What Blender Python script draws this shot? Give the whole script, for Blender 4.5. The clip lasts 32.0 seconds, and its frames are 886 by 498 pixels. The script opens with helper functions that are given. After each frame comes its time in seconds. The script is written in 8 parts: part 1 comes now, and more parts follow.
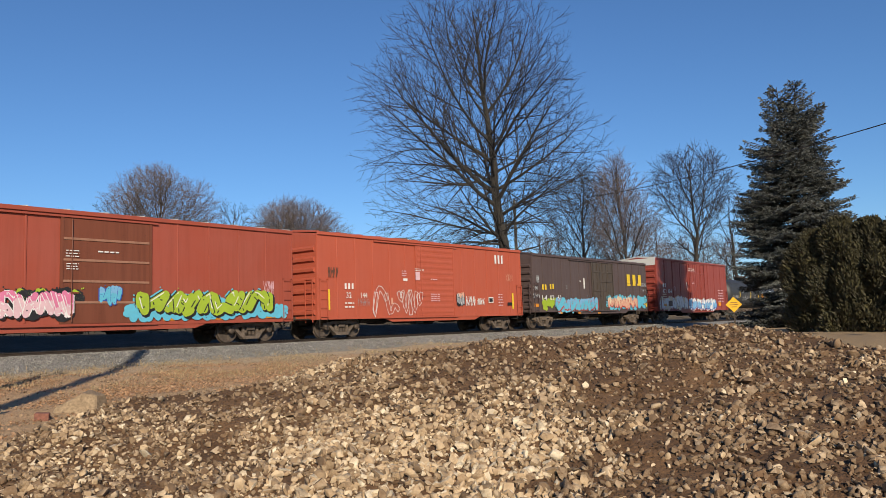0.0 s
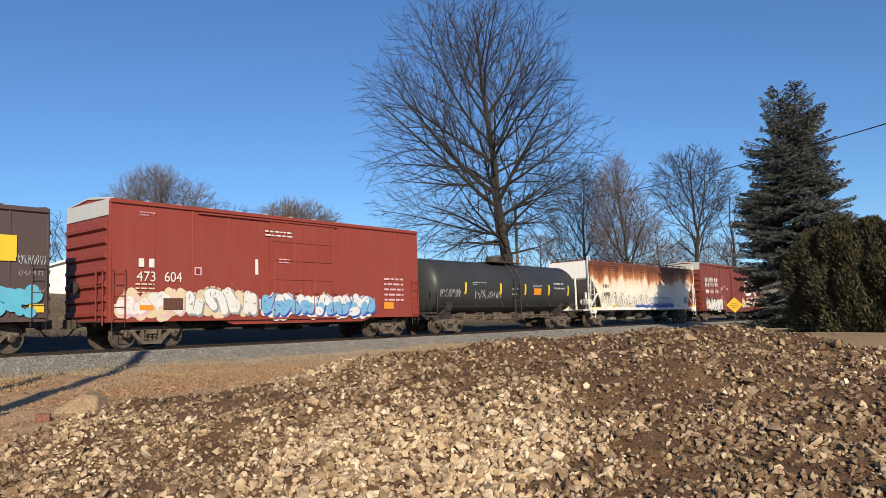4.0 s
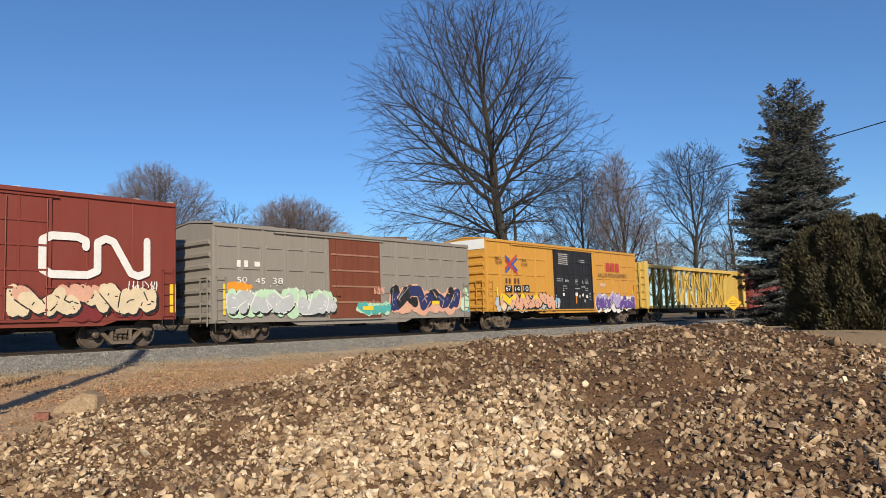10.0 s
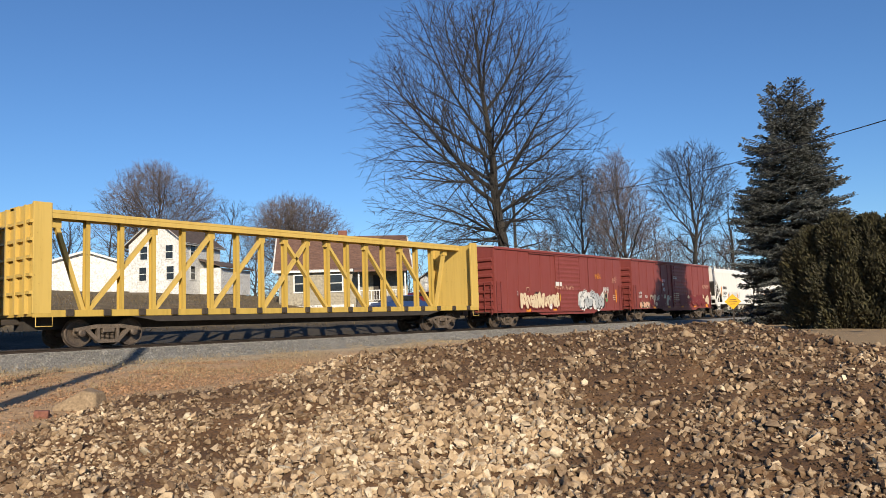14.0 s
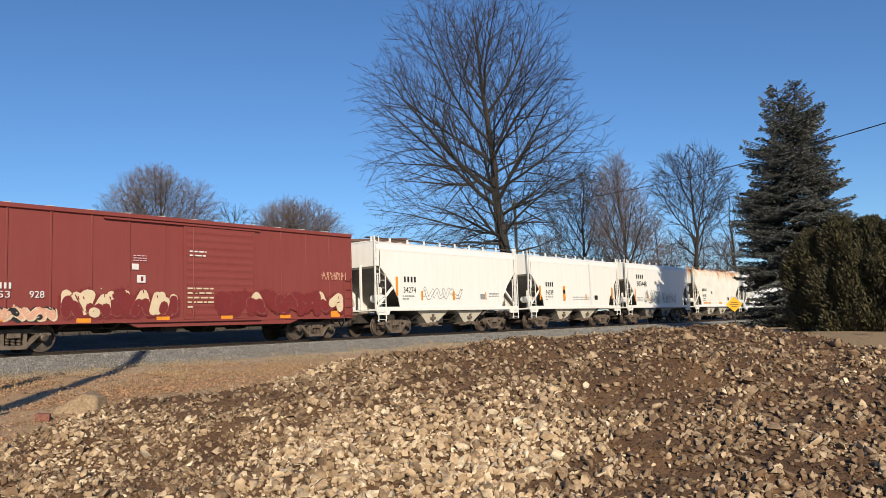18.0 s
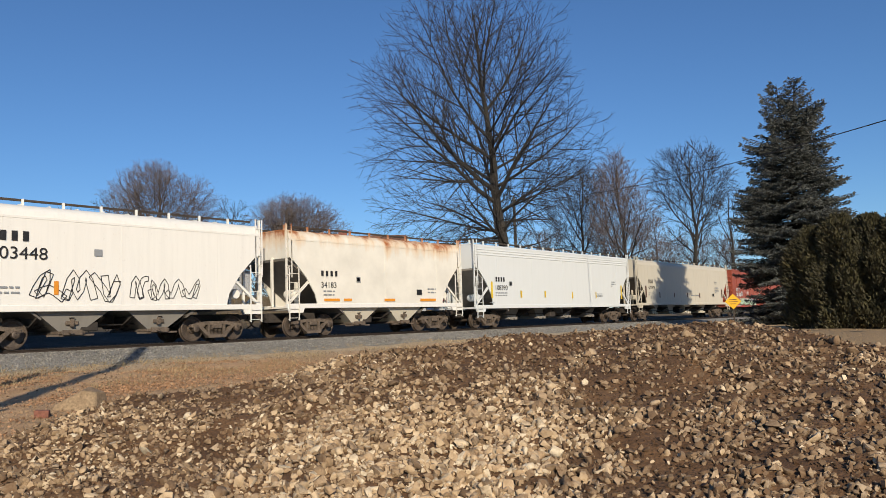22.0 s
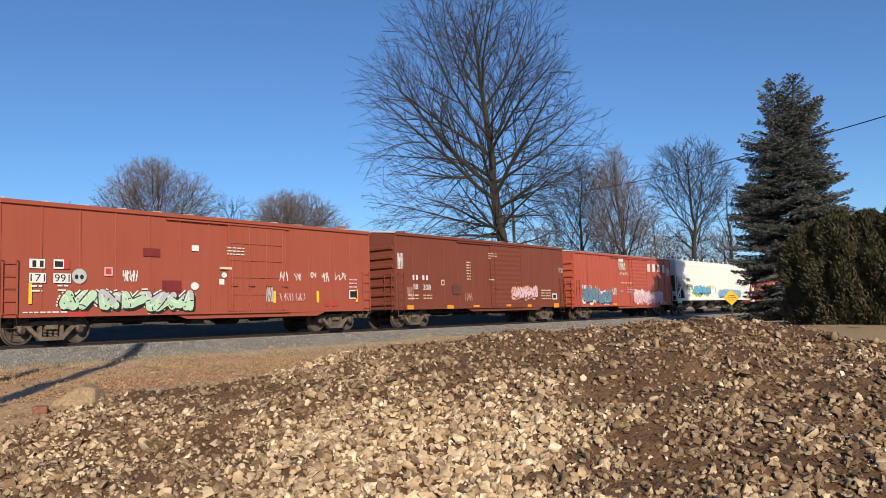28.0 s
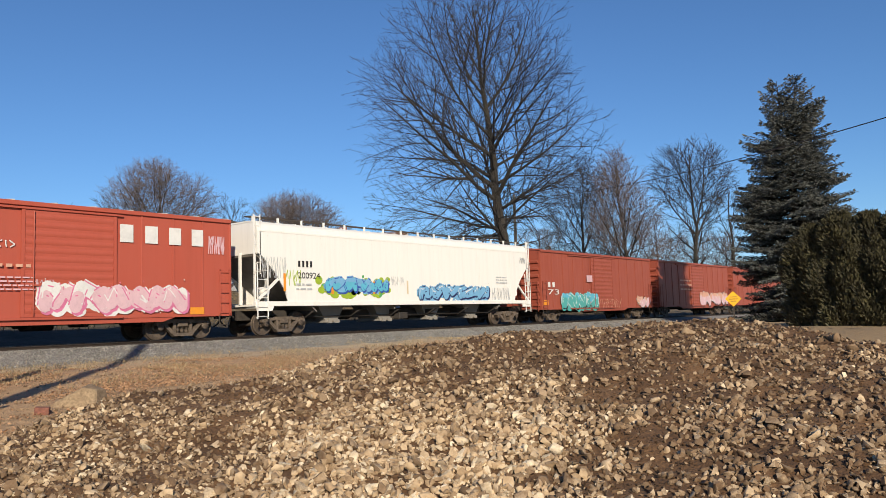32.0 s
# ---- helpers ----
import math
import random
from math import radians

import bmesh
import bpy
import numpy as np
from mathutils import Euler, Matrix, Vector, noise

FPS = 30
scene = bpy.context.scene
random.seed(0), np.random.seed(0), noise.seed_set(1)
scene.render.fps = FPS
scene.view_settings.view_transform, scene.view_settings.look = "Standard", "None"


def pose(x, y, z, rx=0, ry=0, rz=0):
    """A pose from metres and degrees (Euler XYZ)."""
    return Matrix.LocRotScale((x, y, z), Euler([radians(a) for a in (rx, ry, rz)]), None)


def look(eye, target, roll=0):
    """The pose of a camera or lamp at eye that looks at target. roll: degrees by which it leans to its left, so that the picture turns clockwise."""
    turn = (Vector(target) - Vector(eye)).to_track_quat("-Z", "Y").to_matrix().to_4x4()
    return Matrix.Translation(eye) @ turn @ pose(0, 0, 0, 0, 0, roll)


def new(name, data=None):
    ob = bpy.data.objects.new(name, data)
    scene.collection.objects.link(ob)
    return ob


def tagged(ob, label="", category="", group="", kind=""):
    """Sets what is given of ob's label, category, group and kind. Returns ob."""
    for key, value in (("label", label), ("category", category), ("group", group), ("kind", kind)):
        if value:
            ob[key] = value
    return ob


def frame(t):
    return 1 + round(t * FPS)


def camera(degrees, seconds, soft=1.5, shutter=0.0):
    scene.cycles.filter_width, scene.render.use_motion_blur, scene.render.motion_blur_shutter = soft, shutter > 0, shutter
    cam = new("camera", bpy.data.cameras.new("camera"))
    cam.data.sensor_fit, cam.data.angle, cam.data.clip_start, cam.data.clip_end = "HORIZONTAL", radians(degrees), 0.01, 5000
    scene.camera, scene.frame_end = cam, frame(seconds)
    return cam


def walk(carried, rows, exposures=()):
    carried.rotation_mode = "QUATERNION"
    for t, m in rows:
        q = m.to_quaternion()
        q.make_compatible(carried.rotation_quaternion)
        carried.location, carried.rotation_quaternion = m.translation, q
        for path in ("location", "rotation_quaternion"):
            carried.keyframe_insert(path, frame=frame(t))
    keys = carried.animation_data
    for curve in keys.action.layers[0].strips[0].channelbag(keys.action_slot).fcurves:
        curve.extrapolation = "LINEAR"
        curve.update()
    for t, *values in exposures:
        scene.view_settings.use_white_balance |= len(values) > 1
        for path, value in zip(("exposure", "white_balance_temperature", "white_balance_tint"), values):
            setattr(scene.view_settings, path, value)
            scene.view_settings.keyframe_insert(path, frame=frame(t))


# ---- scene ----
# ---------------------------------------------------------------- camera
EYE = (0.0, 0.0, 0.42)


def aim(turn, tilt, lean):
    """Looks along the plan angle turn (from +x towards +y), tilted up, rolled; degrees."""
    a, b = radians(turn), radians(tilt)
    way = Vector((math.cos(a) * math.cos(b), math.sin(a) * math.cos(b), math.sin(b)))
    return look(EYE, Vector(EYE) + way * 10, lean)


cam = camera(60.0, 32.0, soft=0.5)
walk(cam, [
    (0, aim(38.977, 5.617, -1.93)),
    (0.5, aim(38.933, 5.637, -1.98)),
    (1, aim(38.952, 5.663, -2.0)),
    (1.5, aim(38.959, 5.637, -1.96)),
    (2, aim(38.961, 5.606, -1.99)),
    (2.5, aim(38.954, 5.583, -1.96)),
    (3, aim(38.983, 5.631, -1.99)),
    (3.5, aim(39.018, 5.653, -1.97)),
    (5.5, aim(39.057, 5.704, -2.03)),
    (6, aim(39.11, 5.659, -2.0)),
    (6.5, aim(39.097, 5.642, -2.06)),
    (7, aim(39.243, 5.681, -2.01)),
    (7.5, aim(39.034, 5.64, -2.05)),
    (8, aim(39.089, 5.647, -2.02)),
    (8.5, aim(39.071, 5.623, -2.03)),
    (9, aim(39.055, 5.692, -2.04)),
    (9.5, aim(38.988, 5.577, -2.05)),
    (10, aim(38.949, 5.541, -2.05)),
    (10.5, aim(38.936, 5.475, -2.04)),
    (11, aim(39.01, 5.44, -1.98)),
    (11.5, aim(38.962, 5.347, -2.04)),
    (12, aim(38.93, 5.323, -1.98)),
    (12.5, aim(38.941, 5.408, -2.02)),
    (13, aim(38.937, 5.431, -2.01)),
    (13.5, aim(38.899, 5.406, -2.04)),
    (14, aim(38.922, 5.418, -1.99)),
    (14.5, aim(38.891, 5.421, -2.02)),
    (16.5, aim(38.825, 5.345, -2.03)),
    (17, aim(38.843, 5.365, -2.02)),
    (17.5, aim(38.964, 5.463, -2.02)),
    (18, aim(38.995, 5.631, -2.02)),
    (18.5, aim(39.091, 5.528, -1.98)),
    (19, aim(39.048, 5.514, -1.97)),
    (19.5, aim(38.983, 5.448, -1.97)),
    (20, aim(38.919, 5.384, -1.97)),
    (20.5, aim(38.854, 5.384, -1.97)),
    (21, aim(38.914, 5.383, -1.97)),
    (21.5, aim(38.854, 5.319, -1.97)),
    (22, aim(38.944, 5.401, -1.96)),
    (22.5, aim(38.955, 5.365, -1.96)),
    (23, aim(38.888, 5.35, -1.98)),
    (23.5, aim(38.965, 5.436, -1.98)),
    (24, aim(38.97, 5.375, -1.94)),
    (24.5, aim(38.926, 5.35, -1.96)),
    (25, aim(38.956, 5.233, -1.94)),
    (25.5, aim(38.975, 5.206, -1.96)),
    (27.5, aim(38.89, 5.148, -1.96)),
    (28, aim(38.848, 5.1, -1.95)),
    (28.5, aim(38.862, 5.12, -1.95)),
    (29, aim(38.89, 5.167, -1.97)),
    (29.5, aim(38.914, 5.17, -1.95)),
    (30, aim(38.957, 5.174, -1.94)),
    (30.5, aim(38.974, 5.194, -1.91)),
    (31, aim(38.983, 5.196, -1.93)),
    (31.5, aim(38.97, 5.236, -1.96)),
    (32, aim(38.96, 5.193, -1.94)),
], exposures=[(0.0, 0.24), (1.0, 0.36), (17.3, 0.36), (19.5, 0.12), (25.4, 0.14), (27.6, 0.36), (30.6, 0.36), (32.0, 0.26)])

# ---------------------------------------------------------------- sky and sun
SUN_PLAN, SUN_HIGH = 50.0, 23.5   # the light travels along this plan angle, this steeply
world = bpy.data.worlds.new("sky")
scene.world = world
world.use_nodes = True
wn = world.node_tree.nodes
sky = wn.new("ShaderNodeTexSky")
sky.sky_type = "NISHITA"
sky.sun_disc = False
sky.sun_elevation = radians(SUN_HIGH)
sky.sun_rotation = radians(270 - SUN_PLAN)
sky.air_density, sky.dust_density, sky.ozone_density = 1.0, 0.0, 8.0
wn["Background"].inputs["Strength"].default_value = 0.094
world.node_tree.links.new(sky.outputs[0], wn["Background"].inputs["Color"])
sun = new("sun", bpy.data.lights.new("sun", "SUN"))
sun.data.energy, sun.data.angle, sun.data.color = 5.0, radians(0.53), (1.0, 0.87, 0.68)
sun_way = Vector((math.cos(radians(SUN_PLAN)) * math.cos(radians(SUN_HIGH)),
                  math.sin(radians(SUN_PLAN)) * math.cos(radians(SUN_HIGH)), -math.sin(radians(SUN_HIGH))))
sun.matrix_world = look(-sun_way * 100, (0, 0, 0))

# ---------------------------------------------------------------- materials


def node_mat(name):
    m = bpy.data.materials.new(name)
    m.use_nodes = True
    t = m.node_tree
    return m, t, t.nodes["Principled BSDF"]


def coords(t, scale=(1, 1, 1), shift=True):
    """Object coordinates, moved by a random amount from object to object."""
    tc = t.nodes.new("ShaderNodeTexCoord")
    mp = t.nodes.new("ShaderNodeMapping")
    mp.inputs["Scale"].default_value = scale
    t.links.new(tc.outputs["Object"], mp.inputs["Vector"])
    if shift:
        info = t.nodes.new("ShaderNodeObjectInfo")
        mul = t.nodes.new("ShaderNodeMath")
        mul.operation = "MULTIPLY"
        mul.inputs[1].default_value = 37.0
        t.links.new(info.outputs["Random"], mul.inputs[0])
        t.links.new(mul.outputs[0], mp.inputs["Location"])
    return mp.outputs[0]


def noise_of(t, vec, scale, detail=4.0, rough=0.6):
    n = t.nodes.new("ShaderNodeTexNoise")
    n.inputs["Scale"].default_value, n.inputs["Detail"].default_value, n.inputs["Roughness"].default_value = scale, detail, rough
    t.links.new(vec, n.inputs["Vector"])
    return n.outputs["Fac"]


def ramp_of(t, fac, a, b):
    r = t.nodes.new("ShaderNodeMapRange")
    r.inputs["From Min"].default_value, r.inputs["From Max"].default_value = a, b
    t.links.new(fac, r.inputs["Value"])
    return r.outputs[0]


def mix_of(t, fac, a, b, mode="MIX"):
    """Colours a and b (sockets or tuples) mixed by fac (socket or number)."""
    x = t.nodes.new("ShaderNodeMix")
    x.data_type, x.blend_type = "RGBA", mode
    for sock, val in ((x.inputs[0], fac), (x.inputs[6], a), (x.inputs[7], b)):
        if isinstance(val, (int, float)):
            sock.default_value = val
        elif isinstance(val, tuple):
            sock.default_value = (*val, 1) if len(val) == 3 else val
        else:
            t.links.new(val, sock)
    return x.outputs[2]


def math_of(t, op, a, b):
    x = t.nodes.new("ShaderNodeMath")
    x.operation = op
    for sock, val in ((x.inputs[0], a), (x.inputs[1], b)):
        if isinstance(val, (int, float)):
            sock.default_value = val
        else:
            t.links.new(val, sock)
    return x.outputs[0]


def bump_of(t, bs, fac, strength, dist):
    b = t.nodes.new("ShaderNodeBump")
    b.inputs["Strength"].default_value, b.inputs["Distance"].default_value = strength, dist
    t.links.new(fac, b.inputs["Height"])
    t.links.new(b.outputs[0], bs.inputs["Normal"])


ALBEDO_SCALE = 0.78    # base colours are scaled down, which deepens shade; exposure makes up for it


def dimmed(col):
    return tuple(k * ALBEDO_SCALE for k in col)


def earthy(name, a, b, coarse, fine, rough=0.9, bump=0.5, dist=0.02, c=None, c_at=0.62, metal=0.0, shift=True, per=0.0):
    """Two colours in coarse patches, a fine grain over them, a third colour in spots; per: how far pieces differ."""
    m, t, bs = node_mat(name)
    a, b, c = dimmed(a), dimmed(b), c and dimmed(c)
    v = coords(t, shift=shift)
    n1, n2 = noise_of(t, v, coarse), noise_of(t, v, fine)
    col = mix_of(t, ramp_of(t, n1, 0.35, 0.65), a, b)
    grain = ramp_of(t, n2, 0.25, 0.75)
    col = mix_of(t, grain, mix_of(t, 1.0, col, (0.52, 0.5, 0.48), "MULTIPLY"), mix_of(t, 1.0, col, (1.4, 1.4, 1.38), "MULTIPLY"))
    if c:
        n3 = noise_of(t, v, coarse * 2.7, 3.0)
        col = mix_of(t, ramp_of(t, n3, c_at, c_at + 0.06), col, c)
    if per:
        geo = t.nodes.new("ShaderNodeNewGeometry")
        col = mix_of(t, math_of(t, "MULTIPLY", geo.outputs["Random Per Island"], per), col, (0.03, 0.025, 0.02))
    t.links.new(col, bs.inputs["Base Color"])
    bs.inputs["Roughness"].default_value, bs.inputs["Metallic"].default_value = rough, metal
    bump_of(t, bs, math_of(t, "ADD", n1, math_of(t, "MULTIPLY", n2, 0.5)), bump, dist)
    return m


def paint(name, col, fade=0.18, rust=0.12, dirt=0.2, rough=0.55, rust_col=(0.16, 0.06, 0.03)):
    """Weathered railcar paint: faded in patches, streaked downwards, with rust spots."""
    m, t, bs = node_mat(name)
    col, rust_col = dimmed(col), dimmed(rust_col)
    v = coords(t)
    streak = noise_of(t, coords(t, (2.6, 2.6, 0.16)), 1.6, 6.0, 0.7)
    big, fine = noise_of(t, v, 0.7), noise_of(t, v, 11.0, 6.0, 0.7)
    pale = tuple(min(1.0, k * 0.88 + 0.045) for k in col)
    deep = tuple(k * 0.62 for k in col)
    c = mix_of(t, math_of(t, "MULTIPLY", ramp_of(t, big, 0.3, 0.75), fade * 2), col, pale)
    c = mix_of(t, math_of(t, "MULTIPLY", ramp_of(t, streak, 0.45, 0.75), dirt * 2), c, deep)
    spot = math_of(t, "MULTIPLY", ramp_of(t, fine, 0.62, 0.70), ramp_of(t, streak, 0.40, 0.66))
    c = mix_of(t, math_of(t, "MULTIPLY", spot, min(1.0, rust * 5)), c, rust_col)
    t.links.new(c, bs.inputs["Base Color"])
    t.links.new(ramp_of(t, streak, -0.5, 1.6), bs.inputs["Roughness"])
    bs.inputs["Roughness"].default_value = rough
    bs.inputs["Specular IOR Level"].default_value = 0.25
    bump_of(t, bs, math_of(t, "ADD", big, math_of(t, "MULTIPLY", fine, 0.15)), 0.25, 0.02)
    return m


def rusted(name, col, rust_col, at, soft, spread):
    """Pale paint with rust running down from above the height at, in ragged tongues of very uneven length."""
    m, t, bs = node_mat(name)
    col, rust_col = dimmed(col), dimmed(rust_col)
    v = coords(t, shift=False)
    sep = t.nodes.new("ShaderNodeSeparateXYZ")
    t.links.new(v, sep.inputs[0])
    broad = noise_of(t, coords(t, (0.62, 0.62, 0.0), False), 1.0, 3.0, 0.55)
    tongue = noise_of(t, coords(t, (1.0, 1.0, 0.1), False), 1.6, 6.0, 0.6)
    fine = noise_of(t, v, 7.0, 6.0, 0.65)
    h = math_of(t, "ADD", sep.outputs[2], math_of(t, "MULTIPLY", math_of(t, "SUBTRACT", broad, 0.5), spread))
    h = math_of(t, "ADD", h, math_of(t, "MULTIPLY", math_of(t, "SUBTRACT", tongue, 0.5), spread * 0.8))
    h = math_of(t, "ADD", h, math_of(t, "MULTIPLY", math_of(t, "SUBTRACT", fine, 0.5), 0.3))
    dirty = tuple(k * 0.85 for k in col)
    c = mix_of(t, ramp_of(t, noise_of(t, v, 0.8), 0.35, 0.7), col, dirty)
    c = mix_of(t, math_of(t, "MULTIPLY", ramp_of(t, h, at - 0.45, at), 0.5), c, (0.62, 0.4, 0.19))
    amber = mix_of(t, ramp_of(t, fine, 0.35, 0.65), (0.42, 0.165, 0.05), (0.3, 0.1, 0.04))
    c = mix_of(t, ramp_of(t, h, at, at + soft), c, amber)
    deep = mix_of(t, ramp_of(t, noise_of(t, v, 1.6, 5.0), 0.35, 0.65), rust_col, tuple(k * 0.6 for k in rust_col))
    c = mix_of(t, ramp_of(t, h, at + soft, at + soft * 3), c, deep)
    t.links.new(c, bs.inputs["Base Color"])
    bs.inputs["Roughness"].default_value = 0.7
    bump_of(t, bs, fine, 0.2, 0.01)
    return m


def flat_paint(name, col, rough=0.6):
    """Sprayed or stencilled paint: one colour, uneven in cover and a little faded."""
    m, t, bs = node_mat(name)
    col = dimmed(col)
    v = coords(t)
    n = noise_of(t, v, 2.2, 5.0)
    c = mix_of(t, math_of(t, "MULTIPLY", ramp_of(t, n, 0.4, 0.75), 0.35), col, tuple(k * 0.6 for k in col))
    c = mix_of(t, math_of(t, "MULTIPLY", ramp_of(t, noise_of(t, v, 9.0, 6.0, 0.75), 0.5, 0.68), 0.4), c, tuple(k * 0.55 + 0.05 for k in col))
    t.links.new(c, bs.inputs["Base Color"])
    bs.inputs["Roughness"].default_value = rough
    return m


SPRAY = {}


def spray(key):
    """Spray colours by name, made once each."""
    table = dict(white=(0.8, 0.8, 0.78), black=(0.012, 0.012, 0.014), pink=(0.72, 0.2, 0.36), lime=(0.36, 0.5, 0.03), cyan=(0.12, 0.5, 0.68),
                 yellow=(0.85, 0.6, 0.03), orange=(0.85, 0.32, 0.02), blue=(0.03, 0.09, 0.42), sky=(0.2, 0.46, 0.72), green=(0.1, 0.4, 0.12),
                 red=(0.5, 0.05, 0.04), purple=(0.12, 0.06, 0.3), lilac=(0.42, 0.36, 0.6), cream=(0.75, 0.62, 0.42), peach=(0.72, 0.4, 0.28),
                 grey=(0.3, 0.32, 0.34), silver=(0.5, 0.53, 0.55), teal=(0.08, 0.42, 0.4), mint=(0.5, 0.72, 0.5), rose=(0.75, 0.5, 0.55),
                 navy=(0.02, 0.03, 0.12), steel=(0.16, 0.27, 0.36), brown=(0.12, 0.05, 0.03), maroon=(0.2, 0.02, 0.02))
    if key not in SPRAY:
        SPRAY[key] = flat_paint("spray_" + key, table[key])
    return SPRAY[key]


def rubble(name, tones, soil, coat):
    """Broken stone: each piece takes its own tone, mottled, with soil clinging in patches."""
    m, t, bs = node_mat(name)
    v = coords(t)
    geo, info = t.nodes.new("ShaderNodeNewGeometry"), t.nodes.new("ShaderNodeObjectInfo")
    pick = math_of(t, "FRACT", math_of(t, "ADD", geo.outputs["Random Per Island"], info.outputs["Random"]), 0.0)
    ramp = t.nodes.new("ShaderNodeValToRGB")
    el = ramp.color_ramp.elements
    while len(el) < len(tones):
        el.new(0.5)
    for k, (at, col) in enumerate(tones):
        el[k].position, el[k].color = at, (*dimmed(col), 1)
    t.links.new(pick, ramp.inputs[0])
    mott, fine = noise_of(t, v, 14.0, 5.0, 0.65), noise_of(t, v, 70.0, 4.0, 0.7)
    c = mix_of(t, ramp_of(t, mott, 0.3, 0.7), mix_of(t, 1.0, ramp.outputs[0], (0.7, 0.66, 0.6), "MULTIPLY"), mix_of(t, 1.0, ramp.outputs[0], (1.12, 1.12, 1.14), "MULTIPLY"))
    c = mix_of(t, math_of(t, "MULTIPLY", ramp_of(t, fine, 0.35, 0.7), 0.25), c, mix_of(t, 1.0, c, (0.45, 0.42, 0.38), "MULTIPLY"))
    clings = noise_of(t, v, 5.0, 5.0, 0.7)
    c = mix_of(t, math_of(t, "MULTIPLY", ramp_of(t, clings, 0.62 - coat * 0.3, 0.78 - coat * 0.3), 0.85), c, dimmed(soil))
    t.links.new(c, bs.inputs["Base Color"])
    bs.inputs["Roughness"].default_value = 0.88
    bump_of(t, bs, math_of(t, "ADD", mott, math_of(t, "MULTIPLY", fine, 0.5)), 0.7, 0.012)
    return m


EARTH = (0.15, 0.078, 0.034)
STONE = rubble("limestone", ((0.0, (0.36, 0.25, 0.145)), (0.3, (0.56, 0.4, 0.24)), (0.7, (0.74, 0.57, 0.37)), (1.0, (0.92, 0.79, 0.58))), EARTH, 0.15)
STONE_GREY = rubble("soiled_stone", ((0.0, (0.18, 0.115, 0.065)), (0.45, (0.32, 0.22, 0.13)), (0.8, (0.46, 0.335, 0.21)), (1.0, (0.6, 0.47, 0.32))), EARTH, 0.45)
SOIL = earthy("turned_soil", (0.105, 0.052, 0.022), (0.19, 0.102, 0.046), 1.4, 30.0, 0.95, 1.0, 0.05, c=(0.34, 0.22, 0.12), c_at=0.66, shift=False)
CLOD = earthy("soil_clod", (0.13, 0.064, 0.024), (0.075, 0.038, 0.016), 4.0, 40.0, 0.95, 0.8, 0.02, per=0.4)
BALLAST = earthy("track_ballast", (0.24, 0.24, 0.235), (0.17, 0.17, 0.17), 2.0, 24.0, 0.9, 1.0, 0.04, shift=False)
PEBBLE = earthy("ballast_stone", (0.43, 0.415, 0.38), (0.22, 0.212, 0.195), 3.0, 30.0, 0.9, 0.5, 0.01, per=0.5)
STEEL = earthy("dark_steel", (0.05, 0.042, 0.036), (0.09, 0.066, 0.048), 3.0, 30.0, 0.75, 0.3, 0.01, metal=0.2)
TRUCK = earthy("truck_casting", (0.2, 0.155, 0.12), (0.11, 0.085, 0.066), 4.0, 30.0, 0.8, 0.4, 0.01, metal=0.1)
WHEEL = earthy("wheel_steel", (0.17, 0.13, 0.1), (0.1, 0.078, 0.064), 5.0, 30.0, 0.6, 0.2, 0.01, metal=0.4)
RAIL = earthy("rail_steel", (0.06, 0.042, 0.032), (0.04, 0.028, 0.02), 3.0, 30.0, 0.7, 0.2, 0.01, metal=0.3)
TREAD = earthy("polished_rail_head", (0.3, 0.28, 0.26), (0.2, 0.18, 0.165), 3.0, 30.0, 0.3, 0.1, 0.01, metal=0.9)
TIE = earthy("tie_timber", (0.09, 0.07, 0.055), (0.05, 0.04, 0.034), 2.0, 22.0, 0.95, 0.5, 0.02)
UNDER = earthy("underframe", (0.035, 0.03, 0.027), (0.055, 0.045, 0.038), 3.0, 30.0, 0.85, 0.3, 0.01)
BARK = earthy("tree_bark", (0.05, 0.043, 0.036), (0.03, 0.026, 0.022), 2.0, 18.0, 0.95, 1.0, 0.05)
LEAF = earthy("dead_leaf", (0.6, 0.36, 0.2), (0.46, 0.26, 0.14), 3.0, 20.0, 0.9, 0.2, 0.01, per=0.45)
DRY = earthy("dry_grass", (0.56, 0.42, 0.24), (0.38, 0.29, 0.15), 2.0, 12.0, 0.9, 0.2, 0.01, per=0.6)
WEED = earthy("brown_weed", (0.26, 0.19, 0.1), (0.16, 0.12, 0.065), 2.0, 12.0, 0.9, 0.2, 0.01, per=0.6)
TWIG = earthy("bare_twig", (0.054, 0.047, 0.041), (0.036, 0.032, 0.028), 1.0, 9.0, 0.95, 0.3, 0.02)
TWIG_RED = earthy("reddish_twig", (0.19, 0.155, 0.145), (0.13, 0.106, 0.1), 1.0, 9.0, 0.95, 0.3, 0.02)
NEEDLE = earthy("spruce_needle", (0.145, 0.162, 0.152), (0.082, 0.095, 0.088), 0.8, 12.0, 0.8, 0.3, 0.02, per=0.6)
CEDAR = earthy("arborvitae_leaf", (0.105, 0.094, 0.034), (0.048, 0.047, 0.02), 0.9, 12.0, 0.8, 0.3, 0.02, per=0.6)
SIDING = earthy("white_siding", (0.82, 0.82, 0.8), (0.74, 0.74, 0.73), 0.5, 6.0, 0.6, 0.1, 0.01)
SIDING_CREAM = earthy("cream_siding", (0.36, 0.32, 0.235), (0.31, 0.275, 0.2), 0.5, 6.0, 0.6, 0.1, 0.01)
TRIM = earthy("white_trim", (0.8, 0.8, 0.78), (0.72, 0.72, 0.7), 1.0, 10.0, 0.5, 0.1, 0.005)
SHINGLE = earthy("brown_shingle", (0.22, 0.12, 0.085), (0.16, 0.088, 0.066), 2.0, 9.0, 0.9, 0.4, 0.02)
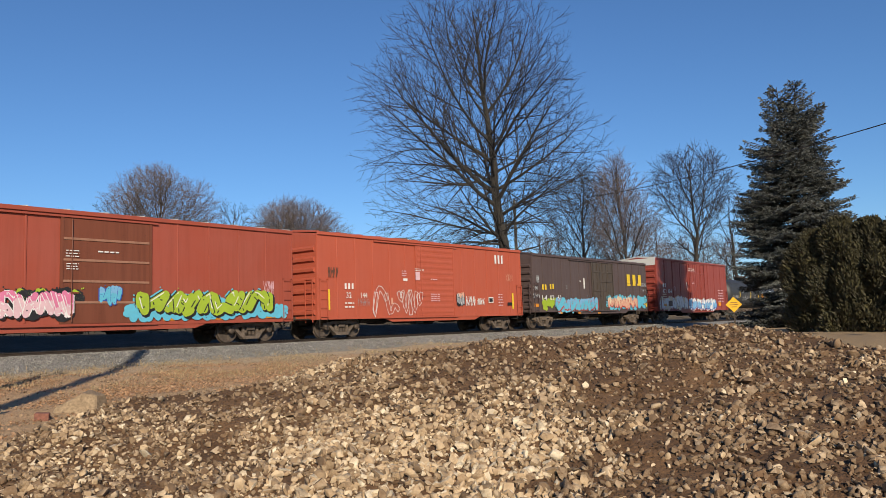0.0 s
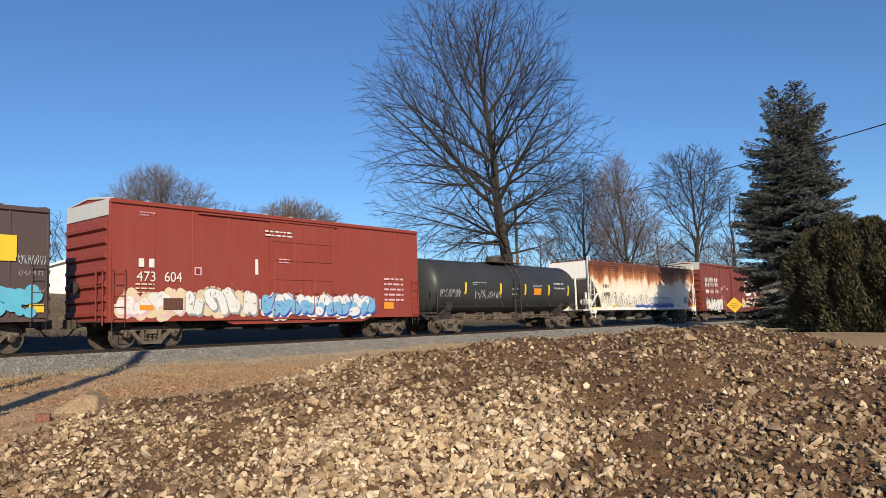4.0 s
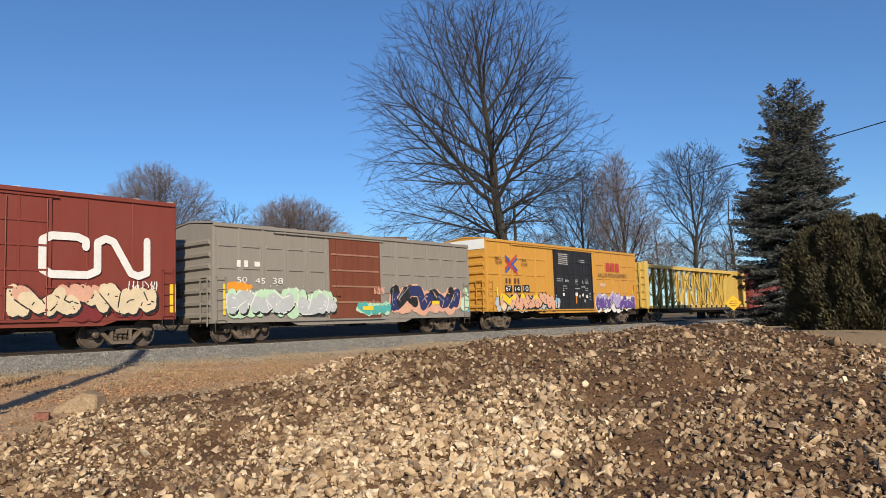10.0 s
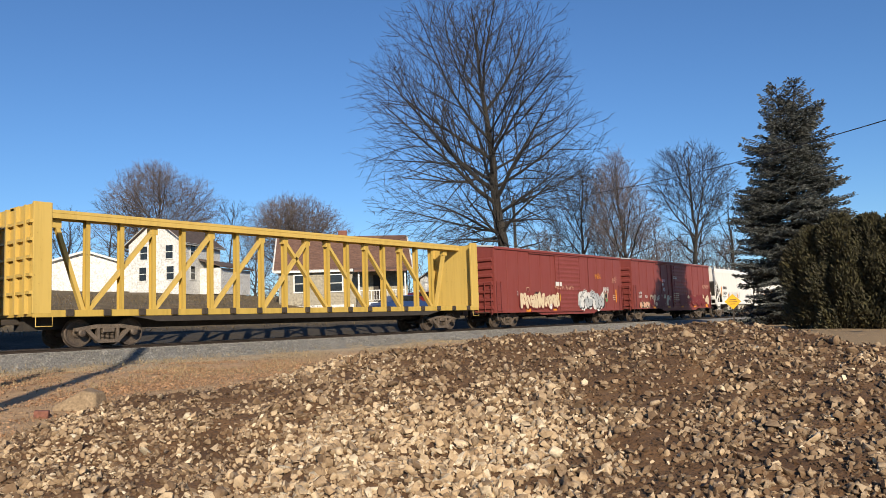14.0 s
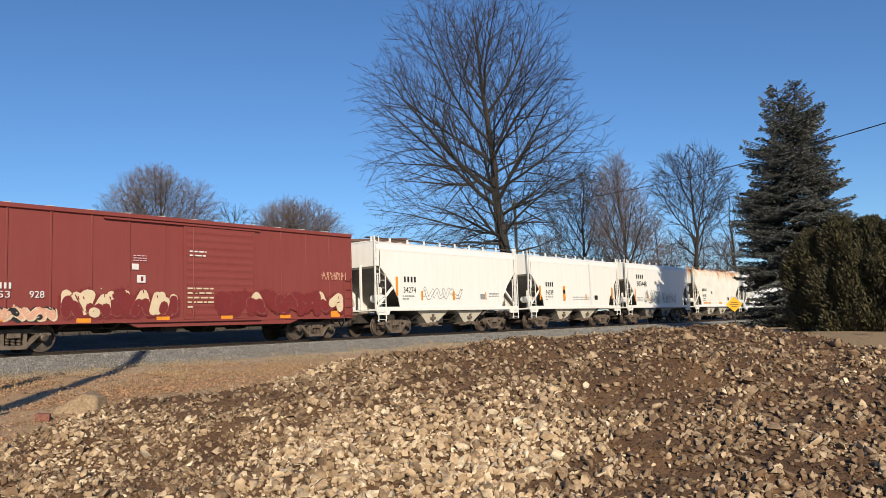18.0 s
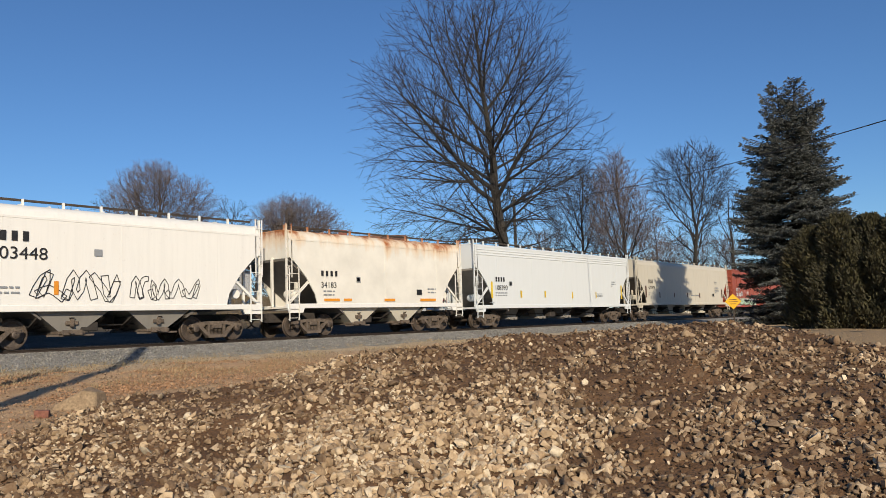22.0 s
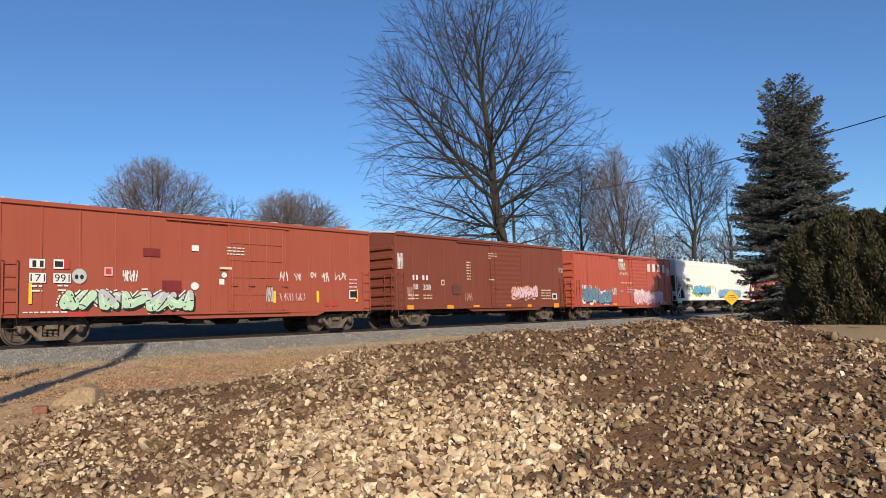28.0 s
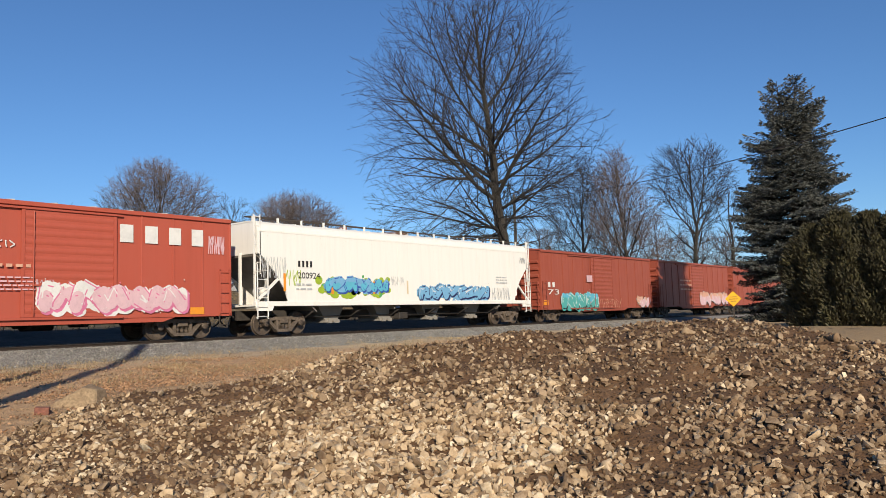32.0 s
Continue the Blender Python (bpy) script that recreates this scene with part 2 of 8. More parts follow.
SHINGLE_GREY = earthy("grey_shingle", (0.14, 0.1, 0.085), (0.1, 0.075, 0.066), 2.0, 9.0, 0.9, 0.4, 0.02)
BRICK = earthy("chimney_brick", (0.3, 0.12, 0.08), (0.22, 0.09, 0.065), 4.0, 20.0, 0.9, 0.4, 0.01)
DARK_GLASS = earthy("window_glass", (0.03, 0.035, 0.04), (0.02, 0.024, 0.03), 1.0, 5.0, 0.1, 0.02, 0.002)
WOOD_GREY = earthy("weathered_wood", (0.2, 0.17, 0.14), (0.14, 0.115, 0.095), 2.0, 18.0, 0.9, 0.4, 0.01)
RUBBER = earthy("rubber", (0.02, 0.02, 0.02), (0.03, 0.03, 0.03), 4.0, 30.0, 0.8, 0.2, 0.005)
SIGN_YELLOW = flat_paint("sign_yellow", (0.9, 0.5, 0.01), 0.4)
CABLE = flat_paint("black_cable", (0.015, 0.015, 0.016))

# ---------------------------------------------------------------- mesh helpers


class Geo:
    """Collects points and faces of one mesh; every face has a material slot."""

    def __init__(self):
        self.v, self.f, self.m = [], [], []

    def add(self, pts, faces, slot=0):
        o = len(self.v)
        self.v.extend(tuple(p) for p in pts)
        self.f.extend(tuple(i + o for i in fc) for fc in faces)
        self.m.extend([slot] * len(faces))
        return self

    def box(self, x0, x1, y0, y1, z0, z1, slot=0, c=0.0):
        """A box; c: width of its chamfered edges."""
        if c <= 0:
            p = [(x, y, z) for x in (x0, x1) for y in (y0, y1) for z in (z0, z1)]
            return self.add(p, [(0, 1, 3, 2), (4, 6, 7, 5), (0, 4, 5, 1), (2, 3, 7, 6), (0, 2, 6, 4), (1, 5, 7, 3)], slot)
        lo, hi, p, at = (x0, y0, z0), (x1, y1, z1), [], {}
        for k in range(8):
            s = (k >> 2 & 1, k >> 1 & 1, k & 1)
            for ax in range(3):
                q = [(hi[i] - (0 if i == ax else c)) if s[i] else (lo[i] + (0 if i == ax else c)) for i in range(3)]
                at[s, ax] = len(p)
                p.append(q)
        fc = []
        for ax in range(3):
            u, w = [i for i in range(3) if i != ax]
            for side in (0, 1):
                ring = []
                for a, b in ((0, 0), (1, 0), (1, 1), (0, 1)):
                    s = [0, 0, 0]
                    s[ax], s[u], s[w] = side, a, b
                    ring.append(at[tuple(s), ax])
                fc.append(ring)
            for a in (0, 1):
                for b in (0, 1):
                    s0, s1 = [0, 0, 0], [0, 0, 0]
                    s0[u], s0[w], s1[u], s1[w] = a, b, a, b
                    s1[ax] = 1
                    s0, s1 = tuple(s0), tuple(s1)
                    fc.append([at[s0, u], at[s1, u], at[s1, w], at[s0, w]])
        for k in range(8):
            s = (k >> 2 & 1, k >> 1 & 1, k & 1)
            fc.append([at[s, 0], at[s, 1], at[s, 2]])
        return self.add(p, fc, slot)

    def tube(self, pts, radii, n=6, slot=0, caps=True):
        """A round bar along points; radii: one, or one a point."""
        pts = [Vector(p) for p in pts]
        if isinstance(radii, (int, float)):
            radii = [radii] * len(pts)
        rings = []
        for i, p in enumerate(pts):
            d = (pts[min(i + 1, len(pts) - 1)] - pts[max(i - 1, 0)]).normalized()
            a = d.cross(Vector((0, 0, 1)) if abs(d.z) < 0.9 else Vector((1, 0, 0))).normalized()
            b = d.cross(a)
            rings.append([p + (a * math.cos(2 * math.pi * k / n) + b * math.sin(2 * math.pi * k / n)) * radii[i] for k in range(n)])
        fc = []
        for i in range(len(pts) - 1):
            for k in range(n):
                fc.append((i * n + k, i * n + (k + 1) % n, (i + 1) * n + (k + 1) % n, (i + 1) * n + k))
        if caps:
            fc.append(tuple(range(n - 1, -1, -1)))
            fc.append(tuple((len(pts) - 1) * n + k for k in range(n)))
        return self.add([q for r in rings for q in r], fc, slot)

    def beam(self, p, q, w, d, slot=0):
        """A square bar from p to q: w across, d deep along y or nearly so."""
        p, q = Vector(p), Vector(q)
        u = (q - p).normalized()
        y = Vector((0, 1, 0)) if abs(u.y) < 0.9 else Vector((1, 0, 0))
        s = u.cross(y).normalized()
        y = s.cross(u)
        pts = [a + s * (i * w / 2) + y * (j * d / 2) for a in (p, q) for i, j in ((-1, -1), (1, -1), (1, 1), (-1, 1))]
        return self.add(pts, [(0, 1, 2, 3), (7, 6, 5, 4), (0, 4, 5, 1), (1, 5, 6, 2), (2, 6, 7, 3), (3, 7, 4, 0)], slot)

    def prism(self, poly, axis, a, b, slot=0):
        """A flat outline pushed along an axis from a to b; poly holds the two other coordinates, in x, y, z order."""
        n = len(poly)

        def put(u, w, d):
            return (d, u, w) if axis == "x" else (u, d, w) if axis == "y" else (u, w, d)
        pts = [put(u, w, a) for u, w in poly] + [put(u, w, b) for u, w in poly]
        return self.add(pts, [tuple(range(n)), tuple(range(2 * n - 1, n - 1, -1))] + [(i, i + n, (i + 1) % n + n, (i + 1) % n) for i in range(n)], slot)

    def lathe(self, prof, axis, n=20, at=(0, 0, 0), slot=0):
        """A profile of (radius, along) turned round an axis through at."""
        pts = []
        for r, d in prof:
            for k in range(n):
                a = 2 * math.pi * k / n
                u, w = r * math.cos(a), r * math.sin(a)
                q = (d, u, w) if axis == "x" else (u, d, w) if axis == "y" else (u, w, d)
                pts.append((q[0] + at[0], q[1] + at[1], q[2] + at[2]))
        fc = [(i * n + k, i * n + (k + 1) % n, (i + 1) * n + (k + 1) % n, (i + 1) * n + k) for i in range(len(prof) - 1) for k in range(n)]
        return self.add(pts, fc, slot)

    def mesh(self, name, mats, smooth=0.6):
        me = bpy.data.meshes.new(name)
        me.from_pydata(self.v, [], self.f)
        for m in mats if isinstance(mats, (list, tuple)) else [mats]:
            me.materials.append(m)
        if any(self.m):
            me.polygons.foreach_set("material_index", self.m)
        if smooth:
            me.shade_smooth()
            me.set_sharp_from_angle(angle=smooth)
        me.update()
        return me


def part(name, geo, material, parent, label="", at=None):
    """Links one mesh under a thing or a part. geo: a Geo or a ready mesh."""
    ob = new(name, geo.mesh(name, material) if isinstance(geo, Geo) else geo)
    ob.parent = parent
    if at:
        ob.location = at
    return tagged(ob, label)


def thing(name, label, category, at=(0, 0, 0), turn=0, group="", kind=""):
    ob = new(name)
    ob.empty_display_size = 0.3
    ob.matrix_basis = pose(*at, 0, 0, turn)
    return tagged(ob, label, category, group, kind)


def solo(name, geo, material, label, category="", group="", kind=""):
    """A top-level thing of one mesh."""
    return tagged(new(name, geo.mesh(name, material)), label, category, group, kind)


# ---------------------------------------------------------------- ground
TRACK = 25.9          # plan line of the track's middle, which runs along x; the rail tops are at height 0


def ease(a, b, v):
    u = np.clip((np.asarray(v, float) - a) / (b - a), 0, 1)
    return u * u * (3 - 2 * u)


def ground_z(x, y):
    """Height of the natural ground: yard, ballast bed, bank beyond the track."""
    x, y = np.asarray(x, float), np.asarray(y, float)
    yard = np.interp(y, [-60, 3, 8, 13, 18, 21.8], [-1.2, -1.2, -1.0, -0.77, -0.61, -0.51])
    k = ease(16, 28, x)
    yard = yard * (1 - k) + -0.42 * k
    bed = np.interp(y, [21.9, 23.6, 24.4, 27.5, 28.6], [0, 1, 1, 1, 0.6])
    z = np.where(y < 26, yard + bed * (-0.12 - yard), -0.2 + (bed - 1) * 0.2)
    z = z - 0.07 * ease(24.4, 24.75, y) * (y < 26)
    d = np.maximum(y - 28.6, 0)
    bank = 0.14 * np.minimum(d, 18) + 0.09 * np.clip(d - 18, 0, 27)
    bank = bank * np.interp(x, [-80, 45, 80, 150, 400], [1.0, 1.0, 0.55, 0.3, 0.1])
    return z + bank


def lumps(x, y, s, seed=0.0):
    return noise.noise(Vector((x * s, y * s, seed)))


def graded(lo, a, b, hi, step):
    """Coordinates close together from a to b, wider and wider outside."""
    mid = list(np.arange(a, b, step))
    out, w, v = [], step, b
    while v < hi:
        out.append(v)
        w *= 1.25
        v += w
    out.append(hi)
    pre, w, v = [], step, a
    while v > lo:
        w *= 1.25
        v -= w
        pre.append(max(v, lo))
    return pre[::-1] + mid + out


gx, gy = graded(-900, -2, 62, 2500, 0.45), graded(-900, 2, 40, 2500, 0.4)
pts = []
for yy in gy:
    zz = ground_z(gx, [yy] * len(gx))
    for xx, z0 in zip(gx, zz):
        amp = 0.05 if 23 < yy < 28.5 else 0.12 if yy < 23 else 0.25
        near = 1.0 if -60 < xx < 160 and -40 < yy < 160 else 0.0
        pts.append((xx, yy, float(z0) + near * (lumps(xx, yy, 0.45) * amp * 0.5 + lumps(xx, yy, 1.7, 3.0) * amp * 0.22)))
gn = len(gx)
gf = [(j * gn + i, j * gn + i + 1, (j + 1) * gn + i + 1, (j + 1) * gn + i) for j in range(len(gy) - 1) for i in range(gn - 1)]

GROUND, gt, gb = node_mat("ground_cover")
gv = coords(gt, shift=False)
gs = gt.nodes.new("ShaderNodeSeparateXYZ")
gt.links.new(gv, gs.inputs[0])
g_big, g_mid, g_fine = noise_of(gt, gv, 0.35), noise_of(gt, gv, 1.7, 6.0, 0.7), noise_of(gt, gv, 16.0, 6.0, 0.75)
g_edge = math_of(gt, "ADD", gs.outputs[1], math_of(gt, "MULTIPLY", math_of(gt, "SUBTRACT", g_mid, 0.5), 1.1))
dirt = mix_of(gt, ramp_of(gt, g_mid, 0.4, 0.62), (0.62, 0.37, 0.185), (0.8, 0.51, 0.28))
dirt = mix_of(gt, ramp_of(gt, g_big, 0.45, 0.65), dirt, (0.66, 0.44, 0.24))
straw = mix_of(gt, ramp_of(gt, g_mid, 0.35, 0.65), (0.74, 0.58, 0.38), (0.58, 0.44, 0.28))
stone = mix_of(gt, ramp_of(gt, g_fine, 0.35, 0.65), (0.2, 0.195, 0.18), (0.46, 0.445, 0.41))
# near-black track bed: the shade below the train is in this colour
under_shade = mix_of(gt, ramp_of(gt, g_mid, 0.35, 0.65), (0.035, 0.028, 0.022), (0.065, 0.052, 0.042))
bankc = mix_of(gt, ramp_of(gt, g_big, 0.35, 0.65), (0.2, 0.14, 0.075), (0.15, 0.115, 0.055))
bankc = mix_of(gt, ramp_of(gt, g_mid, 0.45, 0.7), bankc, (0.36, 0.26, 0.14))
# darker band on the near bank, the train's shadow put into the colour
bank_shade = mix_of(gt, ramp_of(gt, g_mid, 0.4, 0.65), (0.05, 0.04, 0.028), (0.09, 0.07, 0.045))
bankc = mix_of(gt, ramp_of(gt, g_edge, 37.5, 33.5), bankc, bank_shade)
gravel = mix_of(gt, ramp_of(gt, g_fine, 0.3, 0.7), (0.4, 0.265, 0.135), (0.55, 0.385, 0.21))
gc = mix_of(gt, ramp_of(gt, g_edge, 18.6, 20.6), dirt, straw)
gc = mix_of(gt, ramp_of(gt, g_edge, 21.6, 22.1), gc, stone)
gc = mix_of(gt, ramp_of(gt, gs.outputs[1], 24.7, 25.1), gc, under_shade)
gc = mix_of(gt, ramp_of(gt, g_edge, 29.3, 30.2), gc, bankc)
east = math_of(gt, "MULTIPLY", ramp_of(gt, gs.outputs[0], 17.0, 21.0), ramp_of(gt, g_edge, 13.5, 12.0))
gc = mix_of(gt, east, gc, gravel)
gc = mix_of(gt, ramp_of(gt, g_fine, 0.2, 0.8), mix_of(gt, 0.32, gc, (0.0, 0.0, 0.0)), gc)
gc = mix_of(gt, 1.0, gc, (ALBEDO_SCALE, ALBEDO_SCALE, ALBEDO_SCALE), "MULTIPLY")
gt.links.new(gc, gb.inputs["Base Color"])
gb.inputs["Roughness"].default_value = 0.95
bump_of(gt, gb, math_of(gt, "ADD", g_fine, g_mid), 0.9, 0.05)
gg = Geo().add(pts, gf)
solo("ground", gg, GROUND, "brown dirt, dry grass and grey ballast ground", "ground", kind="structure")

# ---------------------------------------------------------------- rock pile
CREST = ((4, -4.2, 9.0), (9.5, -2.87, 10.0), (11.6, -2.26, 10.3), (15, -1.27, 11.0), (16.4, -0.95, 11.0), (18.5, -0.66, 11.0), (22.3, -0.7, 11.0), (26.2, -1.05, 10.8),
         (30.3, -1.25, 10.5), (34.4, -1.2, 10.3), (38.6, -1.8, 10.0), (42.8, -2.1, 9.8), (48.6, -2.8, 9.5), (53, -3.75, 9.2), (58.8, -4.2, 9.0), (61.7, -4.6, 8.9),
         (64.8, -5.2, 8.7), (67, -6.0, 8.6), (69, -6.7, 8.5), (76, -8.5, 8.0), (84, -10.0, 7.5))
CA = [c[0] for c in CREST]


def pile_z(a, r):
    """Height of the mound at plan angle a (degrees) and distance r from where the camera stands."""
    rc = np.interp(a, CA, [c[2] for c in CREST])
    zc = EYE[2] + rc * np.tan(np.radians(np.interp(a, CA, [c[1] for c in CREST])))
    u = np.clip((r - 4.3) / (rc - 4.3), 0, 1)
    rise = -1.18 + (zc + 1.18) * (0.82 * u + 0.18 * np.sin(u * np.pi / 2))
    return np.where(r <= rc, rise, zc - 0.42 * (r - rc) - 0.05 * (r - rc) ** 2)


def pile_at(a, r):
    x, y = r * math.cos(radians(a)), r * math.sin(radians(a))
    z = float(pile_z(a, r)) + lumps(x, y, 0.9, 5.0) * 0.09 + lumps(x, y, 2.6, 6.0) * 0.05 + lumps(x, y, 7.0, 7.0) * 0.025
    return Vector((x, y, z))


pa, pr = np.arange(3, 85, 0.42), np.arange(3.4, 15.0, 0.11)
mp = [pile_at(a, r) for a in pa for r in pr]
mn = len(pr)
mound = Geo().add(mp, [(i * mn + j, i * mn + j + 1, (i + 1) * mn + j + 1, (i + 1) * mn + j) for i in range(len(pa) - 1) for j in range(mn - 1)])
rock_pile = thing("rock_pile", "mound of broken tan limestone rubble mixed with brown soil", "rock pile")
part("soil", mound, SOIL, rock_pile, "dark brown turned soil")

rng = np.random.default_rng(4)


def stone_meshes(count, seed, flat, corners=15):
    """Broken stones with worn edges: hulls of points on a blunt skewed block, about 0.8 of a metre across."""
    out, rg = [], np.random.default_rng(seed)
    for _ in range(count):
        bm = bmesh.new()
        q = rg.normal(size=(corners, 3))
        q /= (np.abs(q) ** 3.4).sum(1, keepdims=True) ** (1 / 3.4)
        cut = rg.normal(size=3)
        cut /= np.linalg.norm(cut)
        q -= np.maximum(q @ cut - rg.uniform(0.3, 0.75), 0)[:, None] * cut
        q = q * rg.uniform(0.34, 0.43, (corners, 1))
        q[:, 0] += q[:, 1] * rg.uniform(-0.35, 0.35)
        q *= (1.0, rg.uniform(0.62, 0.95), rg.uniform(*flat))
        for p in q:
            bm.verts.new(p)
        bmesh.ops.convex_hull(bm, input=bm.verts)
        for v in [v for v in bm.verts if not v.link_faces]:
            bm.verts.remove(v)
        bm.verts.index_update()
        out.append((np.array([v.co[:] for v in bm.verts]), [[v.index for v in f.verts] for f in bm.faces]))
        bm.free()
    return out


def turned(rg):
    """A turn that lays a stone nearly flat, as a matrix of numbers."""
    a, b, c = rg.normal(0, 0.6), rg.normal(0, 0.6), rg.uniform(0, 6.283)
    ca, sa, cb, sb, cc, sc = math.cos(a), math.sin(a), math.cos(b), math.sin(b), math.cos(c), math.sin(c)
    return np.array(((cb * cc, sa * sb * cc - ca * sc, ca * sb * cc + sa * sc), (cb * sc, sa * sb * sc + ca * cc, ca * sb * sc - sa * cc), (-sb, sa * cb, ca * cb)))


def strew(name, shapes, places, sizes, rg, mats, slots=None, worn=False):
    """Lays stones of the given sizes at the places, all in one mesh of triangles."""
    pos, siz = np.array([tuple(p) for p in places]), np.array(sizes)
    kind = rg.integers(len(shapes), size=len(pos))
    slots = np.zeros(len(pos), int) if slots is None else np.array(slots)
    vs, fs, ms, off = [], [], [], 0
    for k, (v, f) in enumerate(shapes):
        for i in np.nonzero(kind == k)[0]:
            vs.append(v @ turned(rg).T * siz[i] + pos[i])
            fs.append(np.asarray(f) + off)
            ms.append(np.full(len(f), slots[i]))
            off += len(v)
    v, f, m = np.concatenate(vs), np.concatenate(fs), np.concatenate(ms)
    me = bpy.data.meshes.new(name)
    me.vertices.add(len(v))
    me.vertices.foreach_set("co", v.ravel())
    me.loops.add(f.size)
    me.loops.foreach_set("vertex_index", f.ravel())
    me.polygons.add(len(f))
    me.polygons.foreach_set("loop_start", np.arange(len(f)) * 3)
    for mat in mats:
        me.materials.append(mat)
    me.polygons.foreach_set("material_index", m)
    me.update(calc_edges=True)
    if worn:
        me.shade_smooth()
        me.set_sharp_from_angle(angle=0.85)
    else:
        me.shade_flat()
    return new(name, me)


SHAPES = stone_meshes(48, 8, (0.42, 0.78), 15)
CLODS = stone_meshes(16, 18, (0.5, 0.9), 9)
near_meshes = []
for k, (v, f) in enumerate(SHAPES):
    g = Geo().add(v, f)
    near_meshes.append((g.mesh("stone", STONE, 1.0), g.mesh("stone", STONE_GREY, 1.0)))
pl, sz, sl, cp, cs, picked = [], [], [], [], [], 0
for k in range(84000):
    a, r = rng.uniform(5, 76), math.sqrt(rng.uniform(4.6 ** 2, 12.6 ** 2))
    rc = np.interp(a, CA, [c[2] for c in CREST])
    if r > rc + 1.0:
        continue
    x, y = r * math.cos(radians(a)), r * math.sin(radians(a))
    pale = math.exp(-((a - 40) / 12.0) ** 2) * float(ease(8.8, 5.8, r))   # the washed face of the heap
    soil = 0.8 * lumps(x, y, 0.7, 11.0) + 0.7 * lumps(x, y, 2.4, 12.0)
    soil += 0.42 * math.exp(-((a - 24) / 4.0) ** 2) + 0.36 * math.exp(-((r - rc) / 2.0) ** 2) * (1 - 0.75 * float(ease(47, 52, a))) - 0.42 * pale
    soil += 0.1 * math.exp(-((a - 55) / 4.0) ** 2) * (r > 6.0) - 0.2 * float(ease(44, 50, a)) + 0.09 * (a < 31)
    keep = 0.8 if soil < 0.0 else 0.56 if soil < 0.15 else 0.32 if soil < 0.3 else 0.17
    mid = 0.062 + 0.022 * pale - 0.012 * float(ease(46, 56, a))
    s = float(np.clip(rng.lognormal(math.log(mid), 0.4), 0.03, 0.16))
    if s > 0.11 and rng.random() < 0.3:
        s *= 0.6
    if rng.random() > keep:
        if rng.random() < 0.5:
            cp.append(pile_at(a, r) + Vector((0, 0, s * 0.05)))
            cs.append(s * rng.uniform(0.25, 0.7))
        continue
    p = pile_at(a, r) + Vector((0, 0, s * rng.uniform(0.0, 0.3)))
    grey = rng.random() < np.clip(0.74 + 0.7 * soil - 0.55 * pale + 0.12 * (a < 22) + 0.1 * float(ease(46, 54, a)), 0.1, 0.95)
    if picked < 300 and r < 7.8 and s > 0.1 and 10 < a < 68:
        picked += 1
        ob = part("stone", near_meshes[int(rng.integers(len(near_meshes)))][int(grey)], None, rock_pile)
        m = Matrix(turned(rng)).to_4x4()
        m.translation = p
        ob.matrix_basis = m @ Matrix.Diagonal((s, s, s, 1))
    else:
        pl.append(p), sz.append(s), sl.append(int(grey))
tagged(strew("loose_stone", SHAPES, pl, sz, rng, [STONE, STONE_GREY], sl, True), "broken limestone pieces", kind="stuff").parent = rock_pile
tagged(strew("soil_clod", CLODS, cp, cs, rng, [CLOD]), "crumbled soil clods", kind="stuff").parent = rock_pile

# ---------------------------------------------------------------- track
track = thing("railway_track", "single railway track with worn steel rails on timber ties", "track", kind="structure")
for side in (-1, 1):
    yr = TRACK + side * 0.755
    prof = [(-0.07, -0.17), (0.07, -0.17), (0.07, -0.155), (0.012, -0.13), (0.012, -0.05), (0.036, -0.035), (0.036, -0.004), (-0.036, -0.004), (-0.036, -0.035),
            (-0.012, -0.05), (-0.012, -0.13), (-0.07, -0.155)]
    rail = part("rail", Geo().prism([(yr + u, w) for u, w in prof], "x", -250, 700), RAIL, track, "worn brown steel rail")
    part("rail_head", Geo().box(-250, 700, yr - 0.03, yr + 0.03, -0.0035, 0.0, 0), TREAD, rail, "polished running surface")
tie_mesh = Geo().box(-0.11, 0.11, -1.3, 1.3, -0.34, -0.165, 0, 0.012).mesh("tie", TIE)
for k in range(130):
    part("tie", tie_mesh, None, track, at=(-6 + k * 0.52, TRACK, 0))
far_ties = Geo()
for k in range(160):
    far_ties.box(61.6 + k * 0.52 - 0.11, 61.6 + k * 0.52 + 0.11, TRACK - 1.3, TRACK + 1.3, -0.34, -0.165)
tagged(part("far_ties", far_ties, TIE, track), kind="stuff")
small = stone_meshes(10, 21, (0.5, 0.9), 9)
rg = np.random.default_rng(9)
pp, ss = [], []
for k in range(26000):
    x = 4 + 56 * rg.random() ** 1.4
    y = rg.uniform(21.9, 24.9)
    pp.append((x, y, float(ground_z(x, y)) + 0.012))
    ss.append(rg.uniform(0.04, 0.1))
tagged(strew("ballast_stone", small, pp, ss, rg, [PEBBLE]), "loose grey crushed ballast stones beside the track", "ballast", kind="stuff")

# ---------------------------------------------------------------- litter on the yard and the bank


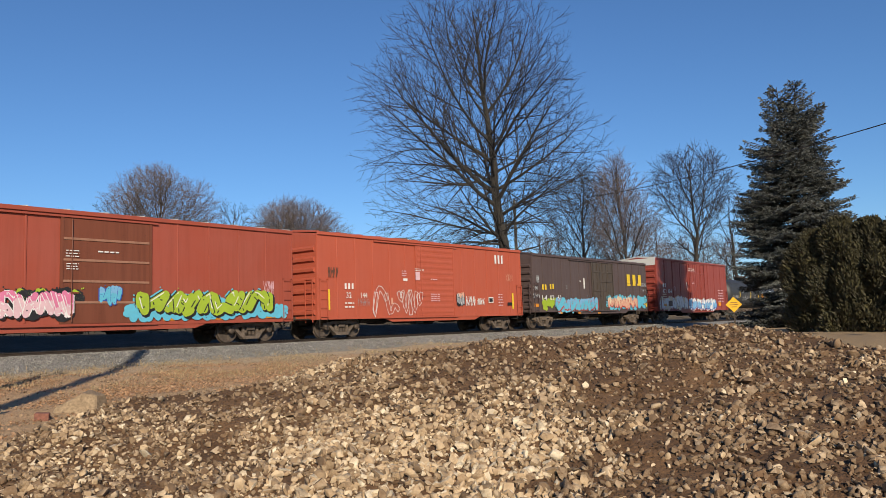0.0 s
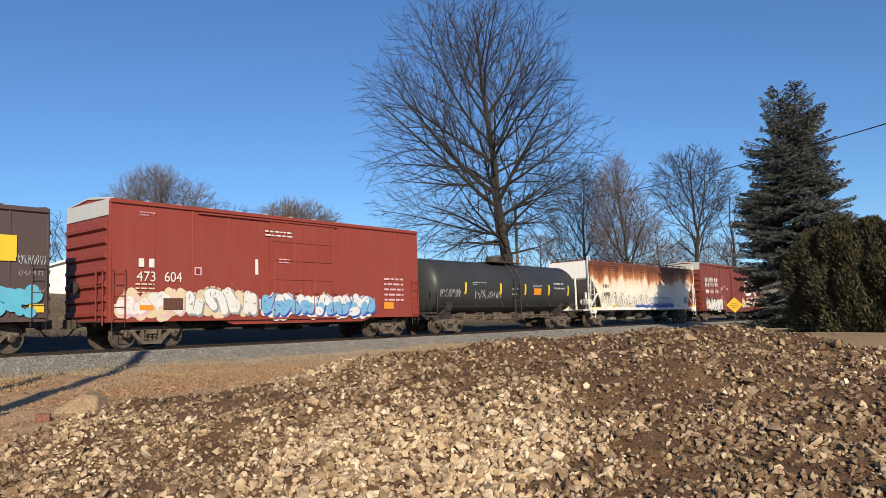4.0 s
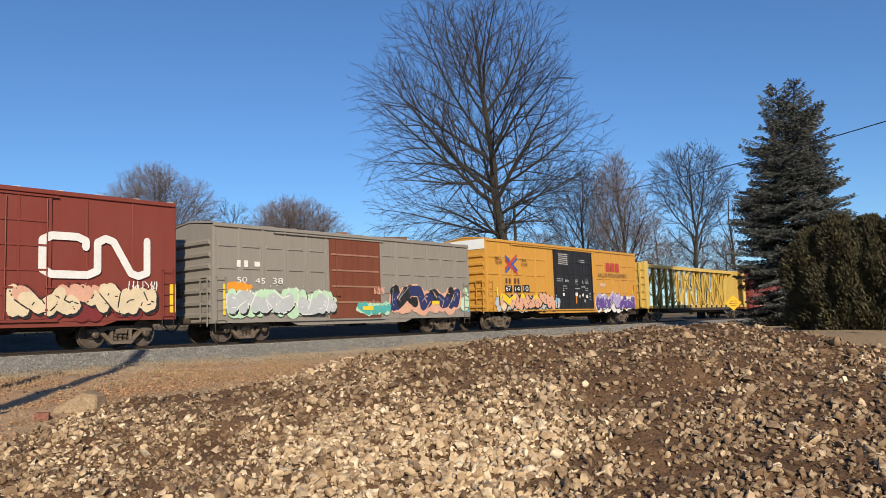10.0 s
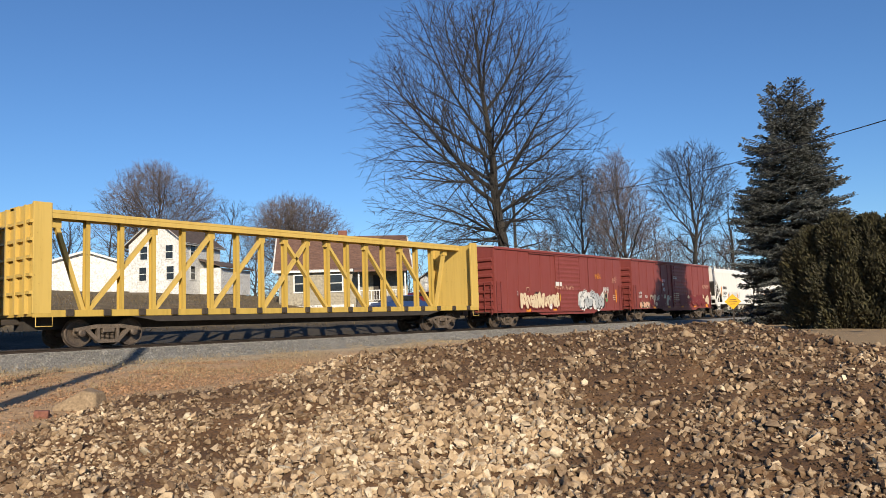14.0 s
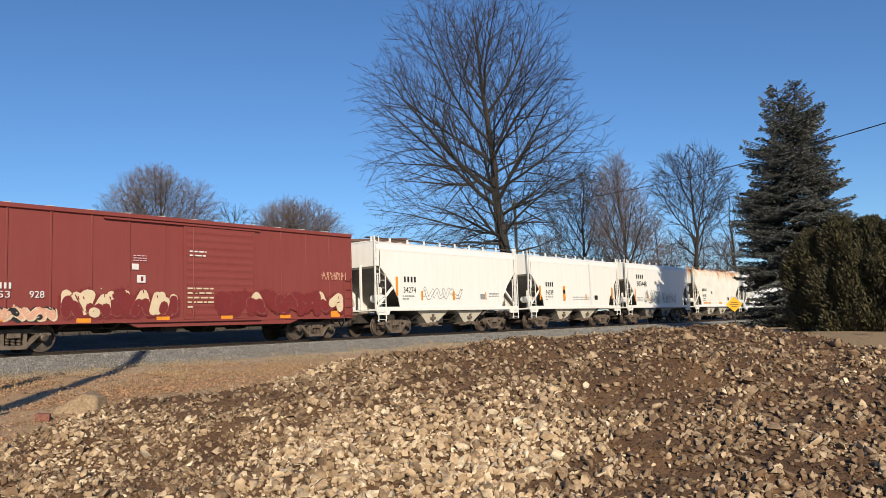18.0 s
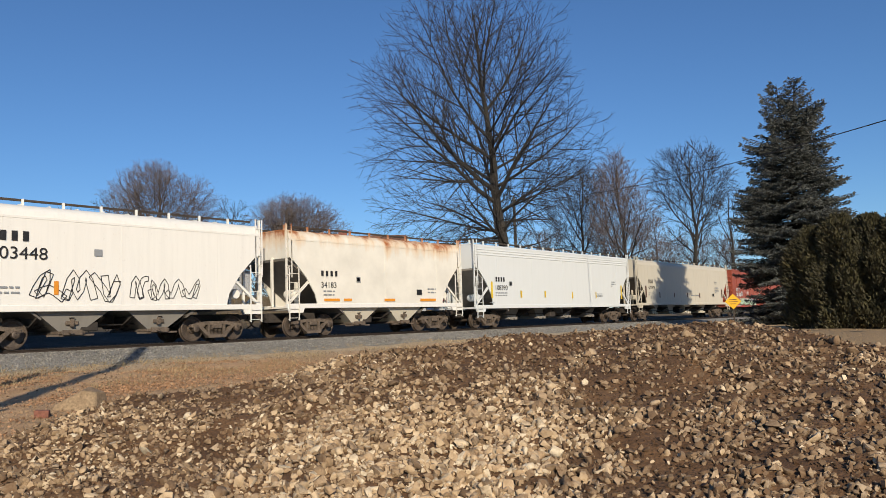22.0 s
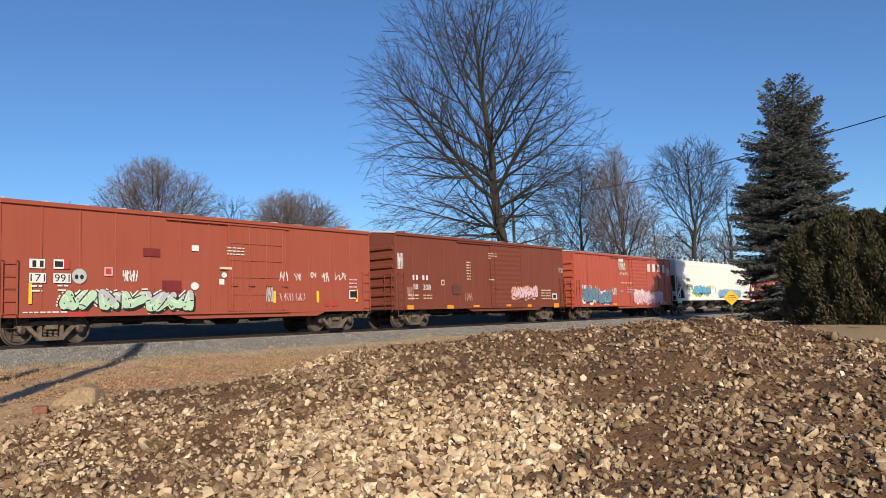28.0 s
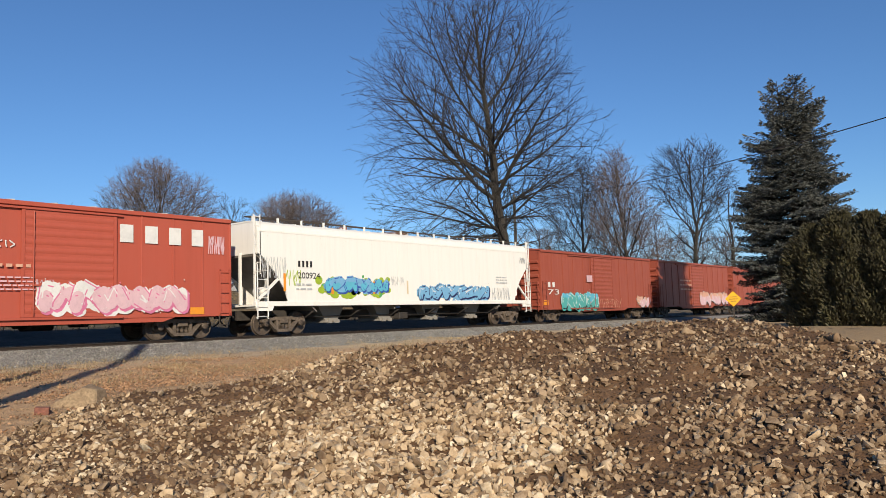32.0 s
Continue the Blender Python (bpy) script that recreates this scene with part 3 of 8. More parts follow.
def scatter(name, label, n, xs, ys, size, slim, mat, rg, stand, keep=None):
    """Many small leaf or grass blades lying or standing on the ground, as one thing of kind stuff."""
    c, w = [], []
    while len(c) < n:
        x, y = rg.uniform(*xs), rg.uniform(*ys)
        if keep and not keep(x, y, rg):
            continue
        c.append((x, y, float(ground_z(x, y)) + lumps(x, y, 0.45) * 0.06 + 0.03))
        a = rg.uniform(0, 6.283)
        w.append((math.cos(a), math.sin(a), rg.normal(0.15, 0.25) if not stand else rg.uniform(0.8, 2.5)))
    c, w = np.array(c), np.array(w)
    w /= np.linalg.norm(w, axis=1)[:, None]
    s = np.cross(w, rg.normal(size=w.shape))
    s /= np.linalg.norm(s, axis=1)[:, None]
    ln = rg.uniform(*size, n)[:, None]
    q = np.stack([c, c + w * ln * 0.5 + s * ln * slim, c + w * ln, c + w * ln * 0.5 - s * ln * slim], 1).reshape(-1, 3)
    me = bpy.data.meshes.new(name)
    me.from_pydata(q.tolist(), [], np.arange(len(q)).reshape(-1, 4).tolist())
    me.materials.append(mat)
    return tagged(new(name, me), label, name.replace("_", " "), kind="stuff")


rg = np.random.default_rng(77)


def bare_of_leaves(x, y, rg):
    return lumps(x, y, 0.5, 20.0) + 0.5 * lumps(x, y, 1.9, 21.0) + rg.normal(0, 0.12) > -0.05


scatter("leaf_litter", "fallen orange-brown dead leaves on the dirt", 30000, (3.2, 15), (10.0, 20.2), (0.02, 0.06), 0.32, LEAF, rg, False, bare_of_leaves)
scatter("dry_grass", "short dry tan grass beside the ballast", 9000, (4, 26), (15, 22.3), (0.05, 0.14), 0.06, DRY, rg, True, bare_of_leaves)
scatter("bank_weeds", "dry brown weeds and grass on the bank", 22000, (8, 75), (33.0, 58), (0.1, 0.36), 0.05, WEED, rg, True)
pp, ss = [], []
for k in range(2600):
    x, y = rg.uniform(3.5, 19), rg.uniform(12, 21.8)
    pp.append((x, y, float(ground_z(x, y)) + lumps(x, y, 0.45) * 0.06 + 0.01))
    ss.append(rg.uniform(0.03, 0.1))
tagged(strew("yard_pebbles", small, pp, ss, rg, [STONE_GREY]), "scattered tan pebbles and clods on the dirt yard", "pebbles", kind="stuff")


SANDSTONE = earthy("sandstone", (0.36, 0.265, 0.165), (0.29, 0.205, 0.125), 3.0, 24.0, 0.9, 0.5, 0.012)


def boulder(at, size, turn, mat, label, seed):
    bm = bmesh.new()
    bmesh.ops.create_icosphere(bm, subdivisions=3, radius=0.5)
    for v in bm.verts:
        v.co *= 1 + 0.32 * noise.noise(v.co * 2.3 + Vector((seed, 0, 0))) + 0.06 * noise.noise(v.co * 9)
        v.co.x, v.co.y, v.co.z = v.co.x * size[0], v.co.y * size[1], max(v.co.z, -0.25) * size[2]
    me = bpy.data.meshes.new("boulder")
    bm.to_mesh(me)
    bm.free()
    me.materials.append(mat)
    ob = tagged(new("boulder", me), label, "boulder")
    ob.matrix_basis = pose(at[0], at[1], float(ground_z(*at)) + 0.12 * size[2], 0, 0, turn)


def split_slab(at, turn):
    """A wedge of split rock: a sloping flat top over broken sides."""
    bm = bmesh.new()
    for p in ((-0.42, -0.2, -0.1), (0.36, -0.24, -0.1), (0.4, 0.22, -0.1), (-0.34, 0.26, -0.1), (-0.36, -0.14, 0.08), (0.1, -0.16, 0.3), (0.3, -0.12, 0.26), (0.34, 0.16, 0.24), (0.06, 0.2, 0.34), (-0.3, 0.18, 0.14)):
        bm.verts.new(p)
    bmesh.ops.convex_hull(bm, input=bm.verts)
    bmesh.ops.bevel(bm, geom=bm.edges[:], offset=0.018, segments=1, affect="EDGES")
    me = bpy.data.meshes.new("boulder")
    bm.to_mesh(me)
    bm.free()
    me.materials.append(SANDSTONE)
    ob = tagged(new("boulder", me), "split tan boulder with a flat sloping face on the dirt", "boulder")
    ob.matrix_basis = pose(at[0], at[1], float(ground_z(*at)) + 0.02, 0, 0, turn)


split_slab((6.0, 12.45), -50)
brick = solo("loose_brick", Geo().box(-0.1, 0.1, -0.05, 0.05, -0.02, 0.1, 0, 0.008), BRICK, "broken red-brown brick lying in the leaves", "brick")
brick.matrix_basis = pose(5.2, 11.98, float(ground_z(5.2, 11.98)) + 0.03, 6, 4, -35)
boulder((5.78, 12.05), (0.14, 0.08, 0.08), 60, STONE, "small pale rock beside the boulder", 9)
pipe = Geo().lathe([(0.06, 0.0), (0.075, 0.0), (0.075, 1.1), (0.06, 1.1), (0.06, 0.0)], "x", 14)
pm = solo("drain_pipe", pipe, earthy("white_plastic", (0.7, 0.72, 0.75), (0.55, 0.58, 0.62), 2.0, 20.0, 0.5, 0.1, 0.005), "short white plastic drain pipe lying on the ground", "pipe")
pm.matrix_basis = pose(3.88, 12.52, float(ground_z(5.2, 12.9)) + 0.09, 0, -8, 22)
# ---------------------------------------------------------------- trees


def polar(a, r):
    return (r * math.cos(radians(a)), r * math.sin(radians(a)))


EGG = ((0.0, 0.42), (0.12, 0.7), (0.3, 0.92), (0.5, 1.0), (0.7, 0.92), (0.85, 0.7), (0.95, 0.4), (1.0, 0.15))
OAK = ((0.0, 0.5), (0.12, 0.78), (0.25, 0.93), (0.45, 1.0), (0.65, 1.0), (0.8, 0.94), (0.9, 0.8), (1.0, 0.5))
DOME = ((0.0, 0.6), (0.3, 0.95), (0.5, 1.0), (0.7, 0.9), (0.85, 0.7), (0.95, 0.42), (1.0, 0.2))
VASE = ((0.0, 0.2), (0.3, 0.6), (0.6, 0.95), (0.75, 1.0), (0.9, 0.75), (1.0, 0.25))


def bare_tree(at, height, radius, wide, seed, label, mat=None, low=0.15, fork=0.17, form=EGG, limbs=10, every=(0.95, 0.62, 0.36), tip=0.012, long=0.8, leader=0.97, off=(0.0, 0.0), skirt=0, rises=(42, 58)):
    """A leafless tree: a tapering leader, ascending limbs and ever finer side branches, each as long as the crown's form lets it be. every: how far apart side branches, twigs and shoots stand."""
    rg = np.random.default_rng(seed)
    z0 = float(ground_z(at[0], at[1])) - 0.15
    tree = thing("bare_tree", label, "tree", (at[0], at[1], z0))
    wood, twig = Geo(), Geo()
    fv, fr = [q[0] for q in form], [q[1] for q in form]
    start, way = [], []

    def reach(p, d, far):
        """How far one can go from p along d inside the crown."""
        t = np.linspace(0.0, far, 16)
        q = np.array(p)[None] + t[:, None] * np.array(d)[None]
        v = (q[:, 2] / height - low) / (1 - low)
        bulge = 1 + 0.09 * math.sin(3 * math.atan2(d[1], d[0]) + seed) + 0.05 * math.sin(6 * math.atan2(d[1], d[0]) + 7 * d[2])
        out = (np.hypot(q[:, 0] - off[0], q[:, 1] - off[1]) > wide * bulge * np.interp(v, fv, fr)) | (v > 1) | (v < -0.02)
        out[:2] = False
        return far if not out.any() else t[max(1, int(out.argmax()) - 1)]

    def branch(p, d, ln, r, level, lift=0.035):
        n = (8, 7, 5, 3)[level]
        pts, rad, dirs = [Vector(p)], [r], []
        for k in range(n):
            d = (d + Vector(rg.normal(0, (0.03, 0.075, 0.09, 0.1)[level], 3)) + Vector((0, 0, lift))).normalized()
            pts.append(pts[-1] + d * (ln / n))
            dirs.append(d)
            rad.append(max(tip, r * (1 - 0.85 * (k + 1) / n)))
        (wood if r > 0.04 else twig).tube(pts, rad, 9 if r > 0.15 else 6 if r > 0.04 else 3, caps=False)
        if level >= 2:
            m = max(2, int(ln / every[2]))
            for k in range(m):
                u = (0.15 + 0.85 * (k + rg.random()) / m) * n
                i = min(int(u), n - 1)
                start.append(pts[i].lerp(pts[i + 1], min(1.0, u - i))[:])
                way.append(dirs[i][:])
            start.append(pts[-1][:])
            way.append(dirs[-1][:])
        if level == 3:
            return
        m = max(3, int(ln / every[level - 1]))
        spin = rg.uniform(0, 6.283)
        for k in range(m):
            u = 0.14 + 0.82 * (k + 0.8 * rg.random()) / m
            i = min(int(u * n), n - 1)
            q, a = pts[i].lerp(pts[i + 1], u * n - i), dirs[i]
            spin += 2.39996 + rg.normal(0, 0.3)
            s1 = a.cross(Vector((0.3, 0.2, 1.0))).normalized()
            side = s1 * math.cos(spin) + a.cross(s1) * math.sin(spin)
            lean = radians(rg.uniform(28, 52))
            nd = (a * math.cos(lean) + side * math.sin(lean)).normalized()
            most = ln * (0.62 if level == 1 else 0.55) * (1.12 - 0.62 * u) * rg.uniform(0.75, 1.2)
            ln2 = min(most, reach(q, nd, most + 0.5) * rg.uniform(0.9, 1.05))
            if ln2 > 0.35:
                branch(q, nd, ln2, max(tip, rad[i] * rg.uniform(0.42, 0.62)), level + 1, min(0.03, lift))

    # the leader
    n = 12
    lead = [Vector((0, 0, 0))]
    for k in range(n):
        sway = 0.006 * height if k > 1 else 0.0
        lead.append(Vector((lead[-1].x + rg.normal(0, sway) + off[0] * 0.6 / n, lead[-1].y + rg.normal(0, sway) + off[1] * 0.6 / n, height * leader * (k + 1) / n)))
    lr = [max(tip, radius * (1 - 0.93 * (k / n) ** 0.8)) for k in range(n + 1)]
    lr[0] *= 1.4
    wood.tube(lead, lr, 10, caps=False)
    spin = rg.uniform(0, 6.283)
    for k in range(limbs):
        u = fork + (0.9 - fork) * ((k + 0.5 * rg.random()) / limbs) ** 1.35
        i = min(int(u / leader * n), n - 1)
        q = lead[i].lerp(lead[i + 1], min(1.0, u / leader * n - i))
        spin += 2.39996 + rg.normal(0, 0.35)
        s = (u - fork) / (0.9 - fork)
        rise = radians((12 if k % 3 == 0 and s < 0.3 and not skirt else rises[0]) * (1 - s) + rises[1] * s + rg.normal(0, 7))
        d = Vector((math.cos(spin) * math.cos(rise), math.sin(spin) * math.cos(rise), math.sin(rise)))
        ln = reach(q, d, height) * rg.uniform(0.92, 1.04)
        branch(q, d, max(ln, 1.0), max(tip, lr[i] * rg.uniform(0.38, 0.6)), 1)
    # low limbs that reach out level and hang at their ends
    for k in range(skirt):
        u = fork - 0.15 * rg.random()
        i = min(int(u / leader * n), n - 1)
        q = lead[i].lerp(lead[i + 1], min(1.0, u / leader * n - i))
        spin += 2.39996 + rg.normal(0, 0.3)
        rise = radians(rg.uniform(0, 34))
        d = Vector((math.cos(spin) * math.cos(rise), math.sin(spin) * math.cos(rise), math.sin(rise)))
        branch(q, d, max(1.5, reach(q, d, height) * rg.uniform(0.75, 1.0)), lr[i] * rg.uniform(0.2, 0.34), 1, rg.uniform(-0.05, 0.02))
    # fine shoots along all thin wood, each with a side shoot
    c, w = np.array(start), np.array(way)
    w = w + rg.normal(0, 0.4, w.shape)
    w /= np.linalg.norm(w, axis=1)[:, None]
    ln = long * rg.uniform(0.4, 1.15, (len(c), 1))
    for gen in range(2):
        s = np.cross(w, rg.normal(size=w.shape))
        s /= np.linalg.norm(s, axis=1)[:, None]
        t = np.cross(w, s)
        r = tip * (0.8 if gen == 0 else 0.62)
        e = c + w * ln * 0.55 + rg.normal(0, 0.03, w.shape) * ln
        ring = [s * r, (-0.5 * s + 0.866 * t) * r, (-0.5 * s - 0.866 * t) * r]
        if gen == 0:
            q = np.stack([c + ring[0], c + ring[1], c + ring[2], e + ring[0] * 0.75, e + ring[1] * 0.75, e + ring[2] * 0.75, c + w * ln], 1).reshape(-1, 3)
            o, sides = (np.arange(len(c)) * 7)[:, None], ((0, 1, 4, 3), (1, 2, 5, 4), (2, 0, 3, 5), (3, 4, 6), (4, 5, 6), (5, 3, 6))
        else:
            q = np.stack([c + ring[0], c + ring[1], c + ring[2], c + w * ln], 1).reshape(-1, 3)
            o, sides = (np.arange(len(c)) * 4)[:, None], ((0, 1, 3), (1, 2, 3), (2, 0, 3))
        fc = [f for side in sides for f in (o + np.array(side)).tolist()]
        twig.add(q.tolist(), fc)
        if gen == 0:
            c = c + w * ln * rg.uniform(0.25, 0.75, (len(c), 1))
            w = w * 0.85 + rg.normal(0, 0.4, w.shape)
            w /= np.linalg.norm(w, axis=1)[:, None]
            ln = ln * 0.6
    part("trunk", wood, BARK, tree, "rough dark trunk and limbs")
    part("crown", twig, mat or TWIG, tree, "leafless fine branches")
    return tree


FAR = (1.1, 0.75, 0.42)
bare_tree(polar(34.0, 62), 26.9, 0.6, 10.5, 8, "tall leafless oak with a wide spreading crown behind the track", low=0.12, fork=0.35, limbs=24, every=(0.9, 0.58, 0.46), tip=0.0115, long=0.66,
          off=(-1.1, 1.6), form=OAK, skirt=17, rises=(28, 66))
bare_tree(polar(25.7, 78), 17.0, 0.28, 4.2, 12, "leafless maple with a reddish rounded crown", TWIG_RED, low=0.12, fork=0.1, limbs=26, every=(0.55, 0.4, 0.29), tip=0.012, form=DOME, long=0.7, rises=(52, 70))
bare_tree(polar(28.6, 84), 16.8, 0.28, 5.2, 13, "leafless roadside tree with slender limbs", low=0.1, fork=0.1, limbs=24, every=(0.66, 0.48, 0.34), tip=0.012, rises=(46, 66))
bare_tree(polar(20.6, 92), 20.6, 0.38, 5.2, 14, "leafless tree with a pale forked trunk", low=0.2, fork=0.18, limbs=24, every=(0.66, 0.46, 0.3), tip=0.015, form=VASE, rises=(40, 60))
bare_tree(polar(18.0, 110), 17.5, 0.35, 4.6, 15, "distant leafless tree beyond the spruce", low=0.1, limbs=12, every=FAR, tip=0.02)
bare_tree(polar(23.4, 140), 17.0, 0.35, 6.5, 16, "distant leafless tree beyond the track", TWIG_RED, low=0.08, limbs=13, every=FAR, tip=0.022, form=DOME, long=1.2)
for k, (a, r, hh) in enumerate(((22.4, 128, 11.5), (20.2, 124, 12.5), (18.7, 122, 12.0))):
    bare_tree(polar(a, r), hh, 0.2, 5.2, 50 + k, "low bushy leafless tree in the far thicket", TWIG_RED, low=0.05, fork=0.08, limbs=16, every=(0.9, 0.62, 0.42), tip=0.02, form=DOME, long=1.0)
bare_tree(polar(31.6, 140), 15.0, 0.35, 7.0, 17, "distant leafless tree beyond the oak", TWIG_RED, low=0.08, limbs=13, every=FAR, tip=0.022, form=DOME, long=1.2)
bare_tree(polar(59.3, 118), 21.4, 0.4, 9.8, 21, "round-headed leafless tree behind the houses", TWIG_RED, low=0.15, fork=0.14, limbs=28, every=(0.8, 0.54, 0.35), tip=0.015, form=DOME, long=0.9, rises=(46, 68))
bare_tree(polar(65.2, 124), 15.5, 0.3, 4.8, 22, "smaller leafless tree behind the houses", low=0.12, limbs=12, every=FAR, tip=0.02)
bare_tree(polar(62.6, 112), 14.5, 0.22, 3.6, 24, "slender leafless tree with thin upright shoots", low=0.3, limbs=10, every=FAR, tip=0.016, form=VASE)
bare_tree(polar(50.1, 118), 17.8, 0.34, 10.2, 23, "broad leafless tree behind the brown roof", TWIG_RED, low=0.12, fork=0.12, limbs=28, every=(0.8, 0.54, 0.35), tip=0.015, form=DOME, long=0.9, rises=(46, 68))
bare_tree(polar(54.6, 116), 16.5, 0.24, 5.0, 28, "leafless tree behind the white house", low=0.2, limbs=10, every=FAR, tip=0.017, form=VASE)
bare_tree(polar(47.2, 150), 16.4, 0.3, 6.4, 25, "distant leafless tree on the rise", TWIG_RED, low=0.08, limbs=13, every=FAR, tip=0.022, form=DOME, long=1.2)
bare_tree(polar(44.6, 158), 14.6, 0.3, 6.4, 26, "distant leafless tree on the rise", TWIG_RED, low=0.08, limbs=13, every=FAR, tip=0.022, form=DOME, long=1.2)
bare_tree(polar(41.6, 165), 12.4, 0.3, 6.4, 29, "distant leafless tree on the rise", TWIG_RED, low=0.08, limbs=12, every=FAR, tip=0.022, form=DOME, long=1.2)
bare_tree(polar(67.6, 140), 15.0, 0.3, 6.0, 27, "distant leafless tree behind the shed", low=0.1, limbs=12, every=FAR, tip=0.022, long=1.2)
bare_tree(polar(56.6, 132), 16.5, 0.3, 6.5, 30, "leafless tree in the thicket behind the houses", TWIG_RED, low=0.08, limbs=13, every=FAR, tip=0.022, form=DOME, long=1.2)
bare_tree(polar(52.8, 138), 15.5, 0.3, 6.5, 31, "leafless tree in the thicket behind the houses", low=0.08, limbs=13, every=FAR, tip=0.022, form=DOME, long=1.2)


def blades(centres, ways, length, width, rg):
    """Narrow leaf blades at the centres, pointing along the ways: points and faces."""
    c, w = np.asarray(centres), np.asarray(ways)
    w = w / np.linalg.norm(w, axis=1)[:, None]
    s = np.cross(w, rg.normal(size=w.shape))
    s /= np.linalg.norm(s, axis=1)[:, None]
    ln, wd = length[:, None], width[:, None]
    q = np.stack([c, c + w * ln * 0.45 + s * wd, c + w * ln, c + w * ln * 0.45 - s * wd], 1).reshape(-1, 3)
    return q, np.arange(len(q)).reshape(-1, 4)


def blade_mesh(name, q, f, material):
    me = bpy.data.meshes.new(name)
    me.from_pydata(q.tolist(), [], f.tolist())
    me.materials.append(material)
    return me


def spruce(at, height, seed):
    """A spruce with a forked top: whorls of limbs, each a flat fan of side sprays that droop a little and turn up at the tip."""
    rg = np.random.default_rng(seed)
    z0 = float(ground_z(*at)) - 0.1
    tree = thing("spruce_tree", "tall dark blue-green spruce with a forked top and dense layered branches", "tree", (*at, z0))
    split = height * 0.8
    stem = Geo().tube([(0, 0, 0), (0, 0, split)], [0.28, 0.12], 8)
    tops = (np.array((0.3, -0.5, 0)), np.array((-0.24, 0.4, 0)))
    for o, cut in zip(tops, (0.0, 0.25)):
        stem.tube([(0, 0, split - 0.3), (o[0] * 0.8, o[1] * 0.8, split + 0.9), (o[0], o[1], height - cut)], [0.1, 0.06, 0.012], 6)
    part("trunk", stem, BARK, tree)
    c, w, ln, wd = [], [], [], []
    limbs = Geo()

    def spray(p, way, size, m):
        for _ in range(m):
            c.append(p + rg.normal(0, 0.03, 3))
            w.append(way + rg.normal(0, 0.42, 3) * (1, 1, 0.6))
            ln.append(size * rg.uniform(0.6, 1.25))
            wd.append(size * rg.uniform(0.12, 0.2))

    z = 0.4
    while z < height - 0.12:
        depth = height - z
        reach = float(np.interp(depth, [0, 0.5, 2.0, 5.2, 8.0, 15.0], [0.12, 0.6, 1.7, 2.8, 3.5, 3.9]))
        tier = rg.uniform(0.88, 1.08)
        for k in range(int(8 + 5 * min(1.0, depth / 6))):
            a = rg.uniform(0, 6.283)
            out = np.array((math.cos(a), math.sin(a), 0))
            lat = np.array((-out[1], out[0], 0))
            o = np.zeros(3)
            if z > split:
                o = tops[k % 2] * min(1.0, (z - split) / 0.9)
                if k % 2 and depth < 0.3:
                    continue
            l = (reach * (0.75 if z > split + 0.6 else 1.0)) * tier * rg.uniform(0.66, 1.05)
            droop = float(np.interp(depth, [0, 2, 6, 15], [0.75, 0.2, -0.12, -0.3])) + rg.normal(0, 0.05)
            root = o + np.array((0, 0, z + rg.normal(0, 0.05)))

            def along(t):
                return root + out * l * t + np.array((0, 0, l * (droop * t + 0.14 * t * t)))
            limbs.tube([along(t) for t in (0, 0.35, 0.7, 1.0)], [0.035, 0.026, 0.016, 0.008], 3, caps=False)
            for t in np.arange(0.2, 1.0, 0.16 / max(0.5, l)):
                p = along(t)
                spray(p, out + np.array((0, 0, 0.1)), 0.2, 3)
                side = min(0.75, 0.5 * l * (1.05 - t)) + 0.08
                for sd in (-1, 1):
                    dr = out * 0.75 + lat * sd * 0.8 + np.array((0, 0, -0.22))
                    for q in np.arange(0.12, side, 0.17):
                        spray(p + dr * q, dr, 0.19, 3)
            spray(along(1.0), out + np.array((0, 0, 0.2)), 0.24, 7)
        z += 0.23 + 0.1 * rg.random()
    part("limb", limbs, BARK, tree)
    q, f = blades(c, w, np.array(ln), np.array(wd), rg)
    part("needles", blade_mesh("needles", q, f, NEEDLE), None, tree, "dark blue-green needle sprays")
    return tree


spruce((49.4, 12.45), 15.1, 3)


def arborvitae(at, height, half, seed):
    rg = np.random.default_rng(seed)
    z0 = float(ground_z(*at)) - 0.05
    bush = thing("arborvitae", "dense dark green clipped arborvitae in a tall hedge", "hedge shrub", (*at, z0), group="tall hedge")
    part("trunk", Geo().tube([(0, 0, 0), (0.05, 0, height * 0.5), (0, 0, height * 0.9)], [0.12, 0.09, 0.02], 7), BARK, bush)
    n = 21000
    u = rg.random(n) ** 0.85
    a = rg.uniform(0, 6.283, n)
    lump = np.array([noise.noise(Vector((math.cos(x) * 1.7, math.sin(x) * 1.7, t * height * 0.85 + seed * 3.1))) for x, t in zip(a, u)])
    prof = np.minimum(1.0, (1.02 - u) * 2.6) ** 0.6 * (0.86 + 0.14 * np.minimum(1, u * 8))
    r = half * prof * (1 + 0.62 * lump) * rg.uniform(0.6, 1.0, n) ** 0.5
    c = np.stack([r * np.cos(a), r * np.sin(a), u * height + 0.02], 1)
    w = np.stack([np.cos(a) * 0.7 + rg.normal(0, 0.35, n), np.sin(a) * 0.7 + rg.normal(0, 0.35, n), 0.75 + rg.normal(0, 0.35, n)], 1)
    q, f = blades(c, w, rg.uniform(0.1, 0.28, n), rg.uniform(0.02, 0.05, n), rg)
    part("foliage", blade_mesh("foliage", q, f, CEDAR), None, bush, "dense dark green scale-leaf sprays")
    return bush


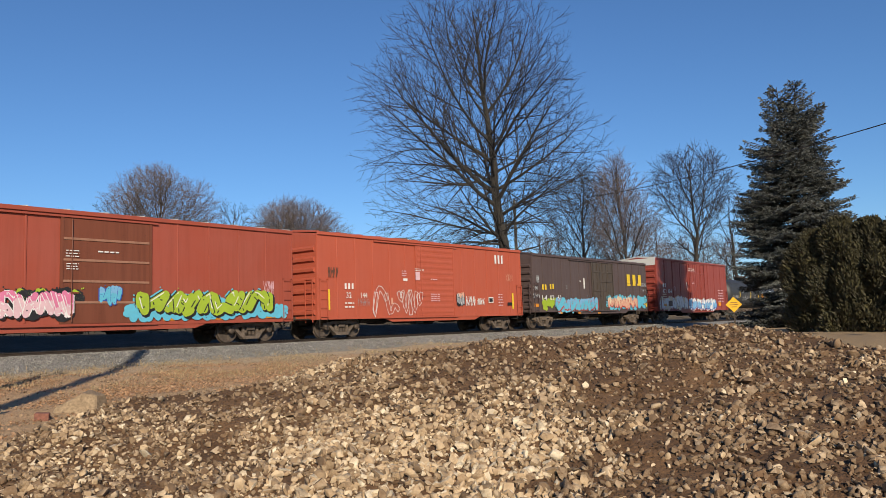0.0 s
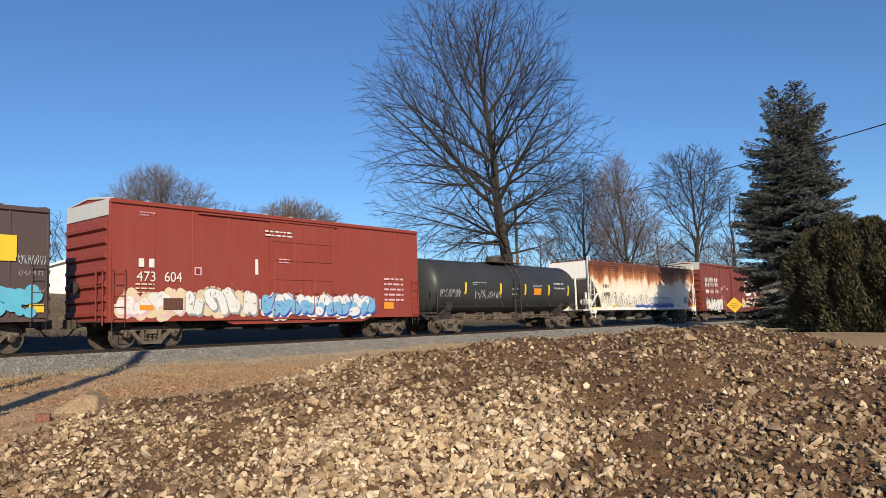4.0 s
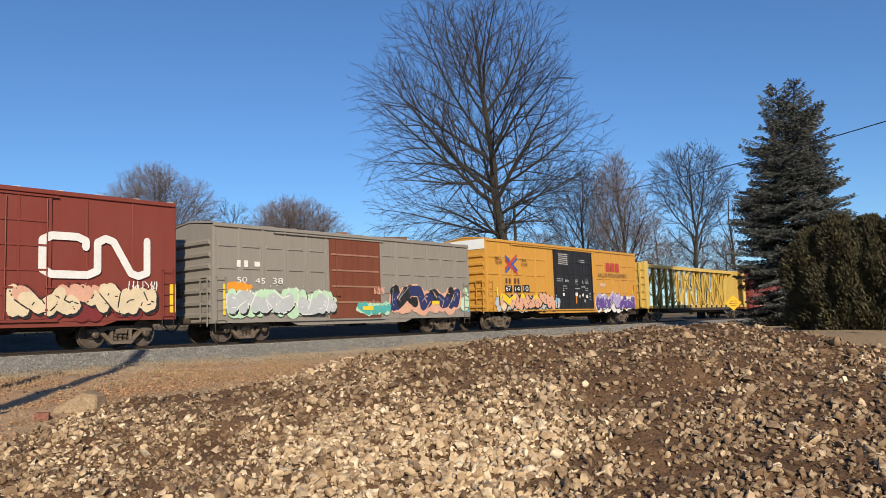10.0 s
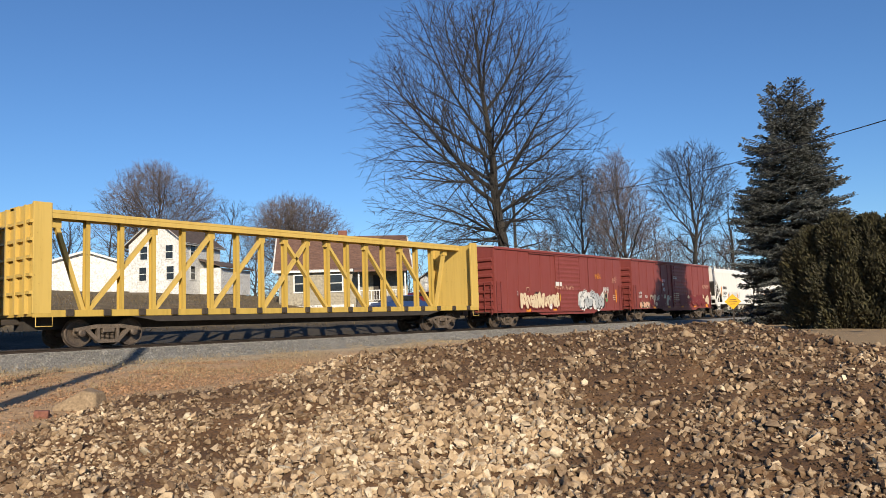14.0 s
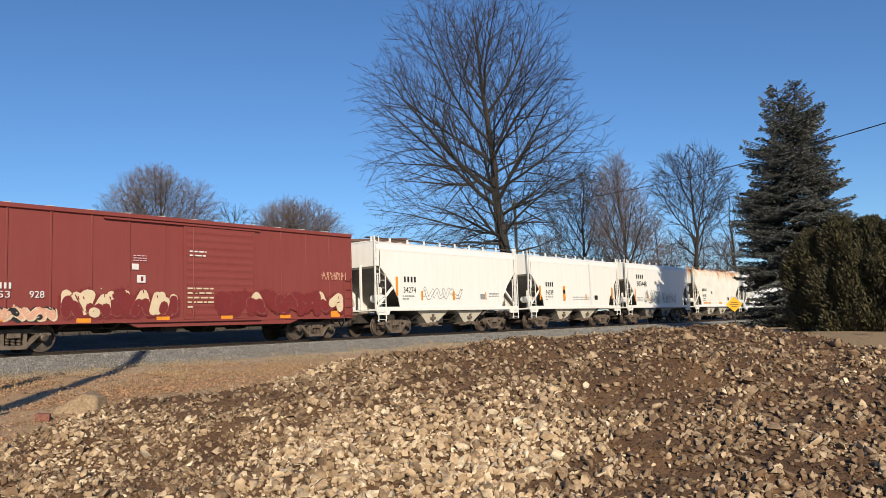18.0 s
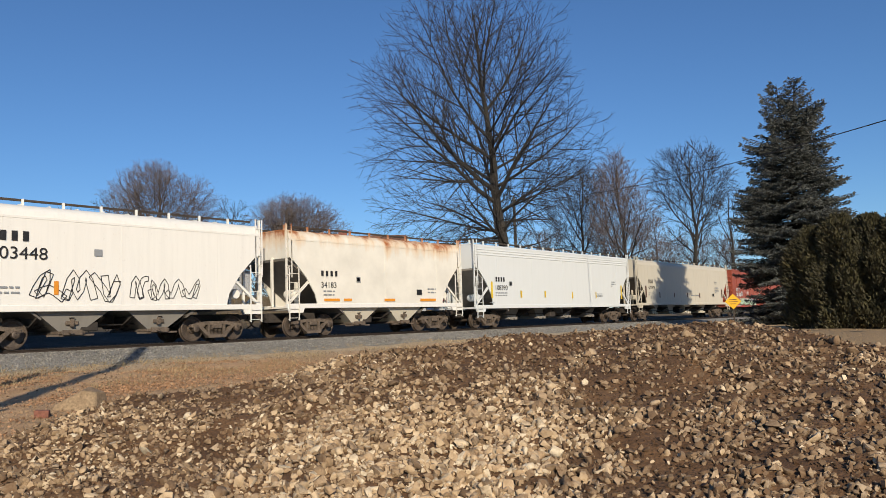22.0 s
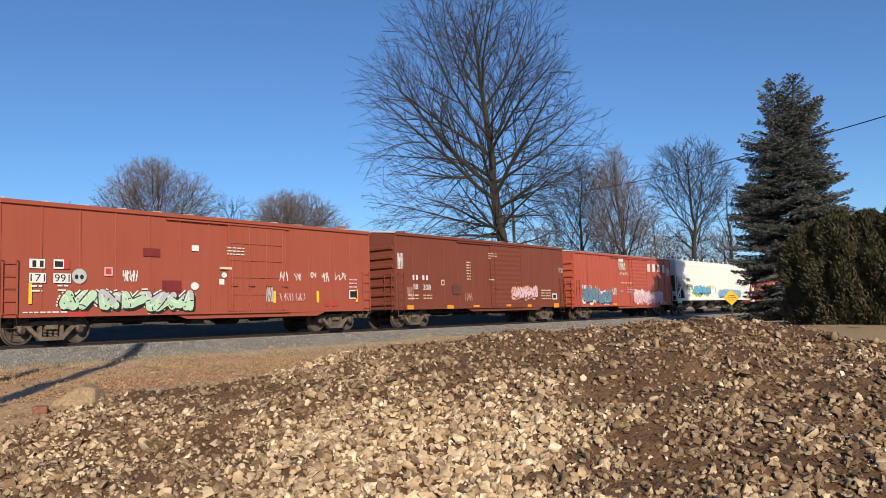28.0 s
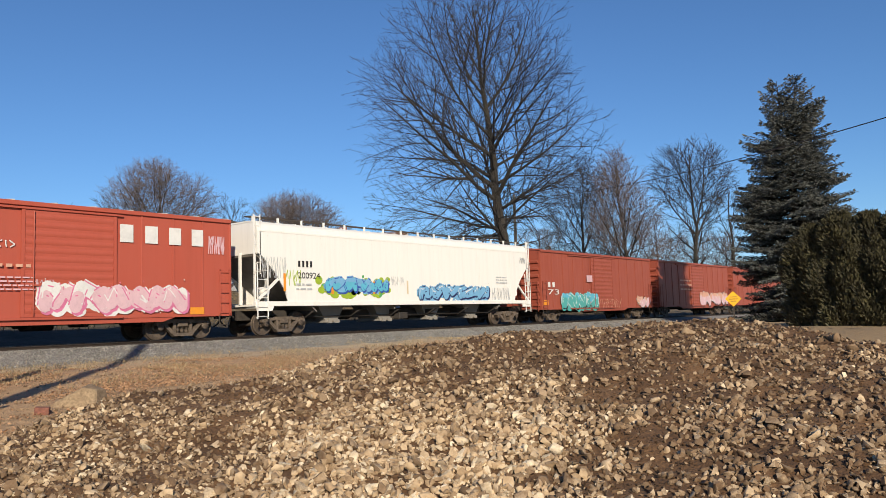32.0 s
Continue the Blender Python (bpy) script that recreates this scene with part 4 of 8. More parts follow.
for k, (a, r, hh, ww) in enumerate(((13.2, 37.0, 4.35, 1.1), (11.5, 36.2, 4.7, 1.2), (9.7, 35.8, 4.55, 1.15), (7.9, 35.6, 4.75, 1.2), (6.0, 35.4, 4.6, 1.2), (4.1, 35.4, 4.75, 1.2), (2.2, 35.4, 4.6, 1.2))):
    arborvitae(polar(a, r), hh, ww, 40 + k)
# ---------------------------------------------------------------- houses


def roof_slab(w, d, z, rise, over=0.35, thick=0.16):
    """A gable roof, ridge along x: two slabs."""
    g = Geo()
    h = d / 2 + over
    s = rise / (d / 2)
    for k in (-1, 1):
        p = [(0.0, z + rise), (k * h, z - over * s), (k * h, z - over * s + thick), (0.0, z + rise + thick)]
        g.prism(p, "x", -w / 2 - over, w / 2 + over)
    return g


def window(parent, x, z, w, h, y, face):
    """A window on the wall at y that faces along face (-1: towards the track); on side walls the axes are swapped."""
    def lay(u0, u1, o0, o1, z0, z1):
        o0, o1 = sorted((y + face[1] * o0, y + face[1] * o1))
        return (u0, u1, o0, o1, z0, z1) if face[0] == "y" else (o0, o1, u0, u1, z0, z1)
    g = Geo()
    for u0, u1, z0, z1 in ((x - w / 2 - 0.1, x - w / 2, z - 0.1, z + h + 0.1), (x + w / 2, x + w / 2 + 0.1, z - 0.1, z + h + 0.1),
                           (x - w / 2, x + w / 2, z + h, z + h + 0.1), (x - w / 2, x + w / 2, z - 0.1, z), (x - w / 2, x + w / 2, z + h / 2 - 0.03, z + h / 2 + 0.03)):
        g.box(*lay(u0, u1, 0.0, 0.075, z0, z1))
    win = part("window", g, TRIM, parent, "white-framed window")
    part("pane", Geo().box(*lay(x - w / 2, x + w / 2, 0.028, 0.045, z, z + h)), DARK_GLASS, win)
    return win


def siding(wall, x0, x1, y0, y1, z0, z1, mat, step=0.2):
    """Lapped boards on the wall that faces the track and on one side wall, each side one stepped sheet."""
    n = max(1, int(round((z1 - z0) / step)))
    t = (z1 - z0) / n
    saw = []
    for k in range(n):
        saw += [(-0.026, z0 + k * t), (-0.006, z0 + (k + 1) * t)]
    part("siding", Geo().prism([(y0 + o, z) for o, z in saw] + [(y0 + 0.02, z1), (y0 + 0.02, z0)], "x", x0, x1), mat, wall)
    part("siding", Geo().prism([(x0 + o, z) for o, z in saw] + [(x0 + 0.02, z1), (x0 + 0.02, z0)], "y", y0, y1), mat, wall)


def house(label, a, r, turn, w, d, h, rise, wall, roof, base=0.0, gable_front=False, sink=0.3):
    """A gabled house; its ridge runs along its own x, its front faces its own -y."""
    x, y = polar(a, r)
    z = float(ground_z(x, y)) + base
    ob = thing("house", label, "house", (x, y, z), turn)
    g = Geo().box(-w / 2, w / 2, -d / 2, d / 2, -sink - base, h)
    g.prism([(-d / 2, h), (d / 2, h), (0, h + rise)], "x", -w / 2, w / 2)
    siding(part("wall", g, wall, ob), -w / 2, w / 2, -d / 2, d / 2, 0, h, wall)
    rf = part("roof", roof_slab(w, d, h, rise), roof, ob, "shingled gable roof")
    course = Geo()
    s = rise / (d / 2)
    k = 0.0
    while k < d / 2 + 0.3:
        zz = h + rise - k * s + 0.16
        for sd in (-1, 1):
            course.prism([(sd * k, zz), (sd * (k + 0.2), zz - 0.2 * s), (sd * (k + 0.2), zz - 0.2 * s + 0.02), (sd * k, zz + 0.004)], "x", -w / 2 - 0.35, w / 2 + 0.35)
        k += 0.2
    tagged(part("shingle_course", course, roof, rf), kind="stuff")
    fas = Geo()
    for sd in (-1, 1):
        yy = sd * (d / 2 + 0.36)
        fas.box(-w / 2 - 0.36, w / 2 + 0.36, min(yy, yy + sd * 0.03), max(yy, yy + sd * 0.03), h - 0.35 * s - 0.04, h - 0.35 * s + 0.17)
    for sd in (-1, 1):
        for k in (-1, 1):
            fas.beam((sd * (w / 2 + 0.37), 0, h + rise + 0.07), (sd * (w / 2 + 0.37), k * (d / 2 + 0.36), h - 0.36 * s + 0.07), 0.2, 0.04)
    part("fascia", fas, TRIM, ob, "white trim boards")
    return ob, h, rise


# white two-storey house, gable towards the track
hs, hh, hr = house("white two-storey gabled house with a brown roof and low wing", 58.2, 80, 26, 6.6, 5.9, 4.4, 2.3, SIDING, SHINGLE_GREY, base=0.2)
for u, z in ((-1.5, 0.9), (1.4, 0.9), (-1.4, 2.9), (1.3, 2.9)):
    window(hs, u, z, 0.75, 1.25, -3.3, ("x", -1))
for u, z in ((-1.9, 2.9), (1.6, 2.9), (-1.9, 0.9)):
    window(hs, u, z, 0.75, 1.25, -2.95, ("y", -1))
siding(part("wing", Geo().box(-0.6, 5.4, -5.2, -2.98, -0.5, 2.0), SIDING, hs, "low white rear wing"), -0.6, 5.4, -5.2, -2.98, 0, 2.0, SIDING)
part("wing_roof", Geo().prism([(-5.55, 2.0), (-2.99, 2.8), (-2.99, 2.95), (-5.55, 2.15)], "x", -0.9, 5.7), SHINGLE_GREY, hs)
window(hs, 2.6, 0.8, 0.8, 0.9, -5.2, ("y", -1))
# low white shed, gable towards the track
hs, hh, hr = house("low white metal shed with a shallow gable", 63.9, 84, 62, 9.0, 8.6, 2.1, 1.35, SIDING, SIDING)
hs, hh, hr = house("small outbuilding with a brown roof", 60.7, 90, 40, 4.0, 4.6, 2.2, 1.4, WOOD_GREY, SHINGLE_GREY)
# next house along, partly out of view
hs, hh, hr = house("small cream house with a pale gable", 70.0, 84, 58, 7.0, 6.0, 2.3, 1.7, SIDING, SHINGLE_GREY)
window(hs, -1.0, 0.8, 0.8, 1.1, -3.5, ("x", -1))
# bungalow with a brown roof and a front porch
hs, hh, hr = house("cream bungalow with a brown shingled roof and a white-railed porch", 46.4, 62, -43, 9.6, 7.6, 2.7, 2.7, SIDING_CREAM, SHINGLE)
for u in (-3.2, -0.6):
    window(hs, u, 1.0, 0.9, 1.2, -3.8, ("y", -1))
part("chimney", Geo().box(-0.35, 0.35, -0.3, 0.35, 4.4, 6.0, 0, 0.03), BRICK, hs, "red brick chimney")
part("porch_floor", Geo().box(0.9, 4.6, -5.8, -3.84, -0.6, 0.05), WOOD_GREY, hs)
part("porch_roof", Geo().prism([(-6.1, 2.25), (-3.84, 2.6), (-3.84, 2.74), (-6.1, 2.39)], "x", 0.7, 4.9), SHINGLE, hs)
for u in (1.05, 2.75, 4.45):
    part("porch_post", Geo().box(u - 0.06, u + 0.06, -5.75, -5.63, 0.05, 2.3), TRIM, hs, "white porch post")
part("porch_rail", Geo().box(1.05, 4.45, -5.72, -5.66, 0.85, 0.92).box(1.05, 4.45, -5.72, -5.66, 0.15, 0.2), TRIM, hs, "white porch railing")
for k in range(17):
    part("baluster", Geo().box(1.12 + k * 0.2, 1.16 + k * 0.2, -5.71, -5.67, 0.2, 0.85), TRIM, hs)
part("porch_door", Geo().box(2.2, 3.1, -3.87, -3.84, 0.05, 2.1), UNDER, hs, "dark porch door")
part("porch_steps", Geo().box(1.6, 2.4, -6.6, -5.82, -0.5, -0.1).box(1.6, 2.4, -6.2, -5.82, -0.1, 0.04), SIDING, hs, "white porch steps")
part("skirting", Geo().box(-4.5, 0.7, -3.86, -3.84, -0.6, -0.02), SIDING, hs, "white skirting board")
# white gabled house further along
hs, hh, hr = house("white gabled house with a dark window under the gable", 38.3, 86, 24, 7.0, 5.4, 3.2, 1.7, SIDING, SHINGLE_GREY)
for u in (-1.3, 1.2):
    window(hs, u, 0.9, 0.8, 1.2, -3.5, ("x", -1))
window(hs, 0.0, 3.1, 0.6, 0.8, -3.5, ("x", -1))
hs, hh, hr = house("small white garage with a low gable", 36.0, 84, 24, 4.4, 3.6, 1.9, 0.9, SIDING, SHINGLE_GREY)

# ---------------------------------------------------------------- parked cars and yard things


def parked_car(label, at, turn, body_mat):
    x, y = at
    ob = thing("parked_car", label, "car", (x, y, float(ground_z(x, y))), turn)
    side = [(-2.2, 0.35), (-2.25, 0.75), (-2.0, 0.95), (-1.3, 1.0), (-0.8, 1.42), (0.75, 1.45), (1.35, 1.0), (2.05, 0.92), (2.2, 0.7), (2.2, 0.35)]
    part("body", Geo().prism(side, "y", -0.85, 0.85), body_mat, ob)
    part("window", Geo().prism([(-1.1, 1.03), (-0.72, 1.36), (0.7, 1.38), (1.15, 1.03)], "y", -0.86, 0.86), DARK_GLASS, ob, "dark side glass")
    for u in (-1.4, 1.4):
        for s in (-1, 1):
            wh = part("wheel", Geo().lathe([(0.0, -0.1), (0.3, -0.1), (0.33, -0.06), (0.33, 0.06), (0.3, 0.1), (0.0, 0.1)], "y", 16), RUBBER, ob, at=(u, s * 0.78, 0.33))
            part("rim", Geo().lathe([(0.0, -0.11), (0.2, -0.105), (0.2, 0.105), (0.0, 0.11)], "y", 12), spray("silver"), wh)
    return ob


parked_car("dark blue sedan parked before the bungalow", polar(42.2, 56), -12, flat_paint("car_blue", (0.03, 0.07, 0.2), 0.3))
parked_car("dark red hatchback parked on the rise", polar(40.6, 66), -12, flat_paint("car_red", (0.2, 0.02, 0.025), 0.3))
parked_car("white car parked beyond the track", polar(20.6, 112), -5, flat_paint("car_white", (0.75, 0.75, 0.74), 0.3))

sx, sy = polar(18.42, 35.0)
sign = thing("road_sign", "yellow diamond warning sign on a thin steel post", "sign", (sx, sy, float(ground_z(sx, sy))), 18.4 - 90)
part("post", Geo().box(-0.03, 0.03, 0.0, 0.05, -0.3, 1.55), STEEL, sign)
part("plate", Geo().prism([(0, 0.94), (0.33, 1.27), (0, 1.6), (-0.33, 1.27)], "y", -0.012, -0.002), SIGN_YELLOW, sign, "yellow diamond plate")
for k, (w, z) in enumerate(((0.28, 1.35), (0.36, 1.26), (0.22, 1.17))):
    part("lettering", Geo().box(-w / 2, w / 2, -0.018, -0.0135, z - 0.014, z + 0.014), spray("brown"), sign, "unreadable black words")

pole_xy = polar(33.5, 66)
pz = float(ground_z(*pole_xy))
pole = thing("utility_pole", "weathered wooden utility pole beside the oak", "utility pole", (*pole_xy, pz))
part("shaft", Geo().tube([(0, 0, -0.5), (0, 0, 10.9 - pz)], [0.16, 0.12], 10), WOOD_GREY, pole)
part("insulator", Geo().lathe([(0.0, 0.18), (0.05, 0.16), (0.06, 0.05), (0.04, 0.0), (0.0, 0.0)], "z", 10, (0, 0, 10.9 - pz)), STEEL, pole)
wire = Geo()
p1 = polar(2.0, 26.0)
wire.tube([(pole_xy[0] + (p1[0] - pole_xy[0]) * u, pole_xy[1] + (p1[1] - pole_xy[1]) * u, 10.64 - 7.46 * u + 3.25 * u * u) for u in [k / 28 for k in range(29)]], 0.02, 5)
solo("overhead_cable", wire, CABLE, "black overhead cable crossing the track", "cable")
# the cable's near pole, and two poles beside the camera whose shadows fall on the yard
for (x, y), top, r, label in ((p1, 6.6, 0.13, "wooden service pole at the end of the cable"), ((-1.6, 5.75), 10.2, 0.2, "wooden utility pole casting a shadow over the yard"),
                              ((-1.1, 8.3), 6.9, 0.15, "short wooden stub pole beside the utility pole")):
    z = float(ground_z(x, y))
    po = thing("utility_pole", label, "utility pole", (x, y, z))
    part("shaft", Geo().tube([(0, 0, -0.5), (0, 0, top - z)], [r * 1.15, r * 0.85], 10), WOOD_GREY, po)
# ---------------------------------------------------------------- railcar parts
WB = 0.89             # half a truck's wheelbase
W = 1.5               # half a car's width


def wheelset_mesh():
    g = Geo()
    for s in (-1, 1):
        prof = [(0.08, s * 0.66), (0.13, s * 0.66), (0.16, s * 0.70), (0.36, s * 0.735), (0.40, s * 0.70), (0.485, s * 0.70), (0.487, s * 0.722), (0.462, s * 0.735),
                (0.457, s * 0.83), (0.445, s * 0.84), (0.40, s * 0.84), (0.37, s * 0.80), (0.17, s * 0.77), (0.14, s * 0.82), (0.09, s * 0.83)]
        g.lathe(prof, "y", 28)
    g.lathe([(0.085, -0.83), (0.085, 0.83)], "y", 12)
    for s in (-1, 1):
        g.lathe([(0.09, s * 0.83), (0.09, s * 1.02), (0.12, s * 1.02), (0.12, s * 1.12), (0.09, s * 1.14), (0.0, s * 1.14)], "y", 14)
        for k in range(3):
            a = k * 2.094
            g.box(0.06 * math.cos(a) - 0.018, 0.06 * math.cos(a) + 0.018, min(s * 1.14, s * 1.155), max(s * 1.14, s * 1.155), 0.06 * math.sin(a) - 0.018, 0.06 * math.sin(a) + 0.018)
    return g.mesh("wheelset", WHEEL)


def side_frame_mesh():
    """A cast side frame: bowed bottom, sloped ends, two openings, spring nest."""
    g = Geo()
    a, b = -0.075, 0.075
    top = [(-1.1, 0.62), (-0.86, 0.66), (-0.42, 0.73), (0.42, 0.73), (0.86, 0.66), (1.1, 0.62), (1.1, 0.52), (0.8, 0.54), (0.4, 0.6), (-0.4, 0.6), (-0.8, 0.54), (-1.1, 0.52)]
    g.prism(top, "y", a, b)
    for s in (-1, 1):
        g.prism([(s * 0.66, 0.6), (s * 0.8, 0.56), (s * 0.4, 0.17), (s * 0.27, 0.2)], "y", a, b)
        g.box(min(s * 0.28, s * 0.38), max(s * 0.28, s * 0.38), a, b, 0.2, 0.62)
        g.box(min(s * 0.76, s * 1.06), max(s * 0.76, s * 1.06), a - 0.03, b + 0.03, 0.5, 0.62, 0, 0.02)
    g.prism([(-0.45, 0.24), (0.45, 0.24), (0.36, 0.12), (-0.36, 0.12)], "y", a - 0.04, b + 0.04)
    return g.mesh("side_frame", TRUCK)


def spring_mesh():
    g = Geo()
    for z in np.arange(0.25, 0.46, 0.045):
        g.lathe([(0.03, z), (0.062, z + 0.004), (0.07, z + 0.016), (0.062, z + 0.028), (0.03, z + 0.032)], "z", 10)
    return g.mesh("spring", TRUCK)


def bolster_mesh():
    return Geo().box(-0.2, 0.2, -1.12, 1.12, 0.46, 0.62, 0, 0.02).box(-0.28, 0.28, -0.6, 0.6, 0.5, 0.72, 0, 0.03).box(-0.5, 0.5, -0.5, -0.4, 0.35, 0.45).mesh("bolster", TRUCK)


def coupler_mesh():
    """Points along +x from the end sill: shank, head and knuckle, uncoupling lever, air hose."""
    g = Geo().box(-0.35, 0.42, -0.075, 0.075, 0.78, 0.96, 0, 0.02)
    g.prism([(0.38, -0.14), (0.72, -0.16), (0.74, -0.02), (0.56, 0.02), (0.58, 0.17), (0.44, 0.19), (0.38, 0.12)], "z", 0.72, 1.02)
    g.tube([(0.28, -1.3, 0.72), (0.3, -1.0, 0.9), (0.36, -0.3, 1.02), (0.46, -0.05, 1.04)], 0.016, 5)
    g.tube([(0.1, -0.3, 0.8), (0.3, -0.32, 0.7), (0.46, -0.3, 0.5), (0.68, -0.22, 0.42)], 0.03, 6)
    return g.mesh("coupler", STEEL)


WHEELSET, SIDE_FRAME, SPRING, BOLSTER, COUPLER = wheelset_mesh(), side_frame_mesh(), spring_mesh(), bolster_mesh(), coupler_mesh()
WHEELS = []
CARS = []
MID = {}


def trucks(car, half, inset):
    for s in (-1, 1):
        tr = part("truck", BOLSTER, None, car, "cast steel four-wheel truck", (s * (half - inset), 0, 0))
        for k in (-1, 1):
            part("side_frame", SIDE_FRAME, None, tr, at=(0, k * 1.0, 0))
            for u in (-0.17, 0.0, 0.17):
                part("spring", SPRING, None, tr, at=(u, k * 1.0, 0))
            ws = part("wheelset", WHEELSET, None, tr, "steel wheels on an axle", (k * WB, 0, 0.457))
            WHEELS.append((k, ws))


def couplers(car, half):
    part("coupler", COUPLER, None, car, at=(half, 0, 0))
    c = part("coupler", COUPLER, None, car, at=(-half, 0, 0))
    c.rotation_euler = (0, 0, math.pi)


def railcar(name, label, category, x0, x1):
    """An empty railcar at the place where it stands at 16 s; the car spans x0 to x1 along the track."""
    car = thing(name, label, category, ((x0 + x1) / 2, TRACK, 0), group="freight train")
    CARS.append((car, (x0 + x1) / 2))
    MID[car.name] = (x0 + x1) / 2
    return car, x1 - x0


def ladder(car, mat, x, w, z0, z1, y=-W - 0.09, step=0.38, label="", out=0.09):
    g = Geo()
    for s in (-1, 1):
        g.box(x + s * w / 2 - 0.02, x + s * w / 2 + 0.02, y, y + 0.03, z0, z1)
    z = z0 + 0.1
    while z < z1:
        g.tube([(x - w / 2, y + 0.012, z), (x + w / 2, y + 0.012, z)], 0.013, 5)
        z += step
    for s in (-1, 1):
        for z in (z0 + 0.05, z1 - 0.05):
            g.box(x + s * w / 2 - 0.015, x + s * w / 2 + 0.015, y, y + out, z - 0.02, z + 0.02)
    part("ladder", g, mat, car, label)


def underframe(car, half, depth=0.5):
    g = Geo().box(-half + 0.1, half - 0.1, -0.2, 0.2, 0.62, 1.0)
    for k in np.linspace(-half + 3.2, half - 3.2, 6):
        g.prism([(-1.4, 0.95), (1.4, 0.95), (0.5, 0.55), (-0.5, 0.55)], "x", k - 0.06, k + 0.06)
    g.tube([(-half + 1.5, -0.75, 0.7), (half - 1.5, -0.75, 0.7)], 0.03, 6)
    g.lathe([(0.0, -0.5), (0.2, -0.5), (0.22, -0.45), (0.22, 0.45), (0.2, 0.5), (0.0, 0.5)], "x", 14, (1.6, 0.6, 0.68))
    g.box(-1.2, -0.6, -1.2, -0.8, 0.5, 0.8, 0, 0.03)
    part("underframe", g, UNDER, car, "dark steel underframe with brake gear")


PROUD = {}
WORN_RIB = paint("paint_worn_rib", (0.34, 0.17, 0.11), 0.2, 0.3, 0.3)
DOORS = {}


